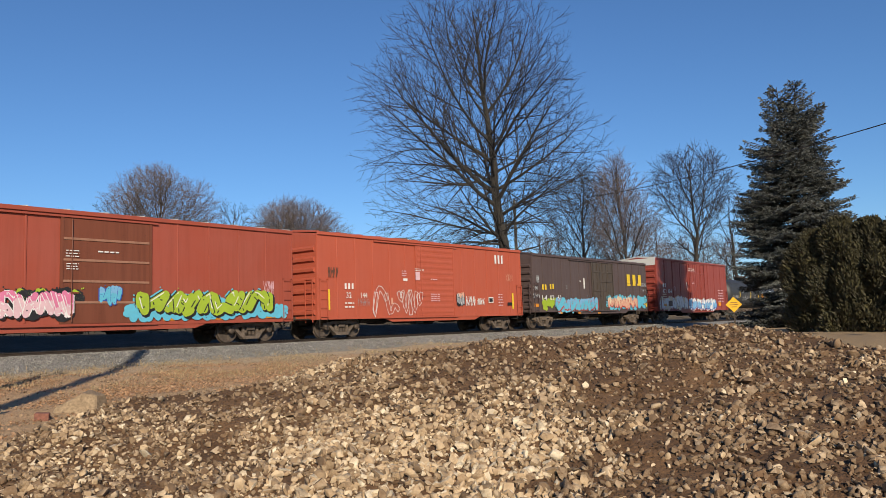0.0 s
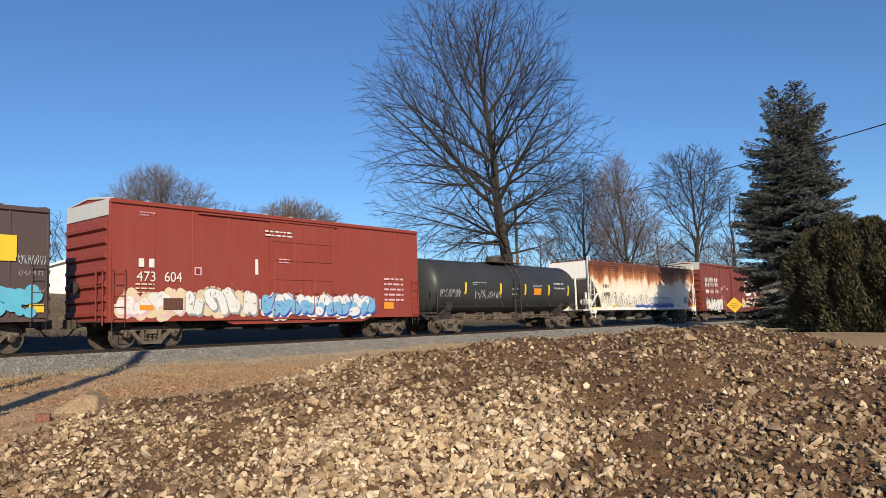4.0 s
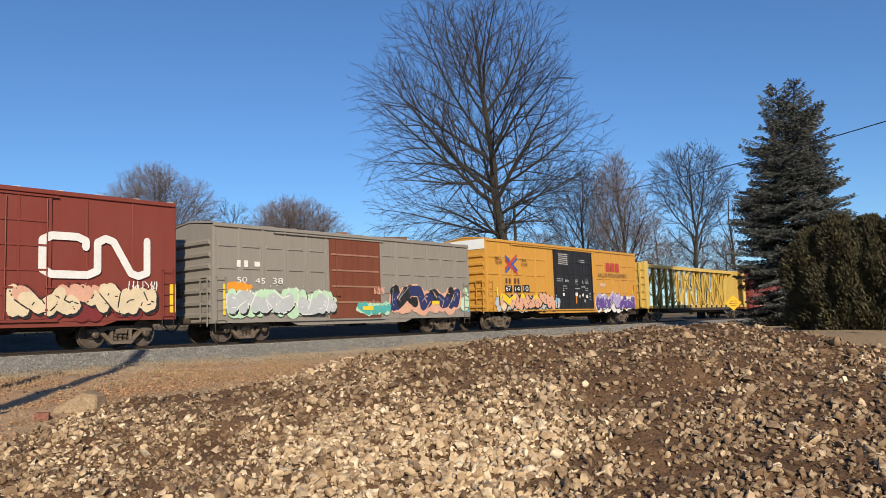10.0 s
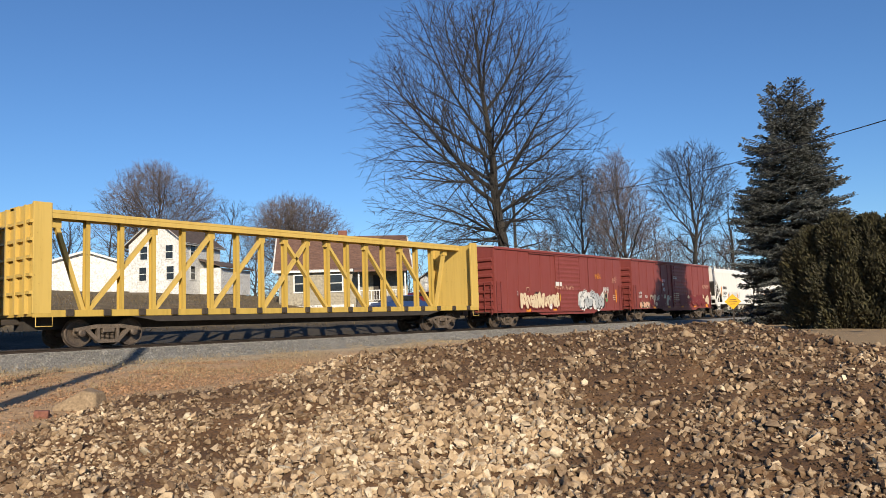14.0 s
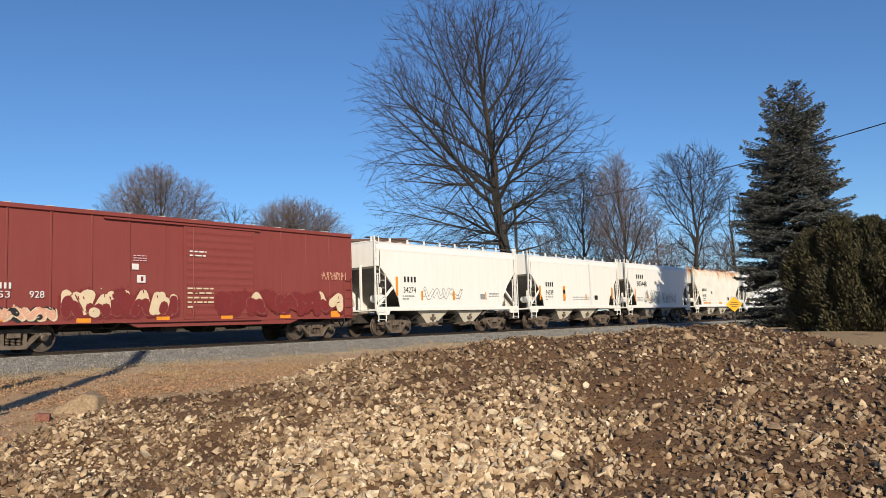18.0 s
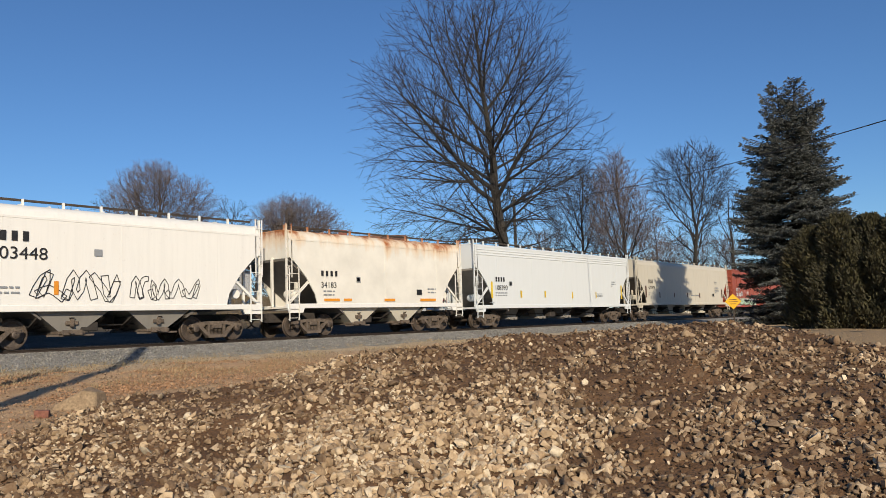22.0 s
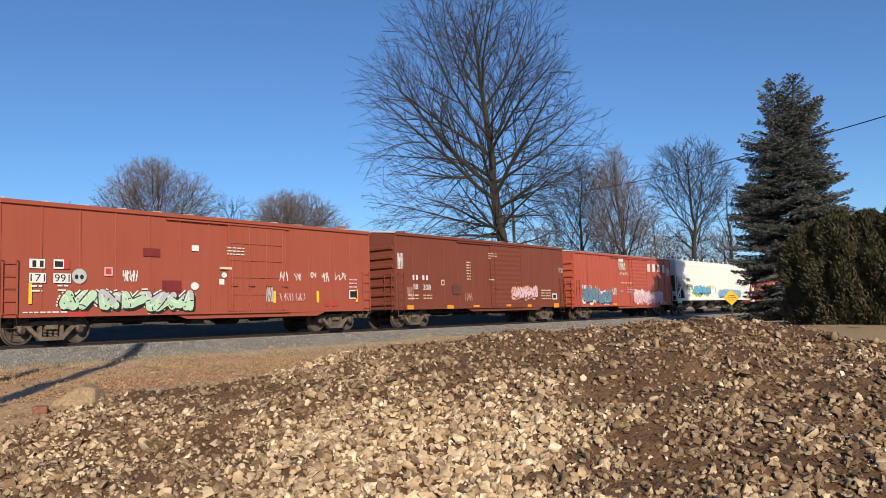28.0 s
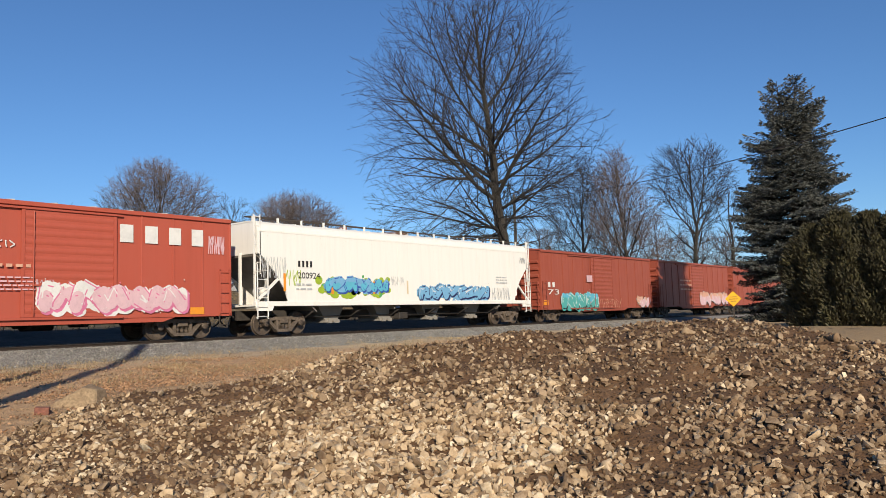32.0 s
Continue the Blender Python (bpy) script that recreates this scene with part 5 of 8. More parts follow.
def boxcar(label, x0, x1, H, sill, mat, door, end_mat=None, roof_mat=None, seams=12, posts=False, bands=(), door_mat=None, door_style="ribs", fish=0.16, end_ribs=7,
           cap=None, low_ladders=True):
    """A boxcar. door: its edges along the train; seams: panel joints a side; posts: deep outside posts; bands: heights of short lengthwise ribs between the posts."""
    car, L = railcar("boxcar", label, "boxcar", x0, x1)
    h, mid = L / 2, (x0 + x1) / 2
    DOORS[car.name] = door
    PROUD[car.name] = 0.046 if posts else 0.034
    d0, d1 = door[0] - mid, door[1] - mid
    end_mat, roof_mat, door_mat = end_mat or mat, roof_mat or mat, door_mat or mat
    wide = 0.11 if posts else 0.06
    proud = 0.042 if posts else 0.03
    post_m = Geo().box(-wide / 2, wide / 2, -proud, 0, sill + 0.12, H - 0.16, 0, 0.006).mesh("post", mat)
    pitch = (L - wide) / seams
    band_m = Geo().box(-pitch / 2 + 0.16, pitch / 2 - 0.16, -0.042, 0, 0, 0.12, 0, 0.02).mesh("stiffener", mat)
    for s in (-1, 1):
        g = Geo()
        ya, yb = (-W, -W + 0.06) if s < 0 else (W - 0.06, W)
        o0, o1 = (-W - 0.028, -W) if s < 0 else (W, W + 0.028)
        out = [(-h, sill), (d0 - 2.2, sill), (d0 - 1.7, sill - fish), (d1 + 1.7, sill - fish), (d1 + 2.2, sill), (h, sill), (h, H - 0.1), (-h, H - 0.1)]
        g.prism(out, "y", ya, yb)
        g.box(-h, h, o0 - 0.05 if s < 0 else o0, o1 if s < 0 else o1 + 0.05, H - 0.16, H - 0.02, 0, 0.012)
        g.box(-h, h, o0, o1, sill, sill + 0.12)
        sd = part("side", g, mat, car, "weathered painted steel side sheets")
        for k in range(seams + 1):
            x = -h + wide / 2 + pitch * k
            if d0 - 0.05 < x < d1 + 0.05:
                continue
            part("post", post_m, None, sd, at=(x, -W if s < 0 else W + proud, 0))
        if s < 0:
            for z in bands:
                for k in range(seams):
                    x = -h + wide / 2 + pitch * (k + 0.5)
                    if x + pitch / 2 < d0 or x - pitch / 2 > d1:
                        part("stiffener", band_m, None, sd, at=(x, -W, z))
    zs = np.linspace(sill + 0.3, H - (0.95 if cap else 0.75), end_ribs)
    dz = (zs[1] - zs[0]) * 0.3
    for s in (-1, 1):
        x = s * h
        g = Geo().box(min(x, x - s * 0.05), max(x, x - s * 0.05), -W + 0.06, W - 0.06, sill, H - 0.1)
        g.prism([(-W + 0.06, H - 0.1), (W - 0.06, H - 0.1), (0, H + 0.08)], "x", min(x, x - s * 0.05), max(x, x - s * 0.05))
        for y in (-W, W - 0.12):
            g.box(min(x, x + s * 0.03), max(x, x + s * 0.03), y, y + 0.12, sill, H - 0.1)
        en = part("end", g, end_mat, car, "ribbed steel end")
        rib_m = Geo().prism([(0, -dz), (s * 0.11, -dz * 0.45), (s * 0.12, dz * 0.3), (0, dz)], "y", -W + 0.12, W - 0.12).mesh("rib", end_mat)
        for z in zs:
            part("rib", rib_m, None, en, at=(x, 0, float(z)))
        if cap:
            part("end_cap", Geo().box(min(x, x + s * 0.035), max(x, x + s * 0.035), -W + 0.02, W - 0.02, H - 0.58, H - 0.04), cap, en, "pale roof-end panel")
        if s < 0:
            lg = Geo()
            for y in (-W + 0.15, -W + 0.6):
                lg.box(x - 0.17, x - 0.14, y - 0.02, y + 0.02, sill - 0.1, sill + 1.75)
            for k in range(5):
                lg.tube([(x - 0.155, -W + 0.15, sill + 0.1 + k * 0.4), (x - 0.155, -W + 0.6, sill + 0.1 + k * 0.4)], 0.013, 5)
            part("end_ladder", lg, end_mat, en)
            part("brake_step", Geo().box(x - 0.34, x - 0.05, -1.1, 1.1, sill + 0.02, sill + 0.06), STEEL, en)
            bw = Geo().lathe([(0.2, -0.02), (0.24, -0.02), (0.24, 0.02), (0.2, 0.02), (0.2, -0.02)], "x", 16, (x - 0.24, 0.45, sill + 1.25))
            for k in range(4):
                bw.tube([(x - 0.24, 0.45, sill + 1.25), (x - 0.24, 0.45 + 0.22 * math.cos(k * 1.571), sill + 1.25 + 0.22 * math.sin(k * 1.571))], 0.014, 5)
            bw.box(x - 0.24, x - 0.1, 0.4, 0.5, sill + 1.0, sill + 1.4)
            part("brake_wheel", bw, STEEL, en)
    g = Geo().prism([(-W - 0.02, H - 0.06), (0, H + 0.1), (W + 0.02, H - 0.06), (W + 0.02, H - 0.02), (0, H + 0.15), (-W - 0.02, H - 0.02)], "x", -h - 0.03, h + 0.03)
    rf = part("roof", g, roof_mat, car, "weathered steel roof")
    seam_m = Geo().prism([(-W, H - 0.02), (0, H + 0.15), (W, H - 0.02), (W, H + 0.02), (0, H + 0.19), (-W, H + 0.02)], "x", -0.04, 0.04).mesh("roof_seam", roof_mat)
    for x in np.linspace(-h + 0.1, h - 0.1, 13):
        part("roof_seam", seam_m, None, rf, at=(float(x), 0, 0))
    z0, z1 = sill + 0.08, H - 0.26
    for s in (-1, 1):
        f = -1 if s < 0 else 1
        ya, yb = sorted((f * (W + 0.028), f * (W + 0.046)))
        oa = f * (W + 0.066)
        ob = f * (W + 0.046)
        g = Geo().box(d0, d1, ya, yb, z0, z1)
        dr = part("door", g, door_mat, car, "sliding steel door")
        for a, b in ((d0, d0 + 0.1), (d1 - 0.1, d1)):
            part("door_edge", Geo().box(a, b, min(oa, ob), max(oa, ob), z0, z1), door_mat, dr)
        if s > 0:
            continue
        if door_style == "ribs":
            rib = Geo().prism([(oa, -0.03), (oa, 0.03), (ob, 0.09), (ob, -0.09)], "x", d0 + 0.12, d1 - 0.12).mesh("door_rib", door_mat)
            for k in range(12):
                part("door_rib", rib, None, dr, at=(0, 0, z0 + 0.2 + (z1 - z0 - 0.4) * k / 11))
        else:
            rib = Geo().box(d0 + 0.1, d1 - 0.1, oa - 0.012, ob, -0.04, 0.04, 0, 0.008).mesh("door_rib", WORN_RIB if door_style == "bands" else door_mat)
            for k in range(1, 5):
                part("door_rib", rib, None, dr, at=(0, 0, z0 + (z1 - z0) * k / 5))
            if door_style == "panels":
                upr = Geo().box(-0.035, 0.035, oa, ob, z0, z1).mesh("door_stile", door_mat)
                for k in range(1, 4):
                    part("door_stile", upr, None, dr, at=(d0 + (d1 - d0) * k / 4, 0, 0))
        for x in ((d0 + 0.35,) if door_style != "panels" else np.linspace(d0 + 0.15, d1 - 0.15, 4)):
            rod = Geo().tube([(float(x), oa - 0.035, z0 + 0.05), (float(x), oa - 0.035, z1 - 0.05)], 0.016, 6)
            rod.box(float(x) - 0.04, float(x) + 0.04, oa - 0.045, oa, z0 + 0.25, z0 + 0.31).box(float(x) - 0.04, float(x) + 0.22, oa - 0.06, oa, z0 + 0.95, z0 + 1.0)
            part("lock_rod", rod, door_mat, dr)
    for ya, yb in ((-W - 0.1, -W - 0.02), (W + 0.02, W + 0.1)):
        for za, zb in ((H - 0.26, H - 0.2), (sill + 0.0, sill + 0.07)):
            part("door_track", Geo().box(d0 - (d1 - d0) * 0.95, d1 + 0.2, ya, yb, za, zb), mat, car)
    if low_ladders:
        ladder(car, mat, -h + 0.3, 0.42, sill + 0.02, sill + 1.75)
        ladder(car, mat, h - 0.3, 0.42, sill + 0.02, sill + 1.75)
    for s in (-1, 1):
        x = s * (h - 0.3)
        st = Geo().tube([(x - 0.22, -W - 0.03, sill + 0.05), (x - 0.22, -W - 0.03, sill - 0.32), (x + 0.22, -W - 0.03, sill - 0.32), (x + 0.22, -W - 0.03, sill + 0.05)], 0.016, 5)
        part("stirrup", st, STEEL, car)
    underframe(car, h)
    trucks(car, h, 1.75)
    couplers(car, h)
    return car, mid


def hopper(label, x0, x1, H, sill, mat, bays=2, dark=None, slope=1.5, sill_mat=None, bulge=0.03, ridges=False, end_mat=None):
    """A covered hopper: side sheets cut back at both ends, slope sheets, end frames, bays, hatches, running boards."""
    car, L = railcar("covered_hopper", label, "hopper car", x0, x1)
    h = L / 2
    sill_mat, end_mat = sill_mat or mat, end_mat or mat
    zt = H - (0.16 if ridges else 0.42)
    for s in (-1, 1):
        g = Geo()
        e, c = h - 0.12, slope
        edge = [(e, zt), (e, 3.25), (e - 0.25, 3.1), (e - c * 0.6, 2.45), (e - c * 0.92, 1.75), (e - c, sill + 0.12)]
        out = [(-x, z) for x, z in edge] + [(x, z) for x, z in reversed(edge)]
        ya, yb = (-W - bulge, -W + 0.03) if s < 0 else (W - 0.03, W + bulge)
        g.prism(out, "y", ya, yb)
        sd = part("side_sheet", g, mat, car, "painted steel side sheet")
        # shoulder that turns into the roof
        arc = [k / 6 * math.pi / 2 for k in range(7)]
        outer = [(s * (W + bulge - 0.55 * (1 - math.cos(a))), zt + (H - zt) * math.sin(a)) for a in arc]
        inner = [(s * (W + bulge - 0.05 - 0.55 * (1 - math.cos(a))), zt - 0.03 + (H - zt) * math.sin(a)) for a in reversed(arc)]
        part("roof_shoulder", Geo().prism(outer + inner, "x", -e, e), mat, car)
        part("top_rail", Geo().box(-e, e, ya - 0.012 if s < 0 else yb, ya if s < 0 else yb + 0.012, zt - 0.05, zt + 0.02), mat, sd)
        if ridges:
            for z in (zt - 0.17, zt - 0.31, zt - 0.45):
                part("side_ridge", Geo().prism([(s * (W + bulge - 0.005), z - 0.035), (s * (W + bulge + 0.028), z - 0.012), (s * (W + bulge + 0.028), z + 0.012), (s * (W + bulge - 0.005), z + 0.035)], "x", -e + 0.02, e - 0.02), mat, sd)
        if s < 0:
            weld = Geo().box(-0.012, 0.012, ya - 0.006, yb, sill + 0.12, zt).mesh("weld_seam", mat)
            for x in np.linspace(-e + c + 0.4, e - c - 0.4, max(3, int(L / 3.2))):
                part("weld_seam", weld, None, sd, at=(float(x), 0, 0))
        g = Geo().box(-h, h, -W - 0.06 if s < 0 else W - 0.1, -W + 0.1 if s < 0 else W + 0.06, sill - 0.06, sill + 0.13, 0, 0.012)
        for u in (-1, 1):
            x = u * (h - 0.45)
            g.prism([(x - 0.45, sill - 0.04), (x + 0.45, sill - 0.04), (x + 0.35, sill - 0.24), (x - 0.35, sill - 0.24)], "y", -W - 0.05 if s < 0 else W - 0.02, -W + 0.02 if s < 0 else W + 0.05)
        part("side_sill", g, sill_mat, car)
    roof = Geo().box(-h + 0.12, h - 0.12, -1.0, 1.0, H - 0.06, H)
    part("roof", roof, mat, car)
    hat = Geo().box(-h + 1.0, h - 1.0, -0.38, 0.38, H, H + 0.1, 0, 0.03)
    for x in np.arange(-h + 1.2, h - 1.2, 0.9):
        hat.box(x - 0.03, x + 0.03, -0.42, 0.42, H + 0.1, H + 0.14)
    part("hatch_cover", hat, mat, car)
    for y in (-0.95, 0.75):
        rb = Geo().box(-h + 0.1, h - 0.1, y, y + 0.22, H + 0.16, H + 0.2).box(-h + 0.1, h - 0.1, y - 0.03, y, H + 0.13, H + 0.2)
        part("running_board", rb, STEEL, car, "dark steel roof walkway")
    br = Geo().box(-0.03, 0.03, -0.04, 0.04, H - 0.12, H + 0.2).mesh("walkway_bracket", mat)
    for x in np.arange(-h + 0.3, h - 0.2, 1.25):
        for y in (-1.02, 1.02):
            part("walkway_bracket", br, None, car, at=(float(x), y, 0))
    for s in (-1, 1):
        e = s * (h - 0.14)
        g = Geo()
        g.prism([(e, H - 0.05), (e, 3.2), (e - s * 0.06, 3.2), (e - s * 0.06, H - 0.05)], "y", -W + 0.06, W - 0.06)
        part("end_panel", g, end_mat, car, "upright end panel")
        # shade of the underside is put into the slope sheet's darker paint
        part("slope_sheet", Geo().prism([(e, 3.22), (e - s * 3.1, 0.95), (e - s * 3.1, 0.87), (e, 3.12)], "y", -W + 0.08, W - 0.08), P_DULL_SHADE if ridges else P_SLOPE_SHADE, car, "sloping end sheet with shade in its paint")
        fr = Geo()
        for y in (-W + 0.02, W - 0.1):
            fr.box(min(e + s * 0.06, e + s * 0.12), max(e + s * 0.06, e + s * 0.12), y, y + 0.08, sill, H + 0.18)
            fr.beam((e + s * 0.06, y + 0.04, sill + 0.1), (e - s * 1.3, y + 0.04, sill + 1.25), 0.1, 0.08)
        for y in (-0.5, 0.42):
            fr.box(min(e, e + s * 0.1), max(e, e + s * 0.1), y, y + 0.08, sill, 3.3)
        fr.box(min(e + s * 0.1, e - s * 1.3), max(e + s * 0.1, e - s * 1.3), -W + 0.1, W - 0.1, sill - 0.05, sill + 0.03)
        fr.beam((e - s * 1.15, -0.55, sill), (e - s * 1.15, -0.55, 2.3), 0.12, 0.1)
        part("end_frame", fr, end_mat, car, "end posts and braces")
        ladder(car, end_mat, s * (h - 0.32), 0.5, sill - 0.55, sill + 1.65, -W - 0.1, 0.36)
        ladder(car, end_mat, s * (h - 0.12), 0.3, sill + 1.2, H + 0.2, -W - 0.03, 0.36, out=0.05)
        tank = Geo().lathe([(0.0, -0.35), (0.17, -0.35), (0.19, -0.3), (0.19, 0.3), (0.17, 0.35), (0.0, 0.35)], "y", 12, (e - s * 0.75, -0.75, sill + 0.55))
        part("air_reservoir", tank, mat, car)
    span = L - 2 * (3.0 if bays > 2 else 2.75)
    step = span / bays
    for k in range(bays):
        x = -span / 2 + step * (k + 0.5)
        g = Geo()
        t, b = (0.8 if bays > 2 else min(step * 0.47, 1.25)), 0.34
        zt0, zb0 = sill + 0.0, 0.5
        yt, yb = (0.72, 0.68) if bays > 2 else (1.36, 1.16)
        tp = [(x - t, -yt, zt0), (x + t, -yt, zt0), (x + t, yt, zt0), (x - t, yt, zt0)]
        bt = [(x - b, -yb, zb0), (x + b, -yb, zb0), (x + b, yb, zb0), (x - b, yb, zb0)]
        g.add(tp + bt, [(0, 1, 5, 4), (1, 2, 6, 5), (2, 3, 7, 6), (3, 0, 4, 7), (4, 5, 6, 7), (3, 2, 1, 0)])
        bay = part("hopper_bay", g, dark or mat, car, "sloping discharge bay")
        gate = Geo().box(x - 0.42, x + 0.42, -yb - 0.12, yb + 0.12, 0.42, 0.52, 0, 0.015).tube([(x - 0.1, -yb - 0.34, 0.47), (x - 0.1, -yb - 0.1, 0.47)], 0.05, 8).box(x - 0.3, x + 0.3, -yb - 0.2, -yb - 0.12, 0.4, 0.56)
        part("outlet_gate", gate, dark or mat if bays > 2 else TRUCK, bay)
        if bays == 2:
            # a vibrator bracket in a patch of grime on the slope
            mid = Geo().box(x - 0.2, x + 0.2, -1.3, -1.24, 0.72, 0.84, 0, 0.01).box(x - 0.06, x + 0.06, -1.33, -1.22, 0.66, 0.92, 0, 0.01)
            part("vibrator_bracket", mid, TRUCK, bay)
            part("gate_rail", Geo().box(x - 0.75, x + 0.75, -1.22, -1.16, 0.36, 0.42), TRUCK, bay)
    underframe(car, h)
    trucks(car, h, 1.75)
    couplers(car, h)
    return car, (x0 + x1) / 2


def tank_car(label, x0, x1, mat):
    car, L = railcar("tank_car", label, "tank car", x0, x1)
    h, r, zc = L / 2, 1.44, 2.44
    prof = [(0.001, -h + 0.0)]
    for k in range(1, 9):
        a = k / 8 * math.pi / 2
        prof.append((r * math.sin(a), -h + 0.62 * (1 - math.cos(a))))
    prof += [(rr, -d) for rr, d in reversed(prof)]
    part("shell", Geo().lathe(prof, "x", 48, (0, 0, zc)), mat, car, "black painted cylindrical shell")
    bands = Geo()
    for x in (-h + 0.66, -2.4, 2.4, h - 0.66):
        bands.lathe([(r + 0.001, x - 0.03), (r + 0.007, x - 0.02), (r + 0.007, x + 0.02), (r + 0.001, x + 0.03)], "x", 48, (0, 0, zc))
    part("weld_band", bands, mat, car)
    for s in (-1, 1):
        g = Geo()
        x = s * (h - 1.75)
        g.prism([(-1.15, zc - 0.88), (1.15, zc - 0.88), (0.9, 0.75), (-0.9, 0.75)], "x", x - 0.18, x + 0.18)
        g.box(min(s * (h - 2.9), s * (h + 0.35)), max(s * (h - 2.9), s * (h + 0.35)), -0.28, 0.28, 0.72, 1.08)
        g.box(min(s * (h - 0.25), s * (h + 0.4)), max(s * (h - 0.25), s * (h + 0.4)), -1.45, 1.45, 1.0, 1.08)
        part("bolster_saddle", g, UNDER, car)
    rail = Geo()
    for y in (-1.46, 1.46):
        rail.tube([(-h + 0.3, y, 1.36), (h - 0.3, y, 1.36)], 0.02, 6)
        for s in (-1, 1):
            x = s * (h + 0.3)
            rail.tube([(x, y, 1.08), (x, y, 2.1), (s * (h - 0.3), y, 2.1), (s * (h - 0.3), y, 1.08)], 0.02, 6)
        for x in np.linspace(-h + 1.2, h - 1.2, 6):
            rail.tube([(x, y * 0.99, 1.36), (x, y * 0.86, 1.62)], 0.018, 5)
    part("handrail", rail, STEEL, car)
    lad = Geo()
    for x in (-0.28, 0.28):
        lad.box(x - 0.025, x + 0.025, -1.62, -1.58, 0.6, 2.9)
        lad.tube([(x, -1.6, 2.9), (x, -1.3, 3.5), (x, -0.9, 3.86)], 0.022, 6)
    for k in range(8):
        lad.tube([(-0.28, -1.6, 0.7 + k * 0.32), (0.28, -1.6, 0.7 + k * 0.32)], 0.014, 5)
    for k, (y, z) in enumerate(((-1.5, 3.1), (-1.32, 3.4), (-1.08, 3.68))):
        lad.tube([(-0.28, y, z), (0.28, y, z)], 0.014, 5)
    part("ladder", lad, STEEL, car)
    top = Geo().box(-1.5, 1.5, -0.95, 0.95, 3.87, 3.92)
    top.lathe([(0.0, 4.3), (0.42, 4.3), (0.45, 4.26), (0.45, 3.8)], "z", 18)
    for y in (-0.95, 0.95):
        for x in (-1.5, -0.5, 0.5, 1.5):
            top.tube([(x, y, 3.9), (x, y, 4.25)], 0.018, 5)
        top.tube([(-1.5, y, 4.25), (1.5, y, 4.25)], 0.018, 5)
    part("top_platform", top, STEEL, car, "top fitting housing and railed platform")
    ug = Geo().tube([(-h + 2.6, -0.5, 0.75), (h - 2.6, -0.5, 0.75)], 0.05, 6).box(-1.4, 0.4, -0.9, -0.3, 0.62, 0.95, 0, 0.03)
    ug.tube([(-h + 2.6, -0.9, 0.86), (h - 2.6, -0.9, 0.86)], 0.03, 6)
    for x in np.linspace(-4.2, 4.2, 6):
        ug.box(x - 0.05, x + 0.05, -0.95, -0.45, 0.66, 1.05)
    part("brake_rigging", ug, TRUCK, car)
    trucks(car, h, 1.75)
    couplers(car, h + 0.35)
    return car, (x0 + x1) / 2


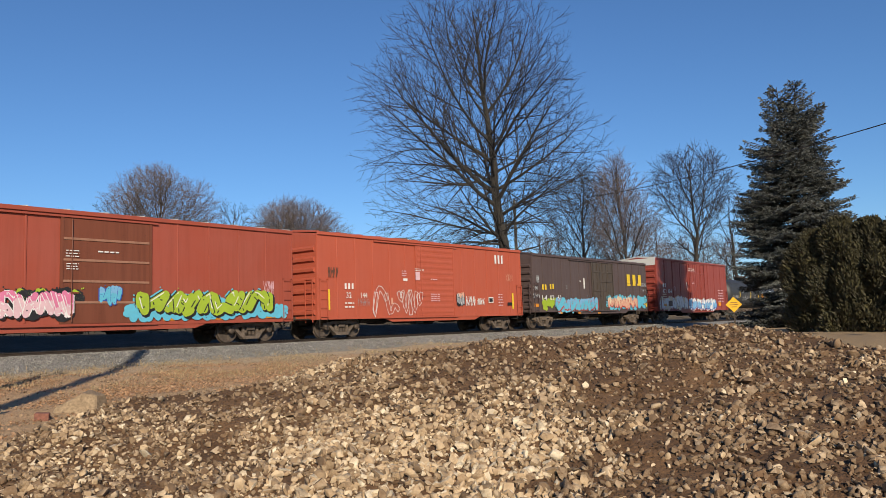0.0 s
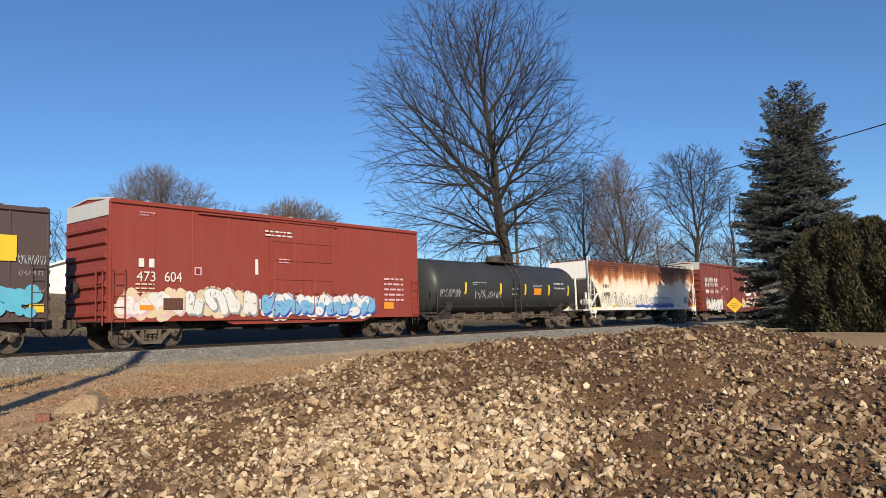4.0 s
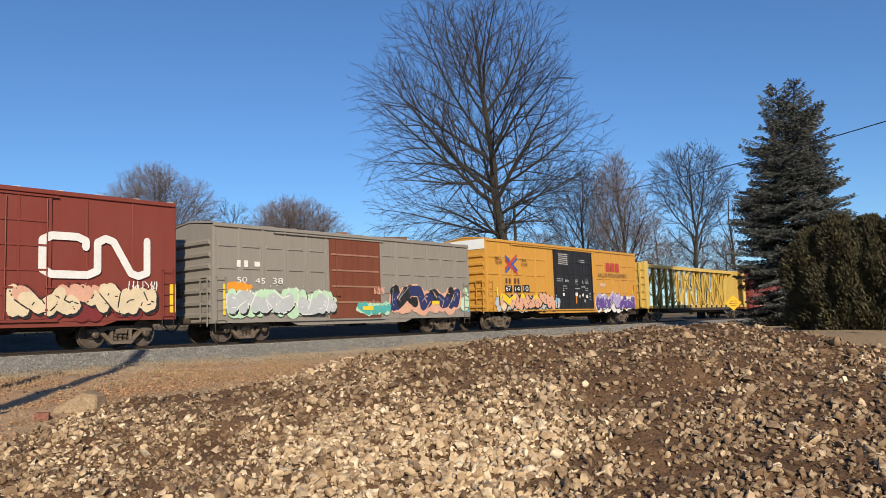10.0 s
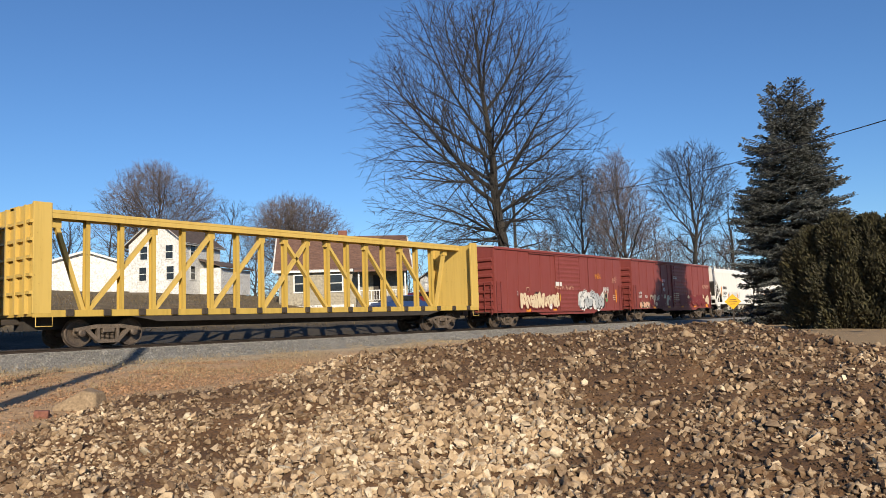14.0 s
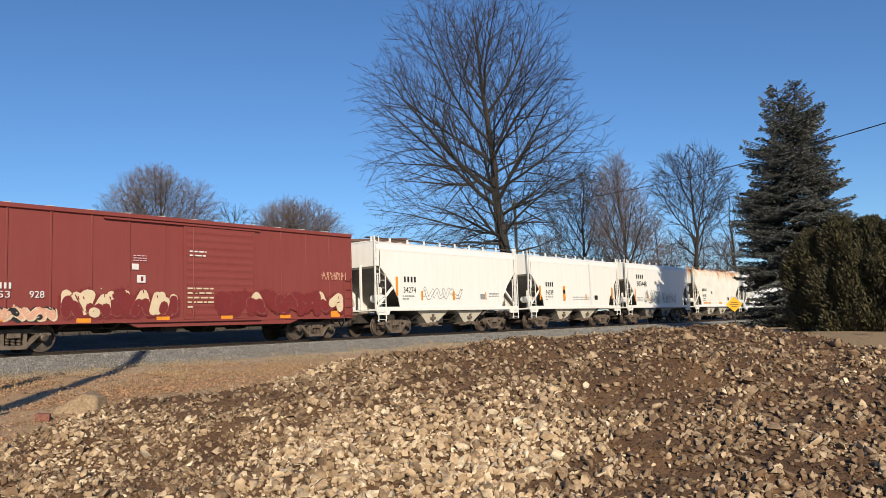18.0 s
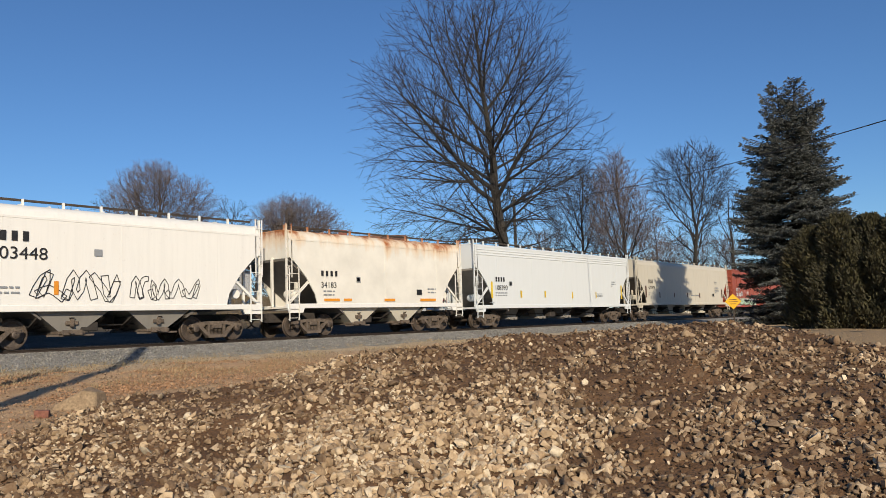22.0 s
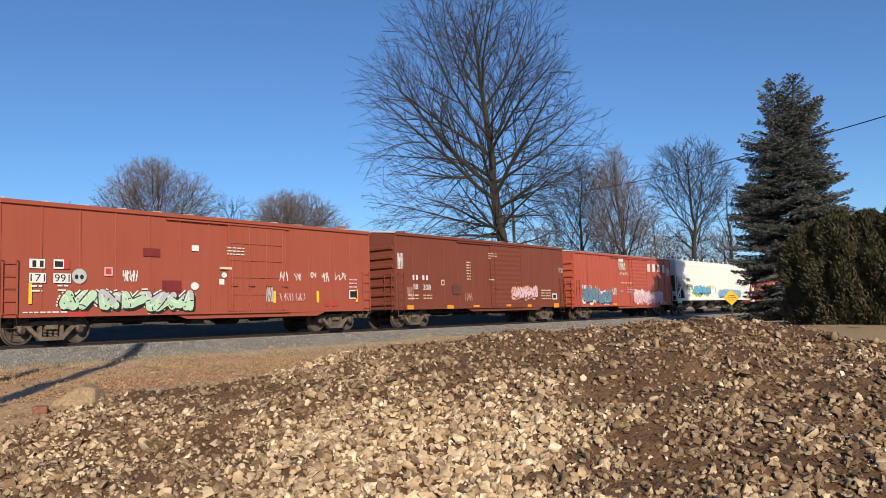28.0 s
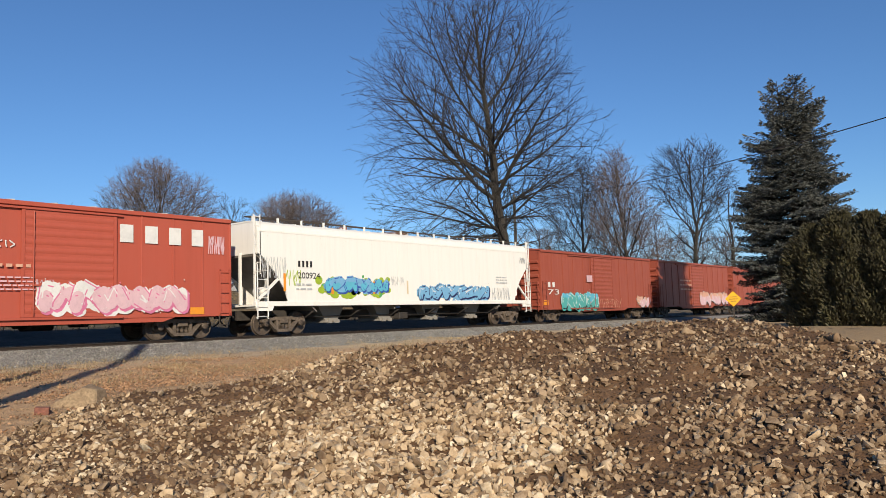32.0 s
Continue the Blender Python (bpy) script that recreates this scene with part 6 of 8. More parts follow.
def centerbeam(label, x0, x1, H, mat, worn):
    car, L = railcar("centerbeam_flatcar", label, "flatcar", x0, x1)
    h = L / 2
    deck = Geo().box(-h, h, -W + 0.05, W - 0.05, 1.02, 1.1)
    for y0, y1 in ((-W, -W + 0.07), (W - 0.07, W)):
        deck.box(-h, h, y0, y1, 0.98, 1.2, 0, 0.012)
    part("deck", deck, worn, car, "flat steel deck with worn side sills")
    pk = Geo().box(-0.12, 0.12, -0.035, 0.035, 1.0, 1.22, 0, 0.012).mesh("winch", STEEL)
    for x in np.arange(-h + 1.1, h - 0.8, 1.22):
        for y in (-W - 0.036, W + 0.036):
            part("winch", pk, None, car, "dark tie-down winch", (float(x), y, 0))
    part("center_sill", Geo().box(-h + 0.2, h - 0.2, -0.35, 0.35, 0.6, 1.02).prism([(-8.2, 0.98), (8.2, 0.98), (7.2, 0.78), (-7.2, 0.78)], "y", -W + 0.02, -W + 0.08), UNDER, car)
    top = Geo().box(-h, h, -0.32, 0.32, H - 0.18, H - 0.06, 0, 0.015).box(-h, h, -0.32, -0.26, H - 0.34, H - 0.18).box(-h, h, 0.26, 0.32, H - 0.34, H - 0.18)
    part("top_chord", top, mat, car, "yellow top beam")
    px = np.linspace(-h + 2.36, h - 2.11, 16)
    slim = Geo().box(-0.07, 0.07, -0.13, -0.09, 1.1, H - 0.2).box(-0.07, 0.07, 0.09, 0.13, 1.1, H - 0.2).box(-0.02, 0.02, -0.09, 0.09, 1.1, H - 0.2).mesh("post", worn)
    for x in px:
        part("post", slim, None, car, "chipped yellow upright", (float(x), 0, 0))
    legs = [((px[i], 1.15), (px[i + 2], H - 0.5)) for i in (0, 2, 4, 6)] + [((px[i + 2], 1.15), (px[i], H - 0.5)) for i in (7, 9, 11, 13)]
    legs += [((px[0] - 0.1, 1.15), (px[0] - 1.05, H - 0.5)), ((px[15] + 0.3, 1.15), (px[15] + 1.1, H - 0.5))]
    for (a, za), (b, zb) in legs:
        part("brace", Geo().beam((a, 0, za), (b, 0, zb), 0.13, 0.2).box(b - 0.15, b + 0.15, -0.11, 0.11, zb - 0.13, zb + 0.13), mat, car, "yellow diagonal brace")
    for s in (-1, 1):
        x = s * h
        bh = part("bulkhead", Geo().box(min(x, x - s * 0.06), max(x, x - s * 0.06), -W, W, 1.1, H - 0.1), mat, car, "ribbed yellow end bulkhead")
        for y in (-1.15, -0.45, 0.25, 1.0):
            part("stiffener", Geo().box(min(x, x + s * 0.12), max(x, x + s * 0.12), y, y + 0.14, 1.1, H - 0.12), mat, bh)
        for z in (1.7, 2.25, 2.8, 3.35, 3.9):
            part("rib", Geo().box(min(x, x + s * 0.1), max(x, x + s * 0.1), -W + 0.05, W - 0.05, z, z + 0.1), mat, bh)
        for y in (-W, W - 0.1):
            part("corner_post", Geo().box(min(x + s * 0.02, x - s * 0.55), max(x + s * 0.02, x - s * 0.55), y - 0.003, y + 0.103, 1.1, H - 0.04, 0, 0.012), mat, bh)
    st = Geo()
    for s in (-1, 1):
        x = s * (h - 0.32)
        st.tube([(x - 0.25, -W - 0.03, 1.0), (x - 0.25, -W - 0.03, 0.7), (x + 0.25, -W - 0.03, 0.7), (x + 0.25, -W - 0.03, 1.0)], 0.018, 5)
    part("stirrup", st, mat, car)
    trucks(car, h, 2.6)
    couplers(car, h)
    return car, (x0 + x1) / 2


# ---------------------------------------------------------------- the train, front to rear
P_RUST = paint("paint_faded_red", (0.35, 0.075, 0.045))
P_ORANGE = paint("paint_orange_red", (0.46, 0.1, 0.055), 0.12, 0.05, 0.1)
P_DARK = paint("paint_dark_brown", (0.098, 0.068, 0.065), 0.12, 0.1, 0.15)
P_OXIDE = paint("paint_oxide_red", (0.29, 0.055, 0.04), 0.12, 0.06, 0.12)
P_MAROON = paint("paint_maroon", (0.215, 0.047, 0.033), 0.1, 0.05, 0.12)
P_WINE = paint("paint_wine_red", (0.25, 0.056, 0.048), 0.1, 0.05, 0.12)
P_TAUPE = paint("paint_warm_grey", (0.27, 0.248, 0.22), 0.15, 0.08, 0.15)
P_BROWN = paint("paint_brown_door", (0.19, 0.06, 0.033), 0.06, 0.6, 0.35, rust_col=(0.09, 0.035, 0.02))
P_YELLOW = paint("paint_golden_yellow", (0.59, 0.305, 0.055), 0.1, 0.06, 0.12)
P_LEMON = paint("paint_yellow", (0.66, 0.46, 0.12), 0.15, 0.45, 0.25, rust_col=(0.15, 0.07, 0.03))
P_WORN = paint("paint_chipped_yellow", (0.6, 0.41, 0.09), 0.15, 0.9, 0.35, rust_col=(0.13, 0.06, 0.03))
P_BLACK = paint("paint_black", (0.02, 0.02, 0.023), 0.06, 0.02, 0.1, 0.45)
P_TANK = paint("paint_tank_black", (0.04, 0.043, 0.047), 0.1, 0.02, 0.1, 0.45)
P_WHITE = paint("paint_off_white", (0.9, 0.89, 0.845), 0.08, 0.07, 0.1)
P_CLEAN = paint("paint_clean_white", (0.78, 0.815, 0.82), 0.06, 0.01, 0.04)
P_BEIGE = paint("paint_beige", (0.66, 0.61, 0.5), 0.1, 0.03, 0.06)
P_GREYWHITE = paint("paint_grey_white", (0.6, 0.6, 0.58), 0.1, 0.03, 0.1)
P_BRICK = paint("paint_brick_red", (0.36, 0.086, 0.052), 0.12, 0.06, 0.12)
P_COCOA = paint("paint_cocoa", (0.2, 0.055, 0.034), 0.1, 0.05, 0.12)
P_FIRE = paint("paint_bright_red", (0.47, 0.1, 0.063), 0.1, 0.04, 0.1)
P_RUSTY = rusted("rust_streaked_white", (0.92, 0.87, 0.75), (0.2, 0.062, 0.032), 3.05, 0.28, 2.3)
P_SPOTTED = rusted("rust_spotted_white", (0.9, 0.87, 0.78), (0.36, 0.17, 0.06), 4.15, 0.4, 2.6)
P_DOOR = paint("paint_rust_stained_door", (0.085, 0.066, 0.052), 0.1, 0.5, 0.3, rust_col=(0.2, 0.1, 0.04))
# dark base holds the end slopes' shade, under the usual dirt streaks
P_SLOPE_SHADE = paint("paint_slope_shade", (0.16, 0.145, 0.125), 0.1, 0.1, 0.3)
# dull grey; on c6 and c17 it puts shade into bays and slopes
P_DULL_SHADE = paint("paint_dull_shade_grey", (0.3, 0.28, 0.25), 0.12, 0.06, 0.2)

c1, m1 = boxcar("faded red boxcar with a brown door and bright graffiti", -170.1, -154.6, 4.46, 0.75, P_RUST, (-163.9, -160.8), door_mat=P_BROWN, seams=12, door_style="bands", roof_mat=P_GREYWHITE)
c2, m2 = boxcar("orange-red boxcar with a ribbed door and white outline tags", -153.25, -137.75, 4.55, 0.79, P_ORANGE, (-147.0, -144.0), seams=14)
c3, m3 = boxcar("dark brown boxcar with colourful graffiti along its base", -136.5, -120.8, 4.47, 0.95, P_DARK, (-129.3, -126.2), seams=14, door_mat=P_DOOR, door_style="panels")
c4, m4 = boxcar("tall oxide-red boxcar with a white roof end and pale graffiti", -118.85, -103.4, 5.03, 0.88, P_OXIDE, (-112.3, -108.9), cap=P_GREYWHITE, door_style="panels", seams=10, roof_mat=P_GREYWHITE)
c5, m5 = tank_car("black tank car with yellow reflective stripes and chalk tags", -102.2, -87.5, P_TANK)
c6, m6 = hopper("long rust-streaked white covered hopper with graffiti", -86.3, -68.1, 4.43, 1.1, P_RUSTY, 4, P_DULL_SHADE, sill_mat=P_WHITE, ridges=True, end_mat=P_WHITE)
c7, m7 = boxcar("tall maroon boxcar with large white initials", -66.4, -50.7, 5.03, 0.9, P_MAROON, (-58.9, -55.0), cap=P_GREYWHITE, door_style="panels", seams=10, roof_mat=P_GREYWHITE)
c8, m8 = boxcar("warm grey boxcar with a brown door and graffiti", -49.15, -33.55, 4.5, 0.72, P_TAUPE, (-43.4, -40.3), door_mat=P_BROWN, seams=14, door_style="bands", posts=True, bands=(1.9, 2.75, 3.6))
c9, m9 = boxcar("tall golden-yellow boxcar with black double doors", -31.95, -13.3, 5.0, 0.97, P_YELLOW, (-24.9, -20.0), door_mat=P_BLACK, door_style="panels", cap=P_CLEAN, seams=15, posts=True, bands=(2.05, 3.0, 3.95))
c10, m10 = centerbeam("empty yellow centerbeam flatcar with open truss uprights", -11.6, 11.2, 4.6, P_LEMON, P_WORN)
c11, m11 = boxcar("wine-red boxcar with white and silver graffiti", 12.75, 28.25, 4.51, 0.8, P_WINE, (19.2, 22.3), seams=13, roof_mat=P_GREYWHITE)
c12, m12 = boxcar("wine-red boxcar with cream graffiti along its base", 29.98, 45.5, 4.55, 0.85, P_WINE, (37.2, 40.3), seams=12, roof_mat=P_GREYWHITE)
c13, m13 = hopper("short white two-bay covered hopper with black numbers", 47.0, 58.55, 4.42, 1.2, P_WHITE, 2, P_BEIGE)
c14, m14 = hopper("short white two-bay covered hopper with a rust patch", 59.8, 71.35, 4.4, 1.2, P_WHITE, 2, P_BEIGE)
c15, m15 = hopper("short off-white two-bay covered hopper with outline tags", 72.55, 84.05, 4.45, 1.2, P_WHITE, 2, P_DULL_SHADE)
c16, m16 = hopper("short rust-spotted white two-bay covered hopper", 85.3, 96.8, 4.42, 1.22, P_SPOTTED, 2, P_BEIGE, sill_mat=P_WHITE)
c17, m17 = hopper("long clean white covered hopper with yellow dashes", 98.0, 116.5, 4.57, 1.1, P_CLEAN, 4, P_DULL_SHADE, ridges=True)
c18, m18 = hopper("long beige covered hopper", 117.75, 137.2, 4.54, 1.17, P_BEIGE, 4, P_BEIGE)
c19, m19 = boxcar("brick-red boxcar with white patches and grey graffiti", 138.6, 154.2, 4.44, 0.84, P_BRICK, (146.6, 149.3), door_style="panels", seams=13, roof_mat=P_GREYWHITE)
c20, m20 = boxcar("dark cocoa-brown boxcar with white numbers", 155.95, 171.5, 4.55, 0.85, P_COCOA, (163.6, 166.7), seams=13, roof_mat=P_GREYWHITE)
c21, m21 = boxcar("bright red boxcar with blue and pink graffiti", 172.95, 188.4, 4.44, 0.8, P_FIRE, (180.9, 183.9), seams=13, roof_mat=P_GREYWHITE)
c22, m22 = hopper("long white covered hopper with blue and green graffiti", 189.5, 209.1, 4.55, 1.2, P_WHITE, 4, P_DULL_SHADE)
c23, m23 = boxcar("brick-red boxcar with turquoise graffiti", 210.4, 226.0, 4.4, 0.75, P_BRICK, (216.6, 219.7), seams=12)
c24, m24 = boxcar("brick-red boxcar with pale graffiti", 227.5, 243.1, 4.4, 0.75, P_BRICK, (233.8, 236.9), seams=12)
c25, m25 = boxcar("brick-red boxcar at the rear of the view", 244.6, 260.2, 4.4, 0.75, P_BRICK, (250.9, 254.0), seams=12)


# ---------------------------------------------------------------- paint on the cars

class Flat:
    """Thin painted shapes on the side of a car that faces the yard, each a hair further out than the last. Places along the train are those at 16 s."""

    def __init__(self, car, x0, x1):
        self.car, self.mid, self.polys = car, MID[car.name], []
        base = PROUD.get(car.name, 0.034)
        if car.name in DOORS:
            d0, d1 = DOORS[car.name]
            if x1 > d0 and x0 < d1:
                base = max(base, 0.074)
        if car.name.startswith("covered"):
            base = 0.044
        self.base, self.round = base, car.name.startswith("tank")

    def poly(self, pts, col):
        if len(pts) > 2:
            self.polys.append((pts, col))

    def disc(self, x, z, r, col, n=10, squash=1.0):
        self.poly([(x + r * math.cos(k * 6.2832 / n), z + r * squash * math.sin(k * 6.2832 / n)) for k in range(n)], col)

    def stroke(self, pts, w, col, joint=True):
        for (ax, az), (bx, bz) in zip(pts, pts[1:]):
            ln = math.hypot(bx - ax, bz - az) or 1e-6
            nx, nz = -(bz - az) / ln * w / 2, (bx - ax) / ln * w / 2
            self.poly([(ax + nx, az + nz), (ax - nx, az - nz), (bx - nx, bz - nz), (bx + nx, bz + nz)], col)
        if joint:
            for x, z in pts:
                self.disc(x, z, w / 2, col, 8)

    def rect(self, x0, x1, z0, z1, col):
        n = 6 if self.round else 1
        for k in range(n):
            a, b = z0 + (z1 - z0) * k / n, z0 + (z1 - z0) * (k + 1) / n
            self.poly([(x0, a), (x1, a), (x1, b), (x0, b)], col)

    def done(self, name, label=""):
        cols = list(dict.fromkeys(c for _, c in self.polys))
        g = Geo()
        for k, (pts, col) in enumerate(self.polys):
            out = []
            for x, z in pts:
                y = -math.sqrt(max(0.01, 1.44 ** 2 - (z - 2.44) ** 2)) - 0.009 if self.round else -W - self.base
                out.append((x - self.mid, y - k * 0.00004, z))
            g.add(out, [tuple(range(len(out)))], cols.index(col))
        return part(name, g.mesh(name, [spray(c) for c in cols], 0), None, self.car, label)


TEXT = {}


def letters(s):
    """Triangles of a text of height 1 and its width, from the built-in font."""
    if s not in TEXT:
        cu = bpy.data.curves.new("text", "FONT")
        cu.body = s
        ob = bpy.data.objects.new("text", cu)
        me = bpy.data.meshes.new_from_object(ob)
        v = np.array([p.co[:2] for p in me.vertices])
        lo, hi = v.min(0), v.max(0)
        TEXT[s] = ((v - lo) / (hi - lo), [tuple(p.vertices) for p in me.polygons])
        bpy.data.objects.remove(ob)
        bpy.data.curves.remove(cu)
        bpy.data.meshes.remove(me)
    return TEXT[s]


def words(car, x0, x1, z0, z1, s, col):
    f = Flat(car, x0, x1)
    v, fc = letters(s)
    for t in fc:
        f.poly([(x0 + v[i][0] * (x1 - x0), z0 + v[i][1] * (z1 - z0)) for i in t], col)
    flat = f.done("lettering", "stencilled " + ("numbers" if s[0].isdigit() else "words"))
    # all triangles of one word lie in one plane
    for p in flat.data.vertices:
        if not f.round:
            p.co.y = -W - f.base - 0.016
    return flat


def initials(car, x0, x1, z0, z1, n, col):
    """Company letters, as one plain bar for each."""
    f = Flat(car, x0, x1)
    w = (x1 - x0) / (n + (n - 1) * 0.9)
    for k in range(n):
        x = x0 + k * w * 1.9
        f = Flat(car, x0, x1)
        f.rect(x, x + w, z0, z1, col)
        ob = f.done("mark_bar", "owner's mark as a plain bar")
        for p in ob.data.vertices:
            p.co.y -= 0.016
    return ob


def fine_print(car, x0, x1, z0, z1, n, col):
    """Lines of unreadable small writing."""
    f = Flat(car, x0, x1)
    rg = np.random.default_rng(int(abs(x0 * 100) + z0 * 1000))
    h = (z1 - z0) / (n * 1.7 - 0.7)
    for k in range(n):
        z = z1 - h - k * h * 1.7
        x = x0
        while x < x1 - 0.01:
            w = rg.uniform(1.0, 3.2) * h
            f.rect(x, min(x + w, x1), z + h * 0.2, z + h * 0.8, col)
            x += w + h * 0.6
            if k == n - 1 and rg.random() < 0.1:
                break
    ob = f.done("fine_print", "small unreadable lettering")
    for p in ob.data.vertices:
        p.co.y -= 0.016
    return ob


def patch(car, x0, x1, z0, z1, col, label=""):
    f = Flat(car, x0, x1)
    f.rect(x0, x1, z0, z1, col)
    ob = f.done("reflector" if col in ("yellow", "orange") else "patch", label or ("yellow reflective strip" if col in ("yellow", "orange") else "painted patch"))
    for p in ob.data.vertices:
        p.co.y -= 0.014 + (0.001 if col in ("black", "maroon", "red", "brown") else 0.0)
    return ob


def blob(car, x0, x1, z0, z1, col):
    f = Flat(car, x0, x1)
    f.disc((x0 + x1) / 2, (z0 + z1) / 2, (x1 - x0) / 2, col, 14, (z1 - z0) / (x1 - x0))
    ob = f.done("patch", "round painted spot")
    for p in ob.data.vertices:
        p.co.y -= 0.015 + (0.001 if col == "black" else 0.0)
    return ob


def bent_run(rg, across):
    """A bent band that stands for no letter: a zigzag of points round the middle of a unit square, wider than high as across says."""
    m = int(rg.integers(4, 7))
    u = np.cumsum(rg.choice([1, 1, 1, -0.6], m) * rg.uniform(0.12, 0.4, m))
    u = (u - u.mean()) / max(0.3, u.max() - u.min()) * across
    v, up = [], rg.random() < 0.5
    for _ in range(m):
        v.append(rg.uniform(0.8, 1.0) if up else rg.uniform(0.0, 0.2))
        up = not up if rg.random() < 0.85 else up
    v[int(rg.integers(m))] = rg.uniform(0.35, 0.65)
    return list(zip(u, v))


def curve(pts, m=3):
    """A smooth line through points."""
    p = [np.array(q, float) for q in (pts[0],) + tuple(pts) + (pts[-1],)]
    out = []
    for a, b, c, d in zip(p, p[1:], p[2:], p[3:]):
        for k in range(m):
            t = k / m
            out.append(0.5 * (2 * b + (c - a) * t + (2 * a - 5 * b + 4 * c - d) * t * t + (3 * b - a - 3 * c + d) * t ** 3))
    return out + [p[-1]]


def graffiti(car, x0, x1, z0, z1, fills, edge, cloud="", n=5, seed=1, stroke=0.2, shine="white"):
    """A sprayed piece: a cloud behind, then fat bent bands side by side with a drop shadow, an edge line, a second tone below and highlights. It spells nothing."""
    rg = np.random.default_rng(seed)
    f = Flat(car, x0, x1)
    w, h = x1 - x0, z1 - z0
    if cloud:
        puffs = max(6, int(w / h * 10))
        for k in range(puffs):
            r = h * rg.uniform(0.12, 0.26)
            f.disc(x0 + r + max(0.0, w - 2 * r) * (k + rg.random() * 0.8) / puffs, z0 + r * 0.8 + max(0.0, h - 2 * r) * rg.random() * (0.95 if n == 1 else 0.7), r, cloud, 14, rg.uniform(0.75, 1.0))
    if n == 1:
        for k in range(int(w * 3)):
            f.disc(rg.uniform(x0 + 0.1, x1 - 0.1), rg.uniform(z0 + 0.08, z1 - 0.08), rg.uniform(0.03, 0.1), fills[k % len(fills)], 8)
        return f.done("graffiti", "sprayed background colour")
    cell = w / n
    fat = min(cell * 0.38, h * 0.3)
    line = max(0.018, min(0.05, fat * 0.18))
    drop = "black" if edge in ("white", "cream", "peach") and "black" not in fills[:1] else edge
    m, lean, bands = int(n * 1.6), rg.uniform(-0.25, 0.25), []
    pad = fat * 0.5 + line * 2
    for k in range(m):
        cx, low, high = x0 + w * (k + 0.5) / m, rg.uniform(0.0, 0.22), rg.uniform(0.8, 1.0)
        run = []
        for u, v in bent_run(rg, rg.uniform(0.5, 0.95)):
            v = low + (high - low) * v
            run.append((min(max(cx + (u + lean * (v - 0.5)) * cell, x0 + pad), x1 - pad), z0 + pad + (h - 2 * pad) * v))
        # some bands bend softly, others break at sharp corners
        bands.append([(float(x), float(z)) for x, z in (curve(run) if rg.random() < 0.4 else [q for a, b in zip(run, run[1:]) for q in (a, ((a[0] + b[0]) / 2, (a[1] + b[1]) / 2))] + run[-1:])])
    for run in bands:
        f.stroke(run, fat + line * 3.6, cloud or (shine if edge == "black" and shine else drop), False)
    for run in bands:
        f.stroke([(x + line * 1.3, z - line * 1.3) for x, z in run], fat + line * 0.9, drop)
    for k in rg.permutation(m):
        run = bands[k]
        f.stroke(run, fat + line * 1.7, edge, False)
        f.stroke(run, fat, fills[int(rg.random() < 0.3) % len(fills)])
        for q, cut in enumerate((rg.uniform(0.48, 0.66), rg.uniform(0.2, 0.34))):
            zc, tone = z0 + h * cut, fills[(q + 1) % len(fills)]
            low = []
            for p in run + [(0.0, 1e9)]:
                if p[1] < zc:
                    low.append(p)
                else:
                    if len(low) > 1:
                        f.stroke(low, fat * 0.98, tone)
                    low = []
        for _ in range(3):
            # short cuts across the band in the edge colour
            i = int(rg.integers(1, len(run) - 1))
            dx, dz = run[i + 1][0] - run[i - 1][0] if i + 1 < len(run) else 0.1, run[i + 1][1] - run[i - 1][1] if i + 1 < len(run) else 0.1
            ln = math.hypot(dx, dz) or 1.0
            o = fat * rg.uniform(0.1, 0.5) * rg.choice([-1, 1])
            f.stroke([(run[i][0] - dz / ln * o, run[i][1] + dx / ln * o), (run[i][0], run[i][1] + fat * 0.1)], line * 0.8, edge, False)
        if shine:
            for _ in range(2):
                i = int(rg.integers(1, len(run) - 3))
                f.stroke([(x - fat * 0.24, z + fat * 0.24) for x, z in run[i:i + 3]], line * 0.7, shine)
    for k in range(int(w * 4)):
        x, z = rg.uniform(x0 + 0.05, x1 - 0.05), z0 + 0.04 + (h - 0.08) * rg.random() ** 0.7
        f.disc(x, z, rg.uniform(0.01, 0.03), rg.choice([edge, fills[0], cloud or edge]), 6)
    return f.done("graffiti", "sprayed graffiti piece in " + " and ".join(dict.fromkeys(fills)))


def outline_tag(car, x0, x1, z0, z1, col, n, seed):
    """Fat bent forms drawn as thin outlines only."""
    rg = np.random.default_rng(seed)
    f = Flat(car, x0, x1)
    cell, h = (x1 - x0) / n, z1 - z0
    for k in range(n):
        cx = x0 + cell * (k + 0.5)
        run = [np.array(q) for q in curve([(min(max(cx + u * cell, x0 + 0.06), x1 - 0.06), z0 + h * (0.1 + 0.8 * v)) for u, v in bent_run(rg, 1.0)])]
        half = min(cell * 0.13, h * 0.12)
        left, right = [], []
        for i, p in enumerate(run):
            d = run[min(i + 1, len(run) - 1)] - run[max(i - 1, 0)]
            nrm = np.array((-d[1], d[0])) / (np.hypot(*d) or 1e-6) * half
            left.append((float(p[0] + nrm[0]), float(p[1] + nrm[1])))
            right.append((float(p[0] - nrm[0]), float(p[1] - nrm[1])))
        f.stroke(left + right[::-1] + left[:1], 0.024, col, False)
    ob = f.done("graffiti", "thin outline tag")
    for p in ob.data.vertices:
        p.co.y -= 0.006
    return ob


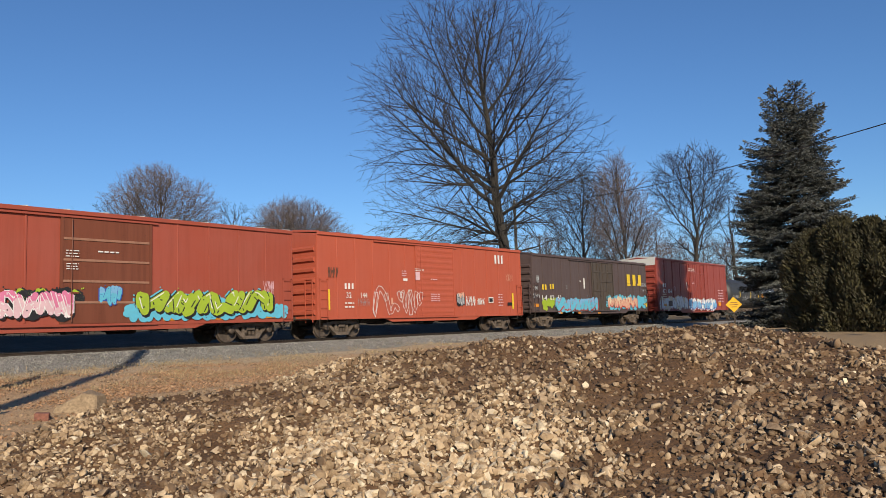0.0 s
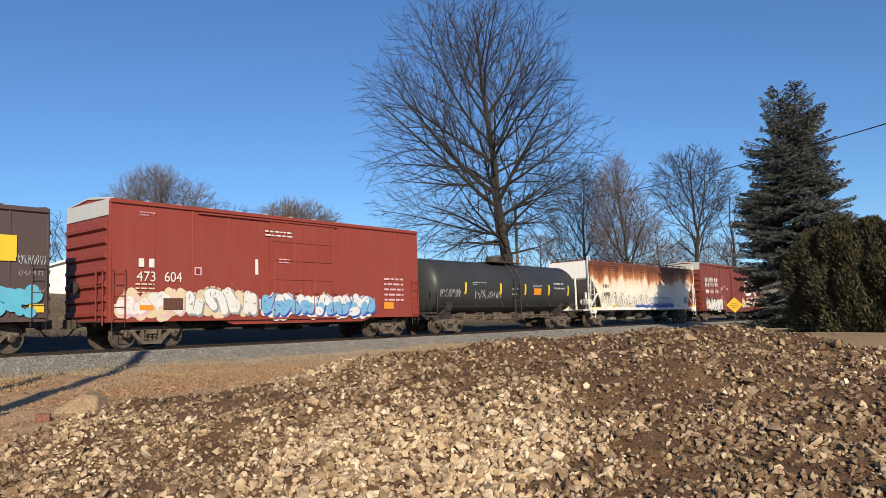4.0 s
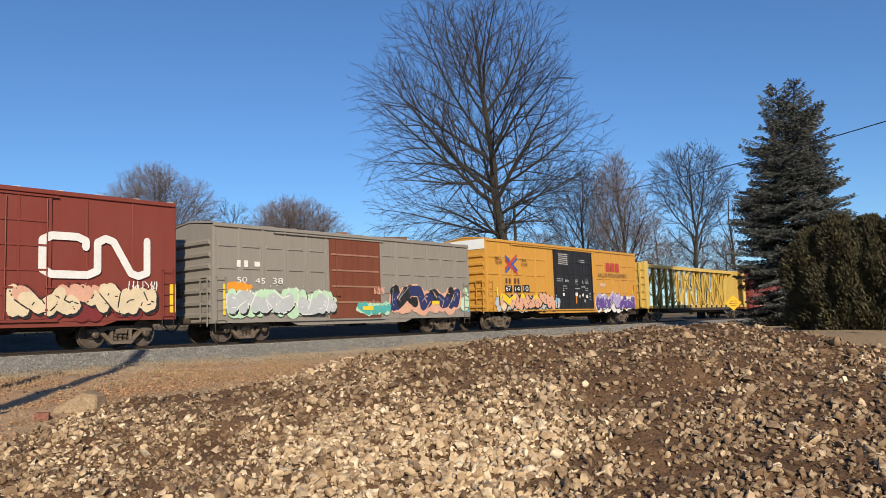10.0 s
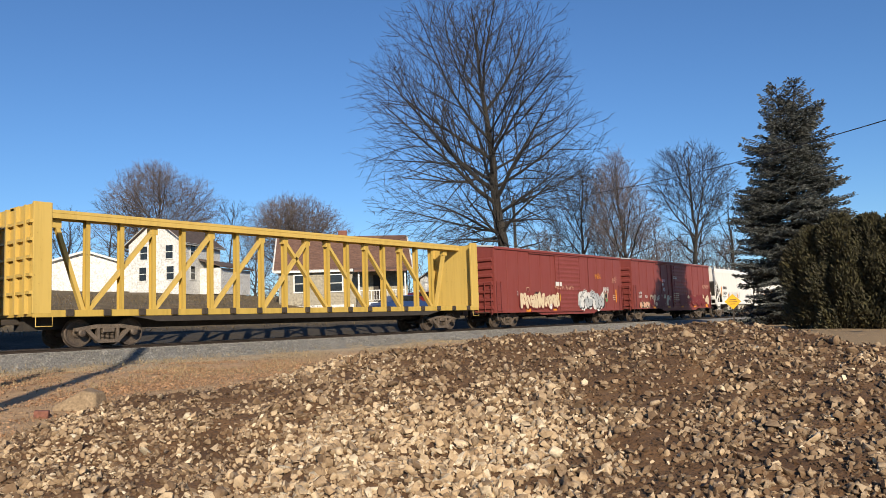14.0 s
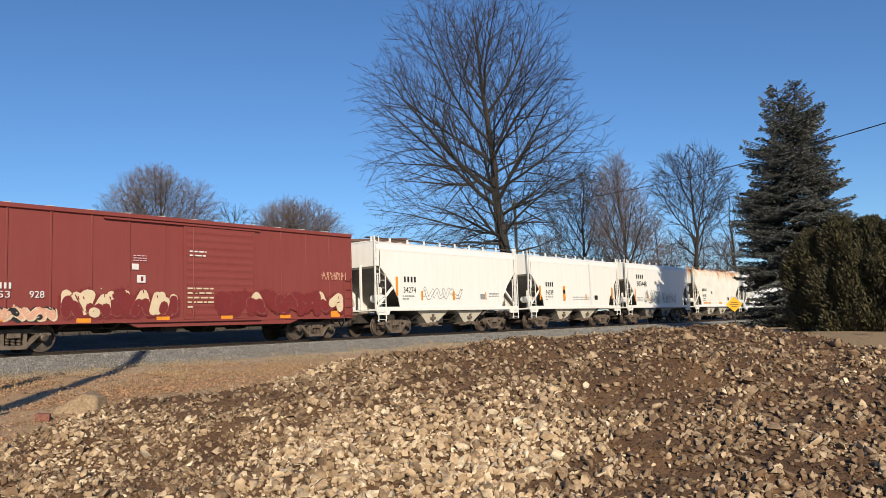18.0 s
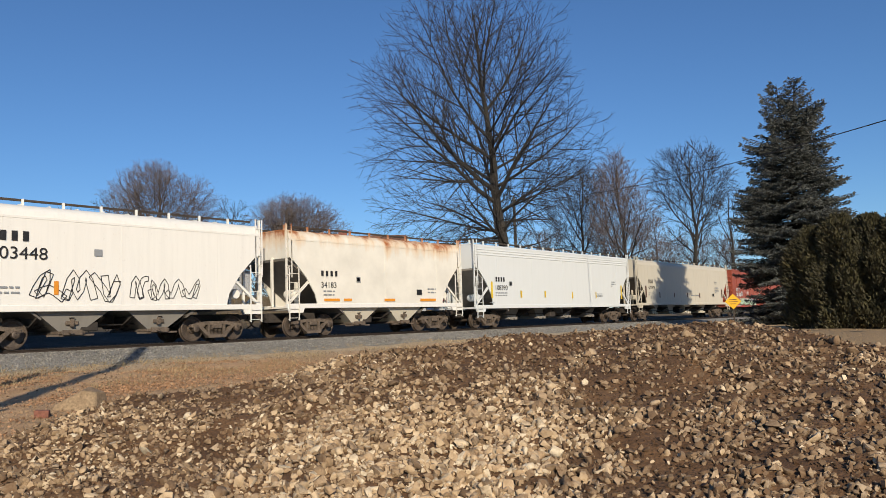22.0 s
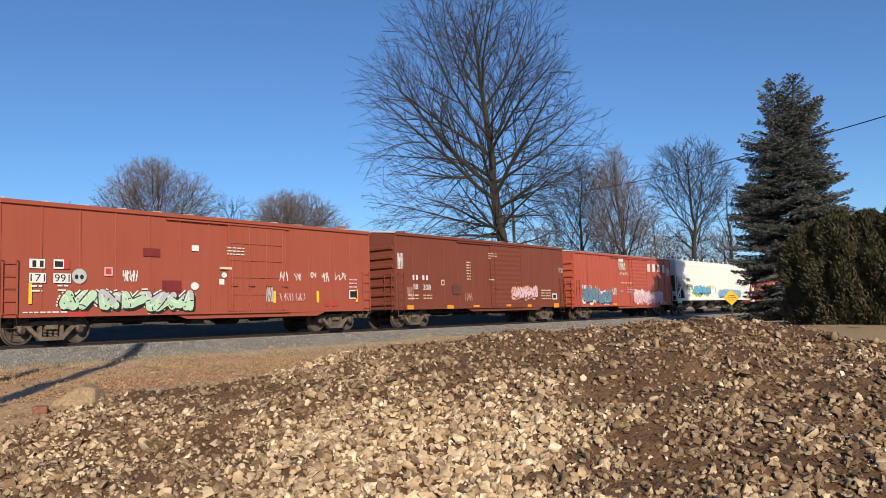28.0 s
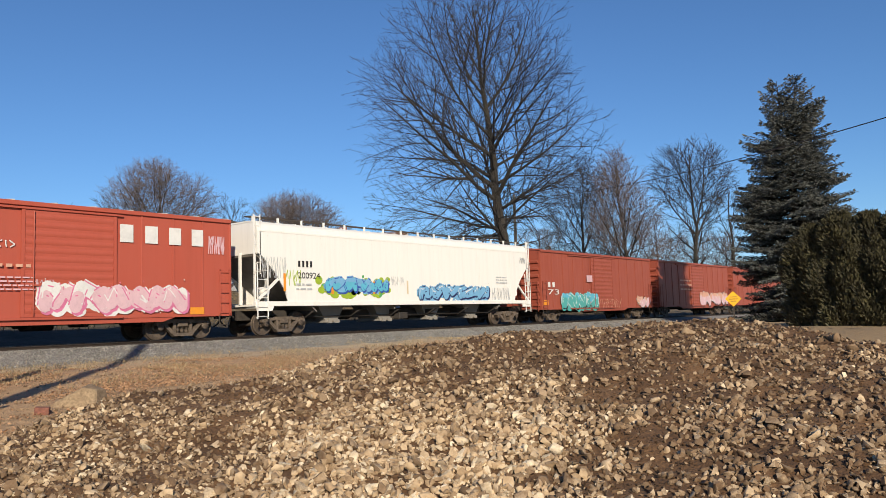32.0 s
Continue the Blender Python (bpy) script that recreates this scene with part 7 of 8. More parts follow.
def tag(car, x0, x1, z0, z1, col, n, seed, w):
    """A quick one-colour scribble."""
    rg = np.random.default_rng(seed)
    f = Flat(car, x0, x1)
    for k in range(n):
        x = x0 + (x1 - x0) * (k + 0.5) / n
        s = (x1 - x0) / n
        pts = [(x + rg.uniform(-0.7, 0.7) * s, z0 + (z1 - z0) * v) for v in rg.permutation([0.1, 0.45, 0.9, 0.65])]
        f.stroke([(min(max(a, x0), x1), b) for a, b in pts], w, col, False)
    ob = f.done("graffiti", col + " scribbled tag")
    for p in ob.data.vertices:
        p.co.y -= 0.012
    return ob


def big_initials(car, x0, x1, z0, z1):
    """The large white mark, as a plain ring of bent band and two leaning bars."""
    f = Flat(car, x0, x1)
    w, h = x1 - x0, z1 - z0
    run = [(0.4, 0.7), (0.4, 0.84), (0.33, 0.92), (0.12, 0.92), (0.05, 0.82), (0.05, 0.18), (0.12, 0.08), (0.42, 0.08), (0.5, 0.18), (0.5, 0.82), (0.57, 0.92), (0.64, 0.86),
           (0.8, 0.14), (0.87, 0.08), (0.95, 0.16), (0.95, 0.92)]
    f.stroke([(x0 + w * u, z0 + h * v) for u, v in run], 0.25, "white", True)
    return f.done("company_mark", "large white band-shaped company mark")


def cross_arrows(car, x0, x1, z0, z1):
    """Two crossing arrows in red and blue."""
    f = Flat(car, x0, x1)
    w, h = x1 - x0, z1 - z0
    for a, b, col, o in (((0, 0.9), (1, 0.1), "blue", 0.05), ((0, 0.1), (1, 0.9), "blue", -0.05), ((0, 0.78), (1, 0.0), "red", -0.04), ((0, 0.2), (1, 1.0), "red", 0.04)):
        f.stroke([(x0 + w * a[0], z0 + h * a[1] + o), (x0 + w * (a[0] + b[0]) / 2, z0 + h * (a[1] + b[1]) / 2 + o), (x0 + w * b[0], z0 + h * b[1] + o)], 0.14, col, False)
    return f.done("company_mark", "crossed red and blue arrows")


def mark_bars(car, x0, x1, z0, z1):
    """The pool's mark, as three plain red blocks."""
    f = Flat(car, x0, x1)
    w = (x1 - x0) / 3.5
    for k in range(3):
        f.rect(x0 + w * 1.25 * k, x0 + w * (1.25 * k + 1), z0, z1, "red")
    return f.done("company_mark", "three red company mark blocks")


graffiti(c1, -165.76, -163.42, 0.88, 2.02, fills=('pink', 'rose', 'white', 'pink'), edge='white', cloud='black', n=5, seed=3, stroke=0.17)
graffiti(c1, -165.23, -163.11, 1.49, 2.04, fills=('lime', 'black'), edge='black', cloud='black', n=3, seed=61, stroke=0.1, shine='')
graffiti(c1, -162.68, -161.85, 1.34, 2.17, fills=('sky', 'cyan'), edge='blue', cloud='', n=3, seed=5, stroke=0.09, shine='')
graffiti(c1, -161.89, -154.82, 0.86, 1.62, fills=('cyan', 'sky'), edge='cyan', cloud='cyan', n=1, seed=15, stroke=0.05, shine='')
graffiti(c1, -161.5, -155.55, 0.86, 2.13, fills=('lime', 'lime', 'yellow', 'grey'), edge='black', cloud='cyan', n=7, seed=7, stroke=0.15)
patch(c1, -156.09, -155.5, 0.9, 1.21, 'orange')
patch(c1, -164.88, -164.45, 1.06, 1.2, 'orange')
patch(c1, -160.37, -159.92, 0.88, 1.03, 'orange')
patch(c1, -158.47, -157.98, 0.88, 1.04, 'orange')
fine_print(c1, -163.74, -163.32, 2.94, 3.17, 3, 'white')
fine_print(c1, -162.71, -162, 3.12, 3.19, 1, 'white')
fine_print(c1, -163.72, -163.34, 2.54, 2.75, 3, 'white')
tag(c1, -156.08, -155.54, 1.74, 2.41, 'rose', 8, 4, 0.015)
initials(c2, -151.72, -151.19, 2.1, 2.36, 3, 'white')
words(c2, -151.63, -151.32, 1.71, 1.96, '32', 'white')
words(c2, -150.74, -150.34, 1.72, 1.96, '144', 'white')
initials(c2, -140.36, -139.58, 3.67, 4.14, 3, 'white')
fine_print(c2, -151.73, -151.17, 1.27, 1.54, 2, 'white')
fine_print(c2, -147.99, -147.65, 2.76, 3.04, 3, 'rose')
patch(c2, -147.91, -147.61, 2.54, 2.66, 'white')
fine_print(c2, -147.11, -146.42, 3.04, 3.16, 2, 'white')
patch(c2, -147.06, -146.74, 2.6, 3, 'rose')
fine_print(c2, -145.94, -145.25, 1.57, 1.96, 4, 'rose')
fine_print(c2, -145.93, -145.43, 2.62, 2.7, 1, 'rose')
outline_tag(c2, -150.02, -146.6, 0.78, 2.26, 'white', 4, 9)
graffiti(c2, -143.87, -143.15, 1.27, 2.16, fills=('peach', 'grey'), edge='black', cloud='black', n=2, seed=23, stroke=0.07)
tag(c2, -143.08, -142.25, 1.3, 1.9, 'white', 9, 6, 0.035)
tag(c2, -142.09, -141.42, 1.37, 1.78, 'white', 8, 8, 0.03)
tag(c2, -152.71, -152.09, 2.55, 3.08, 'brown', 7, 14, 0.04)
tag(c2, -150.91, -150.2, 1.31, 1.72, 'grey', 9, 15, 0.012)
tag(c2, -139.32, -138.65, 2.68, 3.16, 'peach', 8, 16, 0.012)
patch(c2, -141.06, -140.61, 1.51, 1.82, 'white')
patch(c2, -140.99, -140.68, 1.55, 1.76, 'black')
fine_print(c2, -140.14, -139.68, 1.33, 2.01, 5, 'rose')
patch(c2, -152.71, -152.59, 1.19, 2.08, 'yellow')
patch(c2, -138.79, -138.63, 1.17, 2.05, 'yellow')
patch(c2, -148.78, -148.66, 1.44, 1.72, 'peach')
patch(c2, -139.25, -138.8, 1.36, 1.53, 'black')
initials(c3, -135.54, -135.04, 2.3, 2.62, 2, 'yellow')
initials(c3, -134.64, -134.19, 2.34, 2.66, 2, 'yellow')
words(c3, -135.56, -135.02, 1.65, 1.96, '14', 'white')
words(c3, -134.67, -134.21, 1.67, 1.97, '02', 'white')
words(c3, -133.77, -133.39, 1.67, 1.98, '61', 'white')
initials(c3, -124.06, -121.75, 2.89, 3.55, 3, 'yellow')
patch(c3, -124.07, -123.53, 2.72, 2.86, 'yellow')
patch(c3, -123.16, -122.7, 2.75, 2.88, 'yellow')
patch(c3, -122.4, -121.77, 2.77, 2.91, 'yellow')
graffiti(c3, -135.6, -133.15, 1.04, 1.93, fills=('lime', 'lime'), edge='lime', cloud='lime', n=1, seed=31, stroke=0.04, shine='')
graffiti(c3, -134.21, -128.59, 0.84, 2.01, fills=('sky', 'cyan', 'lime'), edge='red', cloud='cyan', n=6, seed=33, stroke=0.2, shine='')
graffiti(c3, -127.57, -120.89, 1.03, 2.22, fills=('cyan', 'cyan'), edge='cyan', cloud='cyan', n=1, seed=34, stroke=0.05, shine='')
graffiti(c3, -127.36, -122.54, 0.97, 2.13, fills=('cream', 'peach', 'red'), edge='red', cloud='cyan', n=6, seed=35, stroke=0.13, shine='cream')
patch(c3, -136.45, -135.98, 1.27, 1.47, 'orange')
patch(c3, -121.37, -120.93, 1.23, 1.49, 'yellow')
patch(c3, -133.64, -133.25, 0.84, 0.95, 'orange')
patch(c3, -131.3, -130.96, 0.82, 0.93, 'orange')
patch(c3, -128.73, -128.33, 0.8, 0.87, 'orange')
tag(c3, -136.48, -136.05, 2.24, 2.52, 'silver', 8, 41, 0.02)
tag(c3, -136.59, -135.8, 1.78, 2.08, 'silver', 9, 42, 0.02)
tag(c3, -136.12, -135.84, 2.66, 3.18, 'silver', 6, 43, 0.02)
tag(c3, -121.72, -120.89, 2.65, 3.01, 'silver', 12, 44, 0.014)
tag(c3, -121.72, -120.97, 2.33, 2.52, 'silver', 9, 45, 0.012)
tag(c3, -121.74, -120.9, 1.68, 1.96, 'silver', 10, 46, 0.014)
patch(c3, -130.45, -130.28, 2.44, 3.12, 'white')
patch(c3, -130.95, -130.74, 2.88, 2.94, 'white')
fine_print(c3, -132.73, -132.54, 2.4, 2.6, 3, 'grey')
initials(c4, -117.85, -117.27, 2.74, 3.04, 2, 'white')
words(c4, -117.92, -117.23, 2.26, 2.6, '473', 'white')
words(c4, -116.88, -116.21, 2.26, 2.61, '604', 'white')
graffiti(c4, -118.73, -115.99, 0.85, 2.26, fills=('cream', 'white', 'cream'), edge='rose', cloud='cream', n=3, seed=51, stroke=0.22, shine='')
graffiti(c4, -116.16, -112.88, 0.8, 2.3, fills=('cream', 'white'), edge='grey', cloud='cream', n=4, seed=52, stroke=0.16, shine='')
graffiti(c4, -112.88, -106.39, 0.82, 2.08, fills=('white', 'sky', 'white'), edge='blue', cloud='white', n=6, seed=53, stroke=0.12, shine='')
patch(c4, -116.93, -116.16, 1.27, 1.69, 'brown')
patch(c4, -116.82, -116.27, 1.37, 1.64, 'orange')
patch(c4, -117.81, -117.3, 1.27, 1.45, 'orange')
patch(c4, -115.7, -115.41, 2.52, 2.82, 'rose')
patch(c4, -115.65, -115.46, 2.55, 2.77, 'maroon')
patch(c4, -113.03, -112.89, 2.62, 3.22, 'white')
fine_print(c4, -112.56, -111.21, 4.16, 4.4, 2, 'white')
fine_print(c4, -117.82, -117.24, 4.51, 4.66, 2, 'rose')
fine_print(c4, -117.96, -117.26, 1.83, 2.2, 3, 'cream')
fine_print(c4, -111.91, -111.38, 3.11, 3.3, 2, 'rose')
patch(c4, -105.86, -105.22, 1.26, 1.57, 'orange')
fine_print(c4, -105.82, -104.52, 1.6, 2.7, 5, 'rose')
initials(c6, -84.35, -83.62, 2.58, 2.8, 4, 'black')
words(c6, -84.36, -83.45, 2.03, 2.28, '26080', 'black')
graffiti(c6, -79.54, -72.61, 1.08, 1.51, fills=('blue', 'blue'), edge='blue', cloud='blue', n=6, seed=62, stroke=0.09, shine='white')
outline_tag(c6, -84.76, -77.33, 1.1, 2.36, 'black', 7, 63)
graffiti(c6, -77.1, -72.79, 1.33, 2.13, fills=('white', 'white', 'cream'), edge='blue', cloud='', n=5, seed=64, stroke=0.1, shine='')
patch(c6, -86.28, -84.78, 1.04, 1.28, 'yellow')
patch(c6, -83.18, -82.7, 1.12, 1.4, 'yellow')
patch(c6, -71.9, -71.34, 1.16, 1.36, 'yellow')
patch(c6, -69.24, -68.25, 1.12, 1.39, 'yellow')
fine_print(c6, -84.7, -83.53, 1.15, 1.23, 1, 'grey')
patch(c6, -70.57, -69.8, 1.51, 2, 'grey')
initials(c7, -65.56, -64.67, 3.38, 3.74, 3, 'white')
initials(c7, -64.43, -63.58, 3.42, 3.78, 4, 'white')
initials(c7, -63.25, -62.55, 3.41, 3.76, 2, 'white')
initials(c7, -65.56, -64.69, 2.98, 3.3, 3, 'white')
initials(c7, -64.41, -63.55, 3.01, 3.34, 4, 'white')
initials(c7, -63.21, -62.55, 3.02, 3.35, 2, 'white')
patch(c7, -65.51, -64.7, 2.4, 2.72, 'peach')
initials(c7, -65.44, -64.76, 2.43, 2.7, 3, 'white')
words(c7, -64.42, -63.57, 2.39, 2.74, '406', 'white')
words(c7, -63.25, -62.42, 2.4, 2.74, '358', 'white')
big_initials(c7, -55.46, -51.62, 2.26, 3.7)
graffiti(c7, -65.53, -61.39, 0.77, 2.07, fills=('white', 'white', 'cream'), edge='black', cloud='white', n=4, seed=71, stroke=0.26, shine='')
graffiti(c7, -56.39, -51.38, 0.89, 2.26, fills=('peach', 'cream', 'brown'), edge='black', cloud='maroon', n=5, seed=72, stroke=0.14, shine='')
patch(c7, -65.53, -64.9, 1.76, 2.05, 'black')
patch(c7, -64.46, -63.75, 1.78, 2.04, 'black')
fine_print(c7, -65.47, -64.97, 1.8, 2.01, 2, 'white')
fine_print(c7, -64.38, -63.8, 1.81, 2.01, 2, 'white')
patch(c7, -65.43, -64.97, 1.28, 1.46, 'yellow')
patch(c7, -64.15, -63.76, 1.27, 1.53, 'white')
patch(c7, -66.34, -66.21, 1.17, 2.07, 'yellow')
patch(c7, -50.94, -50.71, 1.14, 2.13, 'yellow')
patch(c7, -60.99, -60.87, 1.27, 1.8, 'yellow')
patch(c7, -58.88, -58.3, 0.78, 0.88, 'orange')
patch(c7, -61.59, -61.35, 2.72, 2.96, 'white')
patch(c7, -61.86, -61.55, 2.35, 2.74, 'rose')
patch(c7, -61.82, -61.59, 2.39, 2.7, 'maroon')
fine_print(c7, -61, -60.58, 2.95, 3.11, 1, 'white')
fine_print(c7, -61.84, -61.28, 1.67, 2.22, 4, 'rose')
patch(c7, -60.27, -59.91, 2.76, 2.89, 'cream')
tag(c7, -59.62, -58.87, 1.58, 2.16, 'black', 9, 73, 0.015)
tag(c7, -52.53, -51.37, 1.71, 2.27, 'white', 9, 74, 0.03)
initials(c8, -48.14, -47.63, 2.84, 3.1, 2, 'white')
initials(c8, -47.32, -47.06, 2.88, 3.07, 1, 'white')
words(c8, -48.14, -47.67, 2.24, 2.46, '50', 'white')
words(c8, -47.29, -46.82, 2.22, 2.44, '45', 'white')
words(c8, -46.45, -45.93, 2.22, 2.46, '38', 'white')
graffiti(c8, -48.66, -47.33, 1.01, 2.48, fills=('orange', 'peach'), edge='orange', cloud='orange', n=1, seed=81, stroke=0.05, shine='')
graffiti(c8, -48.7, -43, 0.85, 2.23, fills=('mint', 'silver', 'lime'), edge='white', cloud='mint', n=5, seed=82, stroke=0.2, shine='')
graffiti(c8, -41.92, -39.65, 0.84, 1.64, fills=('mint', 'teal'), edge='teal', cloud='mint', n=2, seed=83, stroke=0.1, shine='')
graffiti(c8, -39.79, -34.25, 0.84, 2.5, fills=('black', 'navy', 'black'), edge='peach', cloud='peach', n=4, seed=84, stroke=0.26, shine='grey')
graffiti(c8, -34.45, -33.54, 0.88, 2.42, fills=('mint', 'cyan'), edge='teal', cloud='mint', n=1, seed=85, stroke=0.06, shine='')
patch(c8, -48.76, -48.65, 1.02, 2.19, 'yellow')
patch(c8, -46.39, -45.95, 1.37, 1.61, 'yellow')
patch(c8, -41.5, -40.83, 1.14, 1.31, 'yellow')
patch(c8, -39.57, -38.88, 1.38, 1.54, 'yellow')
patch(c8, -36.67, -36.09, 1.37, 1.55, 'yellow')
tag(c8, -40.77, -40.06, 1.81, 2.2, 'peach', 10, 86, 0.03)
tag(c8, -44.69, -43.56, 0.86, 1.04, 'black', 9, 87, 0.015)
words(c9, -31.13, -30.56, 3.81, 4.05, 'next', 'brown')
words(c9, -31.06, -30.5, 3.6, 3.83, 'load', 'brown')
words(c9, -28.46, -27.97, 3.74, 3.99, 'any', 'brown')
words(c9, -28.48, -27.88, 3.57, 3.8, 'road', 'brown')
initials(c9, -30.17, -29.68, 2.54, 2.82, 2, 'brown')
initials(c9, -29.29, -28.79, 2.54, 2.84, 2, 'brown')
patch(c9, -30.25, -29.55, 2.04, 2.42, 'black')
patch(c9, -29.38, -28.67, 2.04, 2.44, 'black')
patch(c9, -28.48, -27.76, 2.06, 2.47, 'black')
words(c9, -30.18, -29.71, 2.12, 2.37, '67', 'white')
words(c9, -29.29, -28.79, 2.11, 2.37, '14', 'white')
words(c9, -28.4, -27.88, 2.12, 2.4, '10', 'white')
cross_arrows(c9, -30.12, -28.93, 3.11, 4.14)
mark_bars(c9, -17.97, -16.04, 3.56, 4.16)
words(c9, -19.15, -14.9, 3.16, 3.43, 'RAILCAR POOLING EXPERTS', 'brown')
graffiti(c9, -31.37, -24.24, 0.89, 2.04, fills=('sky', 'sky'), edge='silver', cloud='silver', n=1, seed=90, stroke=0.05, shine='')
graffiti(c9, -30.92, -24.89, 0.87, 2.18, fills=('yellow', 'peach', 'cream', 'orange'), edge='black', cloud='black', n=5, seed=91, stroke=0.27, shine='')
graffiti(c9, -19.78, -13.64, 0.73, 2.28, fills=('lilac', 'purple', 'white'), edge='white', cloud='white', n=5, seed=92, stroke=0.2, shine='')
tag(c9, -19.06, -18.2, 2.46, 2.82, 'white', 9, 93, 0.02)
patch(c9, -31.1, -30.95, 1.8, 2.29, 'yellow')
patch(c9, -31.1, -30.95, 1.23, 1.65, 'yellow')
patch(c9, -29.06, -28.95, 1.22, 1.66, 'yellow')
patch(c9, -27.32, -27.18, 1.2, 1.7, 'yellow')
patch(c9, -25.67, -25.53, 1.23, 1.71, 'yellow')
patch(c9, -19.64, -19.52, 1.24, 1.66, 'yellow')
patch(c9, -17.95, -17.82, 1.27, 1.69, 'yellow')
patch(c9, -16.14, -16.01, 1.25, 1.66, 'yellow')
patch(c9, -14.11, -13.96, 1.84, 2.34, 'yellow')
patch(c9, -14.14, -13.97, 1.24, 1.67, 'yellow')
fine_print(c9, -24.37, -23.15, 3.82, 4.51, 6, 'white')
fine_print(c9, -21.82, -21.03, 4.03, 4.22, 2, 'silver')
fine_print(c9, -22.42, -22.05, 2.6, 2.96, 5, 'silver')
fine_print(c9, -21.07, -20.67, 2.66, 2.94, 4, 'silver')
fine_print(c9, -22.43, -21.71, 2.29, 2.37, 1, 'silver')
fine_print(c9, -21.6, -21.08, 2.31, 2.51, 3, 'silver')
fine_print(c9, -21.1, -20.73, 2.2, 2.41, 2, 'silver')
fine_print(c9, -20.59, -20.38, 1.62, 2.08, 5, 'silver')
patch(c9, -22.42, -22.12, 1.85, 2.08, 'white')
patch(c9, -22.37, -22.25, 1.39, 1.84, 'orange')
patch(c9, -23.53, -23.28, 2.74, 2.87, 'white')
patch(c9, -21.57, -21.37, 1.84, 2.06, 'white')
patch(c9, -21.04, -20.8, 1.74, 1.92, 'white')
patch(c9, -21.94, -21.79, 1.76, 1.94, 'silver')
patch(c9, -21.42, -21.35, 2.64, 2.84, 'white')
patch(c9, -21.3, -21.16, 1.45, 1.64, 'silver')
fine_print(c9, -24.66, -23.92, 2.75, 2.95, 2, 'silver')
fine_print(c9, -23.96, -23.47, 2.16, 2.52, 3, 'silver')
patch(c9, -23.62, -23.24, 2.74, 2.88, 'white')
patch(c9, -24.01, -23.78, 1.87, 2.04, 'white')
graffiti(c11, 15, 19.56, 0.8, 2.12, fills=('cream', 'cream', 'white'), edge='maroon', cloud='', n=7, seed=111, stroke=0.1, shine='')
graffiti(c11, 21.83, 25.46, 0.78, 2.41, fills=('white', 'silver', 'white'), edge='black', cloud='white', n=4, seed=112, stroke=0.22, shine='black')
patch(c11, 16.82, 17.47, 1.6, 2, 'black')
patch(c11, 19.12, 19.85, 2.38, 2.63, 'white')
tag(c11, 18.98, 20.16, 2.15, 2.42, 'peach', 9, 113, 0.03)
tag(c11, 20.26, 21.31, 2.13, 2.46, 'peach', 7, 114, 0.02)
tag(c11, 24.31, 25.09, 2.88, 3.32, 'orange', 9, 115, 0.02)
tag(c11, 25.34, 26.26, 1.98, 2.43, 'white', 9, 116, 0.04)
tag(c11, 26.74, 27.4, 2.62, 3.18, 'peach', 8, 117, 0.015)
patch(c11, 25.53, 25.98, 1.62, 2, 'cream')
patch(c11, 25.59, 25.93, 1.66, 1.96, 'black')
patch(c11, 25.7, 25.94, 1.41, 1.57, 'green')
patch(c11, 27.19, 27.34, 1.35, 2.24, 'orange')
patch(c11, 19.53, 19.64, 1.43, 1.91, 'yellow')
patch(c11, 15.77, 16.26, 0.84, 1, 'orange')
patch(c11, 18.78, 19.19, 0.84, 0.98, 'orange')
patch(c11, 15.88, 16.14, 2.02, 2.25, 'cream')
patch(c11, 15.9, 16.12, 2.04, 2.22, 'maroon')
words(c11, 14.84, 14.98, 1.79, 2.01, '2', 'white')
fine_print(c11, 26.76, 27.15, 1.51, 1.88, 3, 'cream')
initials(c12, 30.97, 31.44, 1.94, 2.12, 4, 'white')
words(c12, 30.94, 31.41, 1.67, 1.87, '153', 'white')
words(c12, 31.96, 32.4, 1.67, 1.88, '928', 'white')
graffiti(c12, 32.8, 37.06, 0.82, 2.12, fills=('cream', 'maroon', 'cream'), edge='maroon', cloud='', n=5, seed=121, stroke=0.15, shine='')
graffiti(c12, 38.41, 44.97, 0.88, 2.17, fills=('cream', 'maroon', 'cream'), edge='maroon', cloud='', n=6, seed=122, stroke=0.16, shine='')
graffiti(c12, 30.96, 32.81, 0.9, 1.49, fills=('black', 'peach'), edge='cream', cloud='black', n=4, seed=123, stroke=0.07, shine='')
fine_print(c12, 37.32, 38.39, 1.32, 2.08, 5, 'cream')
tag(c12, 43.71, 45.13, 2.44, 2.87, 'peach', 12, 124, 0.03)
fine_print(c12, 37.41, 38.1, 3.18, 3.41, 2, 'white')
fine_print(c12, 35.29, 35.78, 2.93, 3.14, 3, 'rose')
patch(c12, 35.24, 35.48, 2.64, 2.84, 'white')
patch(c12, 35.42, 35.73, 2.2, 2.46, 'white')
patch(c12, 35.56, 35.65, 2.25, 2.41, 'maroon')
patch(c12, 33.39, 33.86, 0.88, 1.02, 'orange')
patch(c12, 36.14, 36.64, 0.88, 1.04, 'orange')
patch(c12, 38.71, 39.22, 0.9, 1.04, 'orange')
patch(c12, 41.48, 42.01, 0.9, 1.04, 'orange')
patch(c12, 44.19, 44.72, 0.91, 1.17, 'orange')
patch(c12, 31.03, 31.23, 0.97, 1.09, 'orange')
initials(c13, 48.88, 49.73, 2.5, 2.76, 4, 'black')
words(c13, 48.83, 49.72, 2, 2.26, '34274', 'black')
fine_print(c13, 48.76, 49.64, 1.67, 1.88, 2, 'grey')
outline_tag(c13, 50.26, 53.39, 1.65, 2.34, 'grey', 4, 131)
patch(c13, 48.3, 48.46, 1.86, 2.74, 'orange')
patch(c13, 50.1, 50.23, 1.65, 2.08, 'orange')
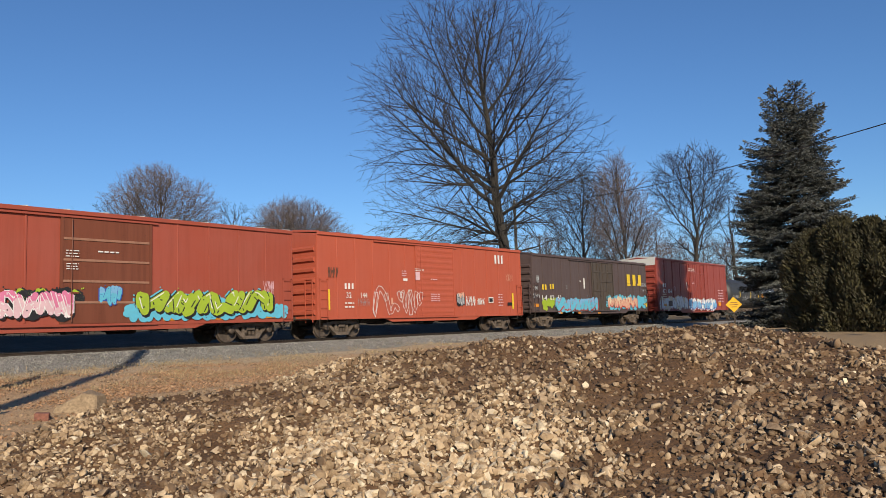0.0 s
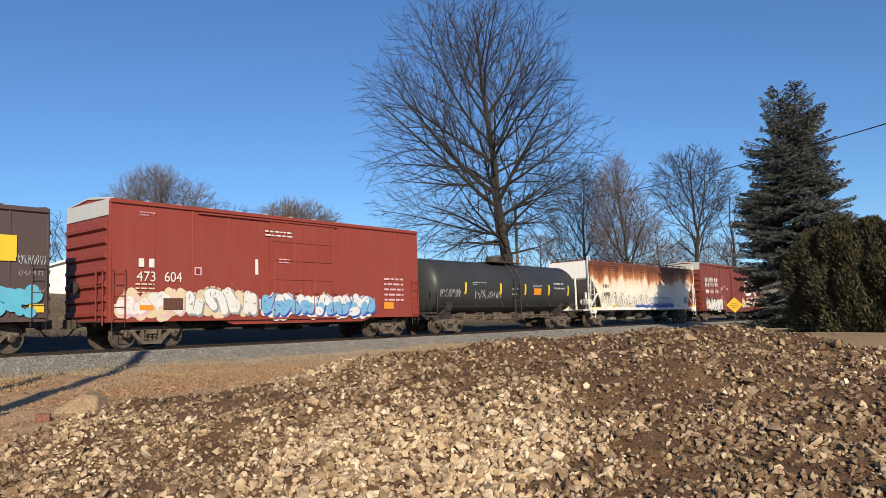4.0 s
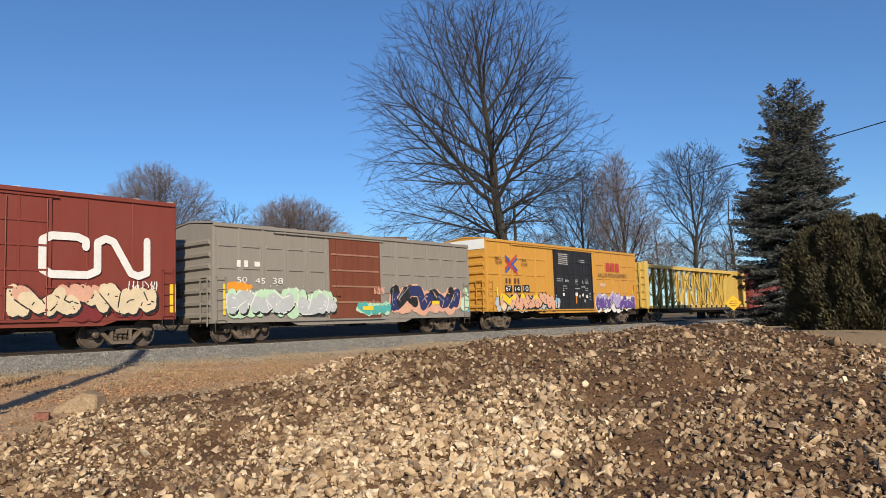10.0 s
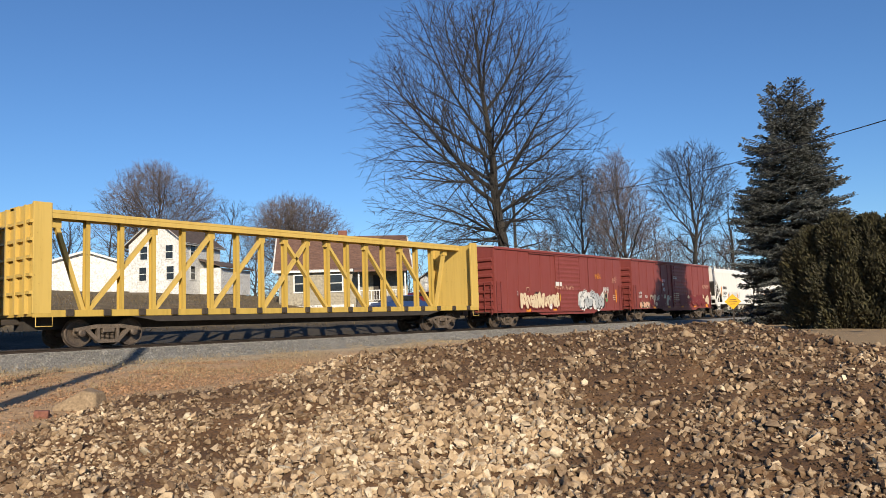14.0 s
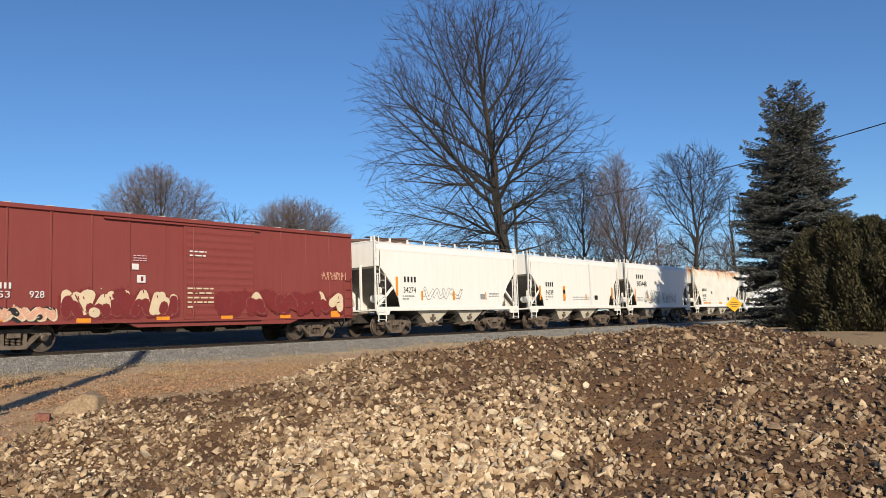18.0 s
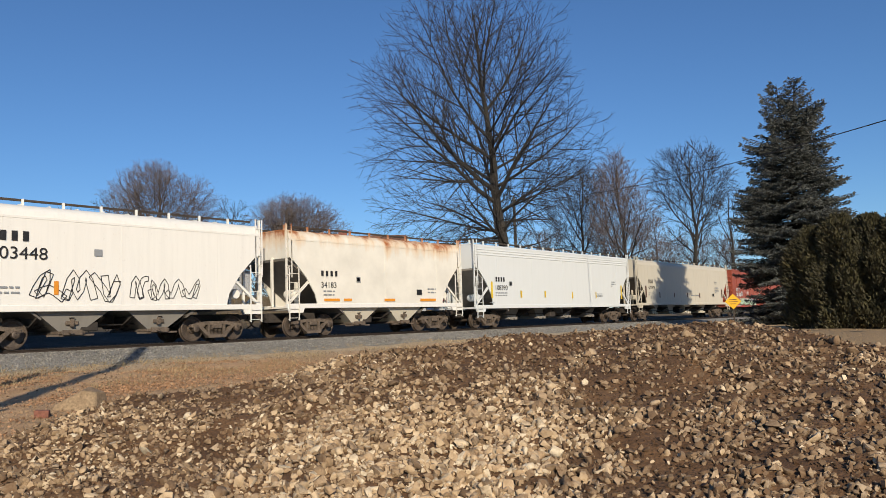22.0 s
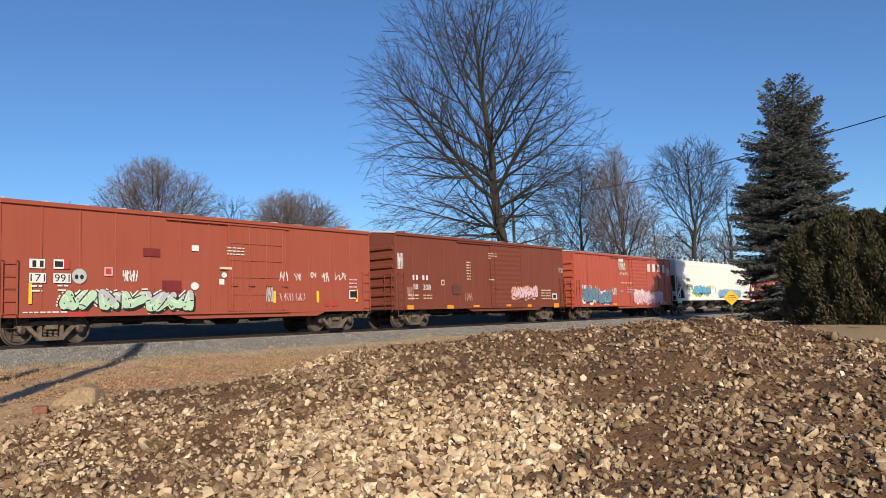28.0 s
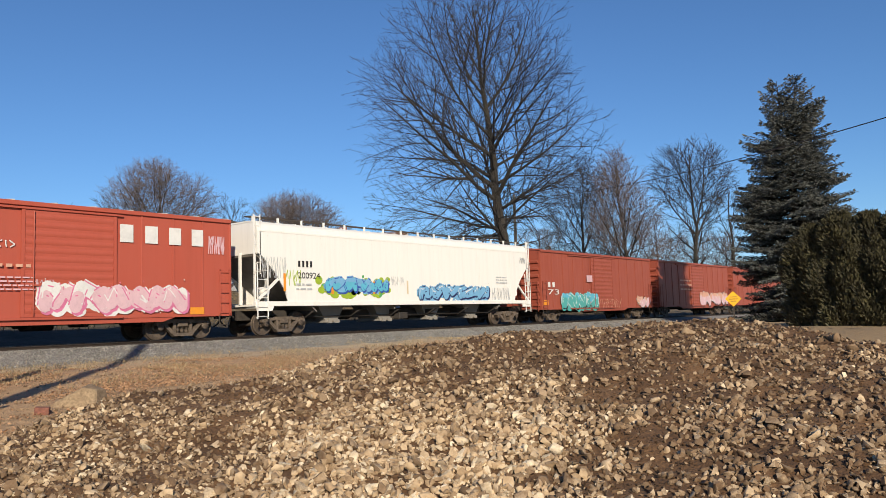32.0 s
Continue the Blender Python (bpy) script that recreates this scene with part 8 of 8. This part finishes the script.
patch(c13, 52.59, 52.73, 1.66, 2.1, 'orange')
patch(c13, 54.94, 55.35, 1.71, 1.98, 'grey')
fine_print(c13, 55.76, 56.65, 1.85, 2.06, 3, 'grey')
patch(c13, 55.39, 55.48, 1.68, 2.08, 'orange')
initials(c14, 61.6, 62.44, 2.5, 2.76, 4, 'black')
words(c14, 61.57, 62.45, 2.01, 2.28, '34339', 'black')
fine_print(c14, 61.55, 62.41, 1.67, 1.92, 2, 'grey')
patch(c14, 60.87, 61.03, 1.68, 2.53, 'orange')
patch(c14, 63.62, 63.89, 1.65, 2.54, 'orange')
patch(c14, 63.64, 63.87, 2.09, 2.3, 'white')
patch(c14, 66.46, 66.59, 1.7, 2.08, 'orange')
patch(c14, 70.13, 70.3, 1.76, 2.56, 'orange')
patch(c14, 67.69, 68.11, 1.72, 2, 'black')
fine_print(c14, 64.88, 66.96, 1.69, 1.92, 2, 'silver')
initials(c15, 74.19, 75.33, 3.28, 3.58, 4, 'black')
words(c15, 74.23, 75.89, 2.73, 3.1, '503448', 'black')
fine_print(c15, 74.15, 75.09, 1.67, 1.92, 2, 'grey')
outline_tag(c15, 75.43, 78.25, 1.38, 2.45, 'black', 3, 151)
outline_tag(c15, 78.61, 81.28, 1.38, 2.34, 'black', 4, 152)
patch(c15, 73.83, 73.96, 1.62, 2.49, 'orange')
patch(c15, 76.1, 76.24, 1.66, 2.08, 'orange')
patch(c15, 77.36, 77.63, 2.92, 3.14, 'grey')
initials(c16, 87.11, 88.04, 2.51, 2.74, 4, 'black')
words(c16, 87.11, 87.97, 2.02, 2.26, '34183', 'black')
fine_print(c16, 87.22, 87.92, 1.68, 1.92, 2, 'grey')
patch(c16, 87.26, 88.16, 1.45, 1.56, 'orange')
patch(c16, 88.39, 88.87, 1.45, 1.56, 'orange')
patch(c16, 90.95, 91.67, 1.44, 1.56, 'orange')
patch(c16, 93.47, 94.64, 1.44, 1.57, 'orange')
patch(c16, 93.22, 93.6, 1.74, 2, 'black')
patch(c16, 89.18, 89.43, 2.28, 2.52, 'grey')
patch(c16, 89.21, 89.39, 2.32, 2.49, 'white')
fine_print(c16, 94.04, 94.65, 1.83, 2.09, 2, 'grey')
initials(c17, 99.86, 100.72, 2.52, 2.77, 4, 'black')
words(c17, 99.84, 100.99, 2.05, 2.32, '108390', 'black')
fine_print(c17, 99.8, 100.96, 1.72, 1.94, 2, 'grey')
patch(c17, 101.2, 101.45, 2.3, 2.55, 'grey')
patch(c17, 101.23, 101.42, 2.33, 2.52, 'white')
patch(c17, 99.4, 99.56, 1.61, 2.51, 'yellow')
patch(c17, 102.29, 102.46, 1.64, 2.04, 'yellow')
patch(c17, 104.9, 105.07, 1.66, 2.04, 'yellow')
patch(c17, 108.19, 108.33, 1.61, 2.02, 'yellow')
patch(c17, 111.34, 111.45, 1.62, 2.03, 'yellow')
patch(c17, 115.05, 115.24, 1.57, 2.52, 'yellow')
fine_print(c17, 99.2, 99.68, 1.33, 1.38, 1, 'grey')
fine_print(c17, 111.48, 112.3, 1.72, 1.94, 3, 'grey')
fine_print(c17, 113.7, 114.3, 2.4, 2.79, 3, 'grey')
initials(c18, 119.82, 120.52, 2.77, 3.06, 4, 'black')
words(c18, 119.75, 120.84, 2.32, 2.58, '621979', 'black')
fine_print(c18, 119.68, 120.61, 1.86, 2.08, 2, 'grey')
patch(c18, 119.17, 119.37, 1.7, 2.58, 'brown')
patch(c18, 121.65, 121.81, 1.69, 2.1, 'brown')
patch(c18, 124.46, 124.64, 1.71, 2.09, 'brown')
patch(c18, 127.21, 127.41, 1.72, 2.1, 'brown')
patch(c18, 129.89, 130.07, 1.71, 2.08, 'brown')
patch(c18, 135.33, 135.54, 1.7, 2.46, 'brown')
patch(c18, 133.04, 133.44, 1.83, 2.06, 'black')
fine_print(c18, 133.67, 134.5, 2.16, 2.56, 3, 'grey')
fine_print(c18, 128.1, 129.89, 1.81, 1.96, 1, 'grey')
fine_print(c18, 133.65, 134.34, 2.9, 3.14, 2, 'grey')
fine_print(c18, 133.66, 134.62, 2.12, 2.64, 5, 'grey')
patch(c19, 139.46, 139.93, 2.34, 2.63, 'white')
patch(c19, 140.18, 140.5, 2.34, 2.64, 'white')
patch(c19, 140.5, 140.68, 2.35, 2.64, 'red')
initials(c19, 139.55, 139.88, 2.38, 2.58, 2, 'black')
initials(c19, 140.22, 140.47, 2.4, 2.58, 1, 'black')
patch(c19, 139.46, 139.96, 1.9, 2.2, 'white')
patch(c19, 140.18, 140.72, 1.9, 2.2, 'white')
words(c19, 139.5, 139.93, 1.94, 2.16, '171', 'black')
words(c19, 140.22, 140.68, 1.94, 2.17, '991', 'black')
graffiti(c19, 140.27, 145.2, 0.83, 1.84, fills=('silver', 'mint', 'white', 'cream'), edge='black', cloud='', n=7, seed=191, stroke=0.17, shine='white')
patch(c19, 140.59, 141.26, 0.84, 1, 'red')
patch(c19, 143.88, 144.62, 1.62, 2.04, 'maroon')
patch(c19, 143.17, 143.8, 2.86, 3.14, 'maroon')
blob(c19, 140.75, 141.23, 1.88, 2.37, 'silver')
blob(c19, 140.84, 140.96, 2.02, 2.18, 'black')
blob(c19, 141.01, 141.13, 2.02, 2.18, 'black')
tag(c19, 142.46, 142.97, 1.94, 2.4, 'white', 7, 192, 0.035)
tag(c19, 149, 150.31, 1.25, 1.65, 'rose', 9, 193, 0.03)
tag(c19, 148.32, 148.66, 1.2, 1.92, 'silver', 8, 194, 0.03)
tag(c19, 148.99, 149.42, 2.04, 2.52, 'white', 3, 195, 0.035)
tag(c19, 149.81, 150.14, 2.1, 2.45, 'white', 3, 196, 0.035)
tag(c19, 150.63, 150.96, 2.22, 2.52, 'white', 3, 197, 0.035)
tag(c19, 151.27, 151.69, 2.04, 2.54, 'white', 3, 198, 0.035)
tag(c19, 152.04, 152.67, 2.14, 2.55, 'white', 3, 199, 0.035)
patch(c19, 139.45, 139.55, 1.25, 1.88, 'yellow')
patch(c19, 141.68, 141.8, 1.23, 1.71, 'yellow')
patch(c19, 143.95, 144.1, 1.14, 1.57, 'yellow')
patch(c19, 148.67, 148.8, 1.23, 1.69, 'yellow')
patch(c19, 150.96, 151.1, 1.23, 1.7, 'yellow')
patch(c19, 153.25, 153.37, 1.23, 1.79, 'yellow')
patch(c19, 141.81, 142.09, 2.16, 2.44, 'rose')
patch(c19, 141.85, 142.05, 2.2, 2.4, 'red')
fine_print(c19, 146.53, 147.31, 3.04, 3.35, 3, 'white')
patch(c19, 145.05, 145.35, 3.12, 3.33, 'white')
blob(c19, 145, 145.34, 1.71, 1.99, 'white')
blob(c19, 146.3, 146.54, 2.17, 2.38, 'white')
patch(c19, 146.2, 146.42, 1.92, 2.13, 'white')
patch(c19, 146.2, 146.74, 2.49, 2.58, 'cream')
patch(c19, 152.85, 153.32, 1.38, 1.76, 'white')
patch(c19, 152.91, 153.26, 1.43, 1.71, 'black')
fine_print(c19, 152.86, 153.34, 1.85, 2.26, 3, 'rose')
fine_print(c19, 139.52, 139.85, 1.61, 1.84, 2, 'white')
fine_print(c19, 140.31, 140.64, 1.63, 1.86, 2, 'white')
fine_print(c19, 139.29, 140.62, 0.96, 1.03, 1, 'white')
patch(c19, 151.45, 152.17, 1.08, 1.24, 'red')
initials(c20, 157.09, 157.48, 2.28, 2.52, 2, 'white')
initials(c20, 157.82, 158.24, 2.28, 2.51, 2, 'white')
words(c20, 157.13, 157.48, 1.82, 2.08, '88', 'white')
words(c20, 157.83, 158.44, 1.8, 2.06, '208', 'white')
fine_print(c20, 156.74, 157.52, 1.33, 1.59, 2, 'cream')
fine_print(c20, 157.86, 158.52, 1.35, 1.58, 2, 'cream')
tag(c20, 156.04, 156.44, 2.68, 3.64, 'white', 8, 201, 0.03)
tag(c20, 156.65, 157.18, 1.22, 2.02, 'peach', 7, 202, 0.015)
graffiti(c20, 165.47, 168.38, 1.24, 2.25, fills=('peach', 'rose'), edge='brown', cloud='peach', n=4, seed=203, stroke=0.1, shine='')
fine_print(c20, 161.41, 161.78, 2.35, 3.32, 7, 'cream')
fine_print(c20, 163.38, 164.18, 3.53, 3.86, 3, 'cream')
fine_print(c20, 163.36, 164.29, 2.34, 2.44, 1, 'cream')
tag(c20, 170.92, 171.4, 2.9, 3.28, 'white', 6, 204, 0.02)
tag(c20, 161.24, 161.84, 1.18, 1.7, 'peach', 8, 205, 0.015)
patch(c20, 156.65, 157.11, 0.86, 1.06, 'orange')
patch(c20, 159.69, 160.22, 0.86, 1.04, 'orange')
patch(c20, 161.92, 162.45, 0.86, 1.02, 'orange')
patch(c20, 164.94, 165.41, 0.86, 1.03, 'orange')
patch(c20, 167.18, 167.61, 0.86, 1.02, 'orange')
patch(c20, 170.14, 170.74, 0.8, 1.06, 'orange')
patch(c20, 170, 170.56, 1.29, 1.66, 'white')
patch(c20, 170.09, 170.46, 1.36, 1.59, 'black')
patch(c20, 159.27, 159.53, 2.04, 2.32, 'cream')
patch(c20, 159.32, 159.48, 2.09, 2.26, 'brown')
patch(c20, 160.18, 160.89, 1.58, 2.09, 'brown')
fine_print(c20, 168.74, 169.84, 1.3, 1.9, 4, 'cream')
initials(c21, 173.81, 174.32, 1.98, 2.22, 3, 'white')
words(c21, 174.73, 175.09, 1.96, 2.22, '32', 'white')
words(c21, 175.6, 175.9, 1.96, 2.2, '12', 'white')
graffiti(c21, 173.69, 178.01, 0.87, 2.28, fills=('steel', 'steel', 'sky'), edge='navy', cloud='white', n=4, seed=211, stroke=0.27, shine='navy')
graffiti(c21, 181.3, 186.61, 0.82, 2.17, fills=('white', 'rose', 'rose'), edge='pink', cloud='white', n=5, seed=212, stroke=0.19, shine='white')
initials(c21, 184.01, 187.19, 3.34, 3.94, 4, 'white')
patch(c21, 179.25, 179.99, 3.94, 4.22, 'white')
tag(c21, 179.21, 180.26, 3.28, 3.96, 'white', 12, 213, 0.04)
tag(c21, 179.3, 180.72, 2.96, 3.22, 'white', 9, 214, 0.035)
tag(c21, 178.04, 178.76, 1.53, 2.16, 'white', 8, 215, 0.03)
tag(c21, 181.31, 181.9, 1.68, 2.07, 'rose', 8, 216, 0.02)
fine_print(c21, 180.28, 181.31, 1.69, 2.12, 4, 'rose')
fine_print(c21, 179.35, 180.14, 1.8, 1.92, 1, 'rose')
fine_print(c21, 179.36, 181.17, 2.36, 2.52, 1, 'peach')
patch(c21, 178.03, 178.69, 0.84, 1.01, 'orange')
patch(c21, 186.65, 187.22, 0.88, 1.13, 'orange')
tag(c21, 187.4, 188.11, 3, 3.83, 'rose', 12, 217, 0.03)
initials(c22, 191.64, 192.39, 2.74, 2.99, 4, 'black')
words(c22, 191.63, 192.81, 2.27, 2.52, '200924', 'black')
fine_print(c22, 191.52, 192.4, 1.78, 2.08, 2, 'silver')
graffiti(c22, 192.53, 197.27, 1.44, 2.56, fills=('green', 'lime'), edge='lime', cloud='lime', n=1, seed=221, stroke=0.06, shine='')
graffiti(c22, 193.01, 197.11, 1.6, 2.48, fills=('sky', 'cyan', 'sky'), edge='blue', cloud='sky', n=6, seed=222, stroke=0.13, shine='')
graffiti(c22, 199, 205.1, 1.19, 2.3, fills=('sky', 'sky', 'peach'), edge='navy', cloud='sky', n=5, seed=223, stroke=0.17, shine='white')
tag(c22, 189.77, 191.05, 2.16, 3.2, 'silver', 14, 224, 0.02)
tag(c22, 197.2, 198.14, 2, 2.52, 'silver', 9, 225, 0.014)
tag(c22, 190.91, 191.81, 1.88, 2.68, 'lime', 5, 226, 0.03)
tag(c22, 208.07, 208.69, 3.41, 3.84, 'grey', 6, 227, 0.02)
tag(c22, 205.21, 207, 1.28, 2.1, 'silver', 12, 228, 0.018)
patch(c22, 190.87, 191, 1.73, 2.45, 'orange')
patch(c22, 193.44, 193.58, 1.64, 2.17, 'orange')
patch(c22, 195.98, 196.12, 1.65, 2.21, 'orange')
patch(c22, 198.28, 198.39, 1.66, 2.28, 'cream')
fine_print(c22, 205.66, 206.73, 2.26, 2.65, 3, 'silver')
graffiti(c23, 212.49, 217.47, 0.56, 2.04, fills=('cyan', 'teal'), edge='white', cloud='teal', n=4, seed=231, stroke=0.14, shine='white')
initials(c23, 211.11, 211.9, 2.12, 2.42, 2, 'white')
words(c23, 211.07, 212.4, 1.67, 1.98, '73', 'white')
patch(c23, 210.44, 211.08, 1.03, 1.33, 'orange')
graffiti(c23, 223.3, 225.8, 0.64, 1.8, fills=('peach', 'rose'), edge='white', cloud='', n=2, seed=232, stroke=0.1, shine='')
patch(c23, 215.91, 216.68, 2.5, 2.94, 'rose')
tag(c23, 217.44, 220.76, 0.7, 1.47, 'peach', 8, 233, 0.03)
graffiti(c24, 235.62, 242.61, 0.54, 2.19, fills=('peach', 'rose', 'cream'), edge='white', cloud='', n=4, seed=241, stroke=0.15, shine='')
fine_print(c24, 231.55, 233.95, 2.06, 2.99, 3, 'peach')

# the tank car's stripes, placards and chalk
for x in (-99.6, -96.4, -93.9, -91.3, -89.0):
    patch(c5, x, x + 0.16, 2.0, 2.62, "yellow")
patch(c5, -92.9, -92.1, 2.02, 2.4, "orange", "orange warning placard")
fine_print(c5, -95.2, -94.6, 1.95, 2.4, 2, "grey")
fine_print(c5, -90.6, -89.4, 2.35, 2.8, 2, "silver")
fine_print(c5, -93.0, -92.0, 2.48, 2.62, 2, "silver")
fine_print(c5, -98.9, -97.7, 2.5, 2.66, 2, "silver")
tag(c5, -97.5, -96.2, 1.75, 2.2, "silver", 7, 91, 0.03)
tag(c5, -101.6, -99.8, 1.8, 2.3, "silver", 9, 92, 0.03)
tag(c5, -98.7, -97.6, 1.72, 2.3, "silver", 4, 93, 0.03)

# ---------------------------------------------------------------- what moves


def gone(t):
    """How far the train has come at t seconds, from where it is at 16 s."""
    u = t - 16
    return 10.9337 * u - 0.0076789 * u ** 2 - 0.000480643 * u ** 3


def motions():
    for car, mid in CARS:
        walk(car, [(t, pose(mid - gone(t), TRACK, 0)) for t in range(0, 33, 2)])
    # the wheels roll on the rails; wheelsets at the same place in their trucks share one set of keys
    first = {}
    for k, ws in WHEELS:
        if k not in first:
            walk(ws, [(n / FPS, Matrix.Translation((k * WB, 0, 0.457)) @ Matrix.Rotation(-(gone(n / FPS) - gone(0)) / 0.457, 4, "Y")) for n in range(0, 32 * FPS + 1)])
            first[k] = ws
        else:
            ws.rotation_mode = "QUATERNION"
            ws.animation_data_create()
            ws.animation_data.action = first[k].animation_data.action
            ws.animation_data.action_slot = first[k].animation_data.action_slot


motions()
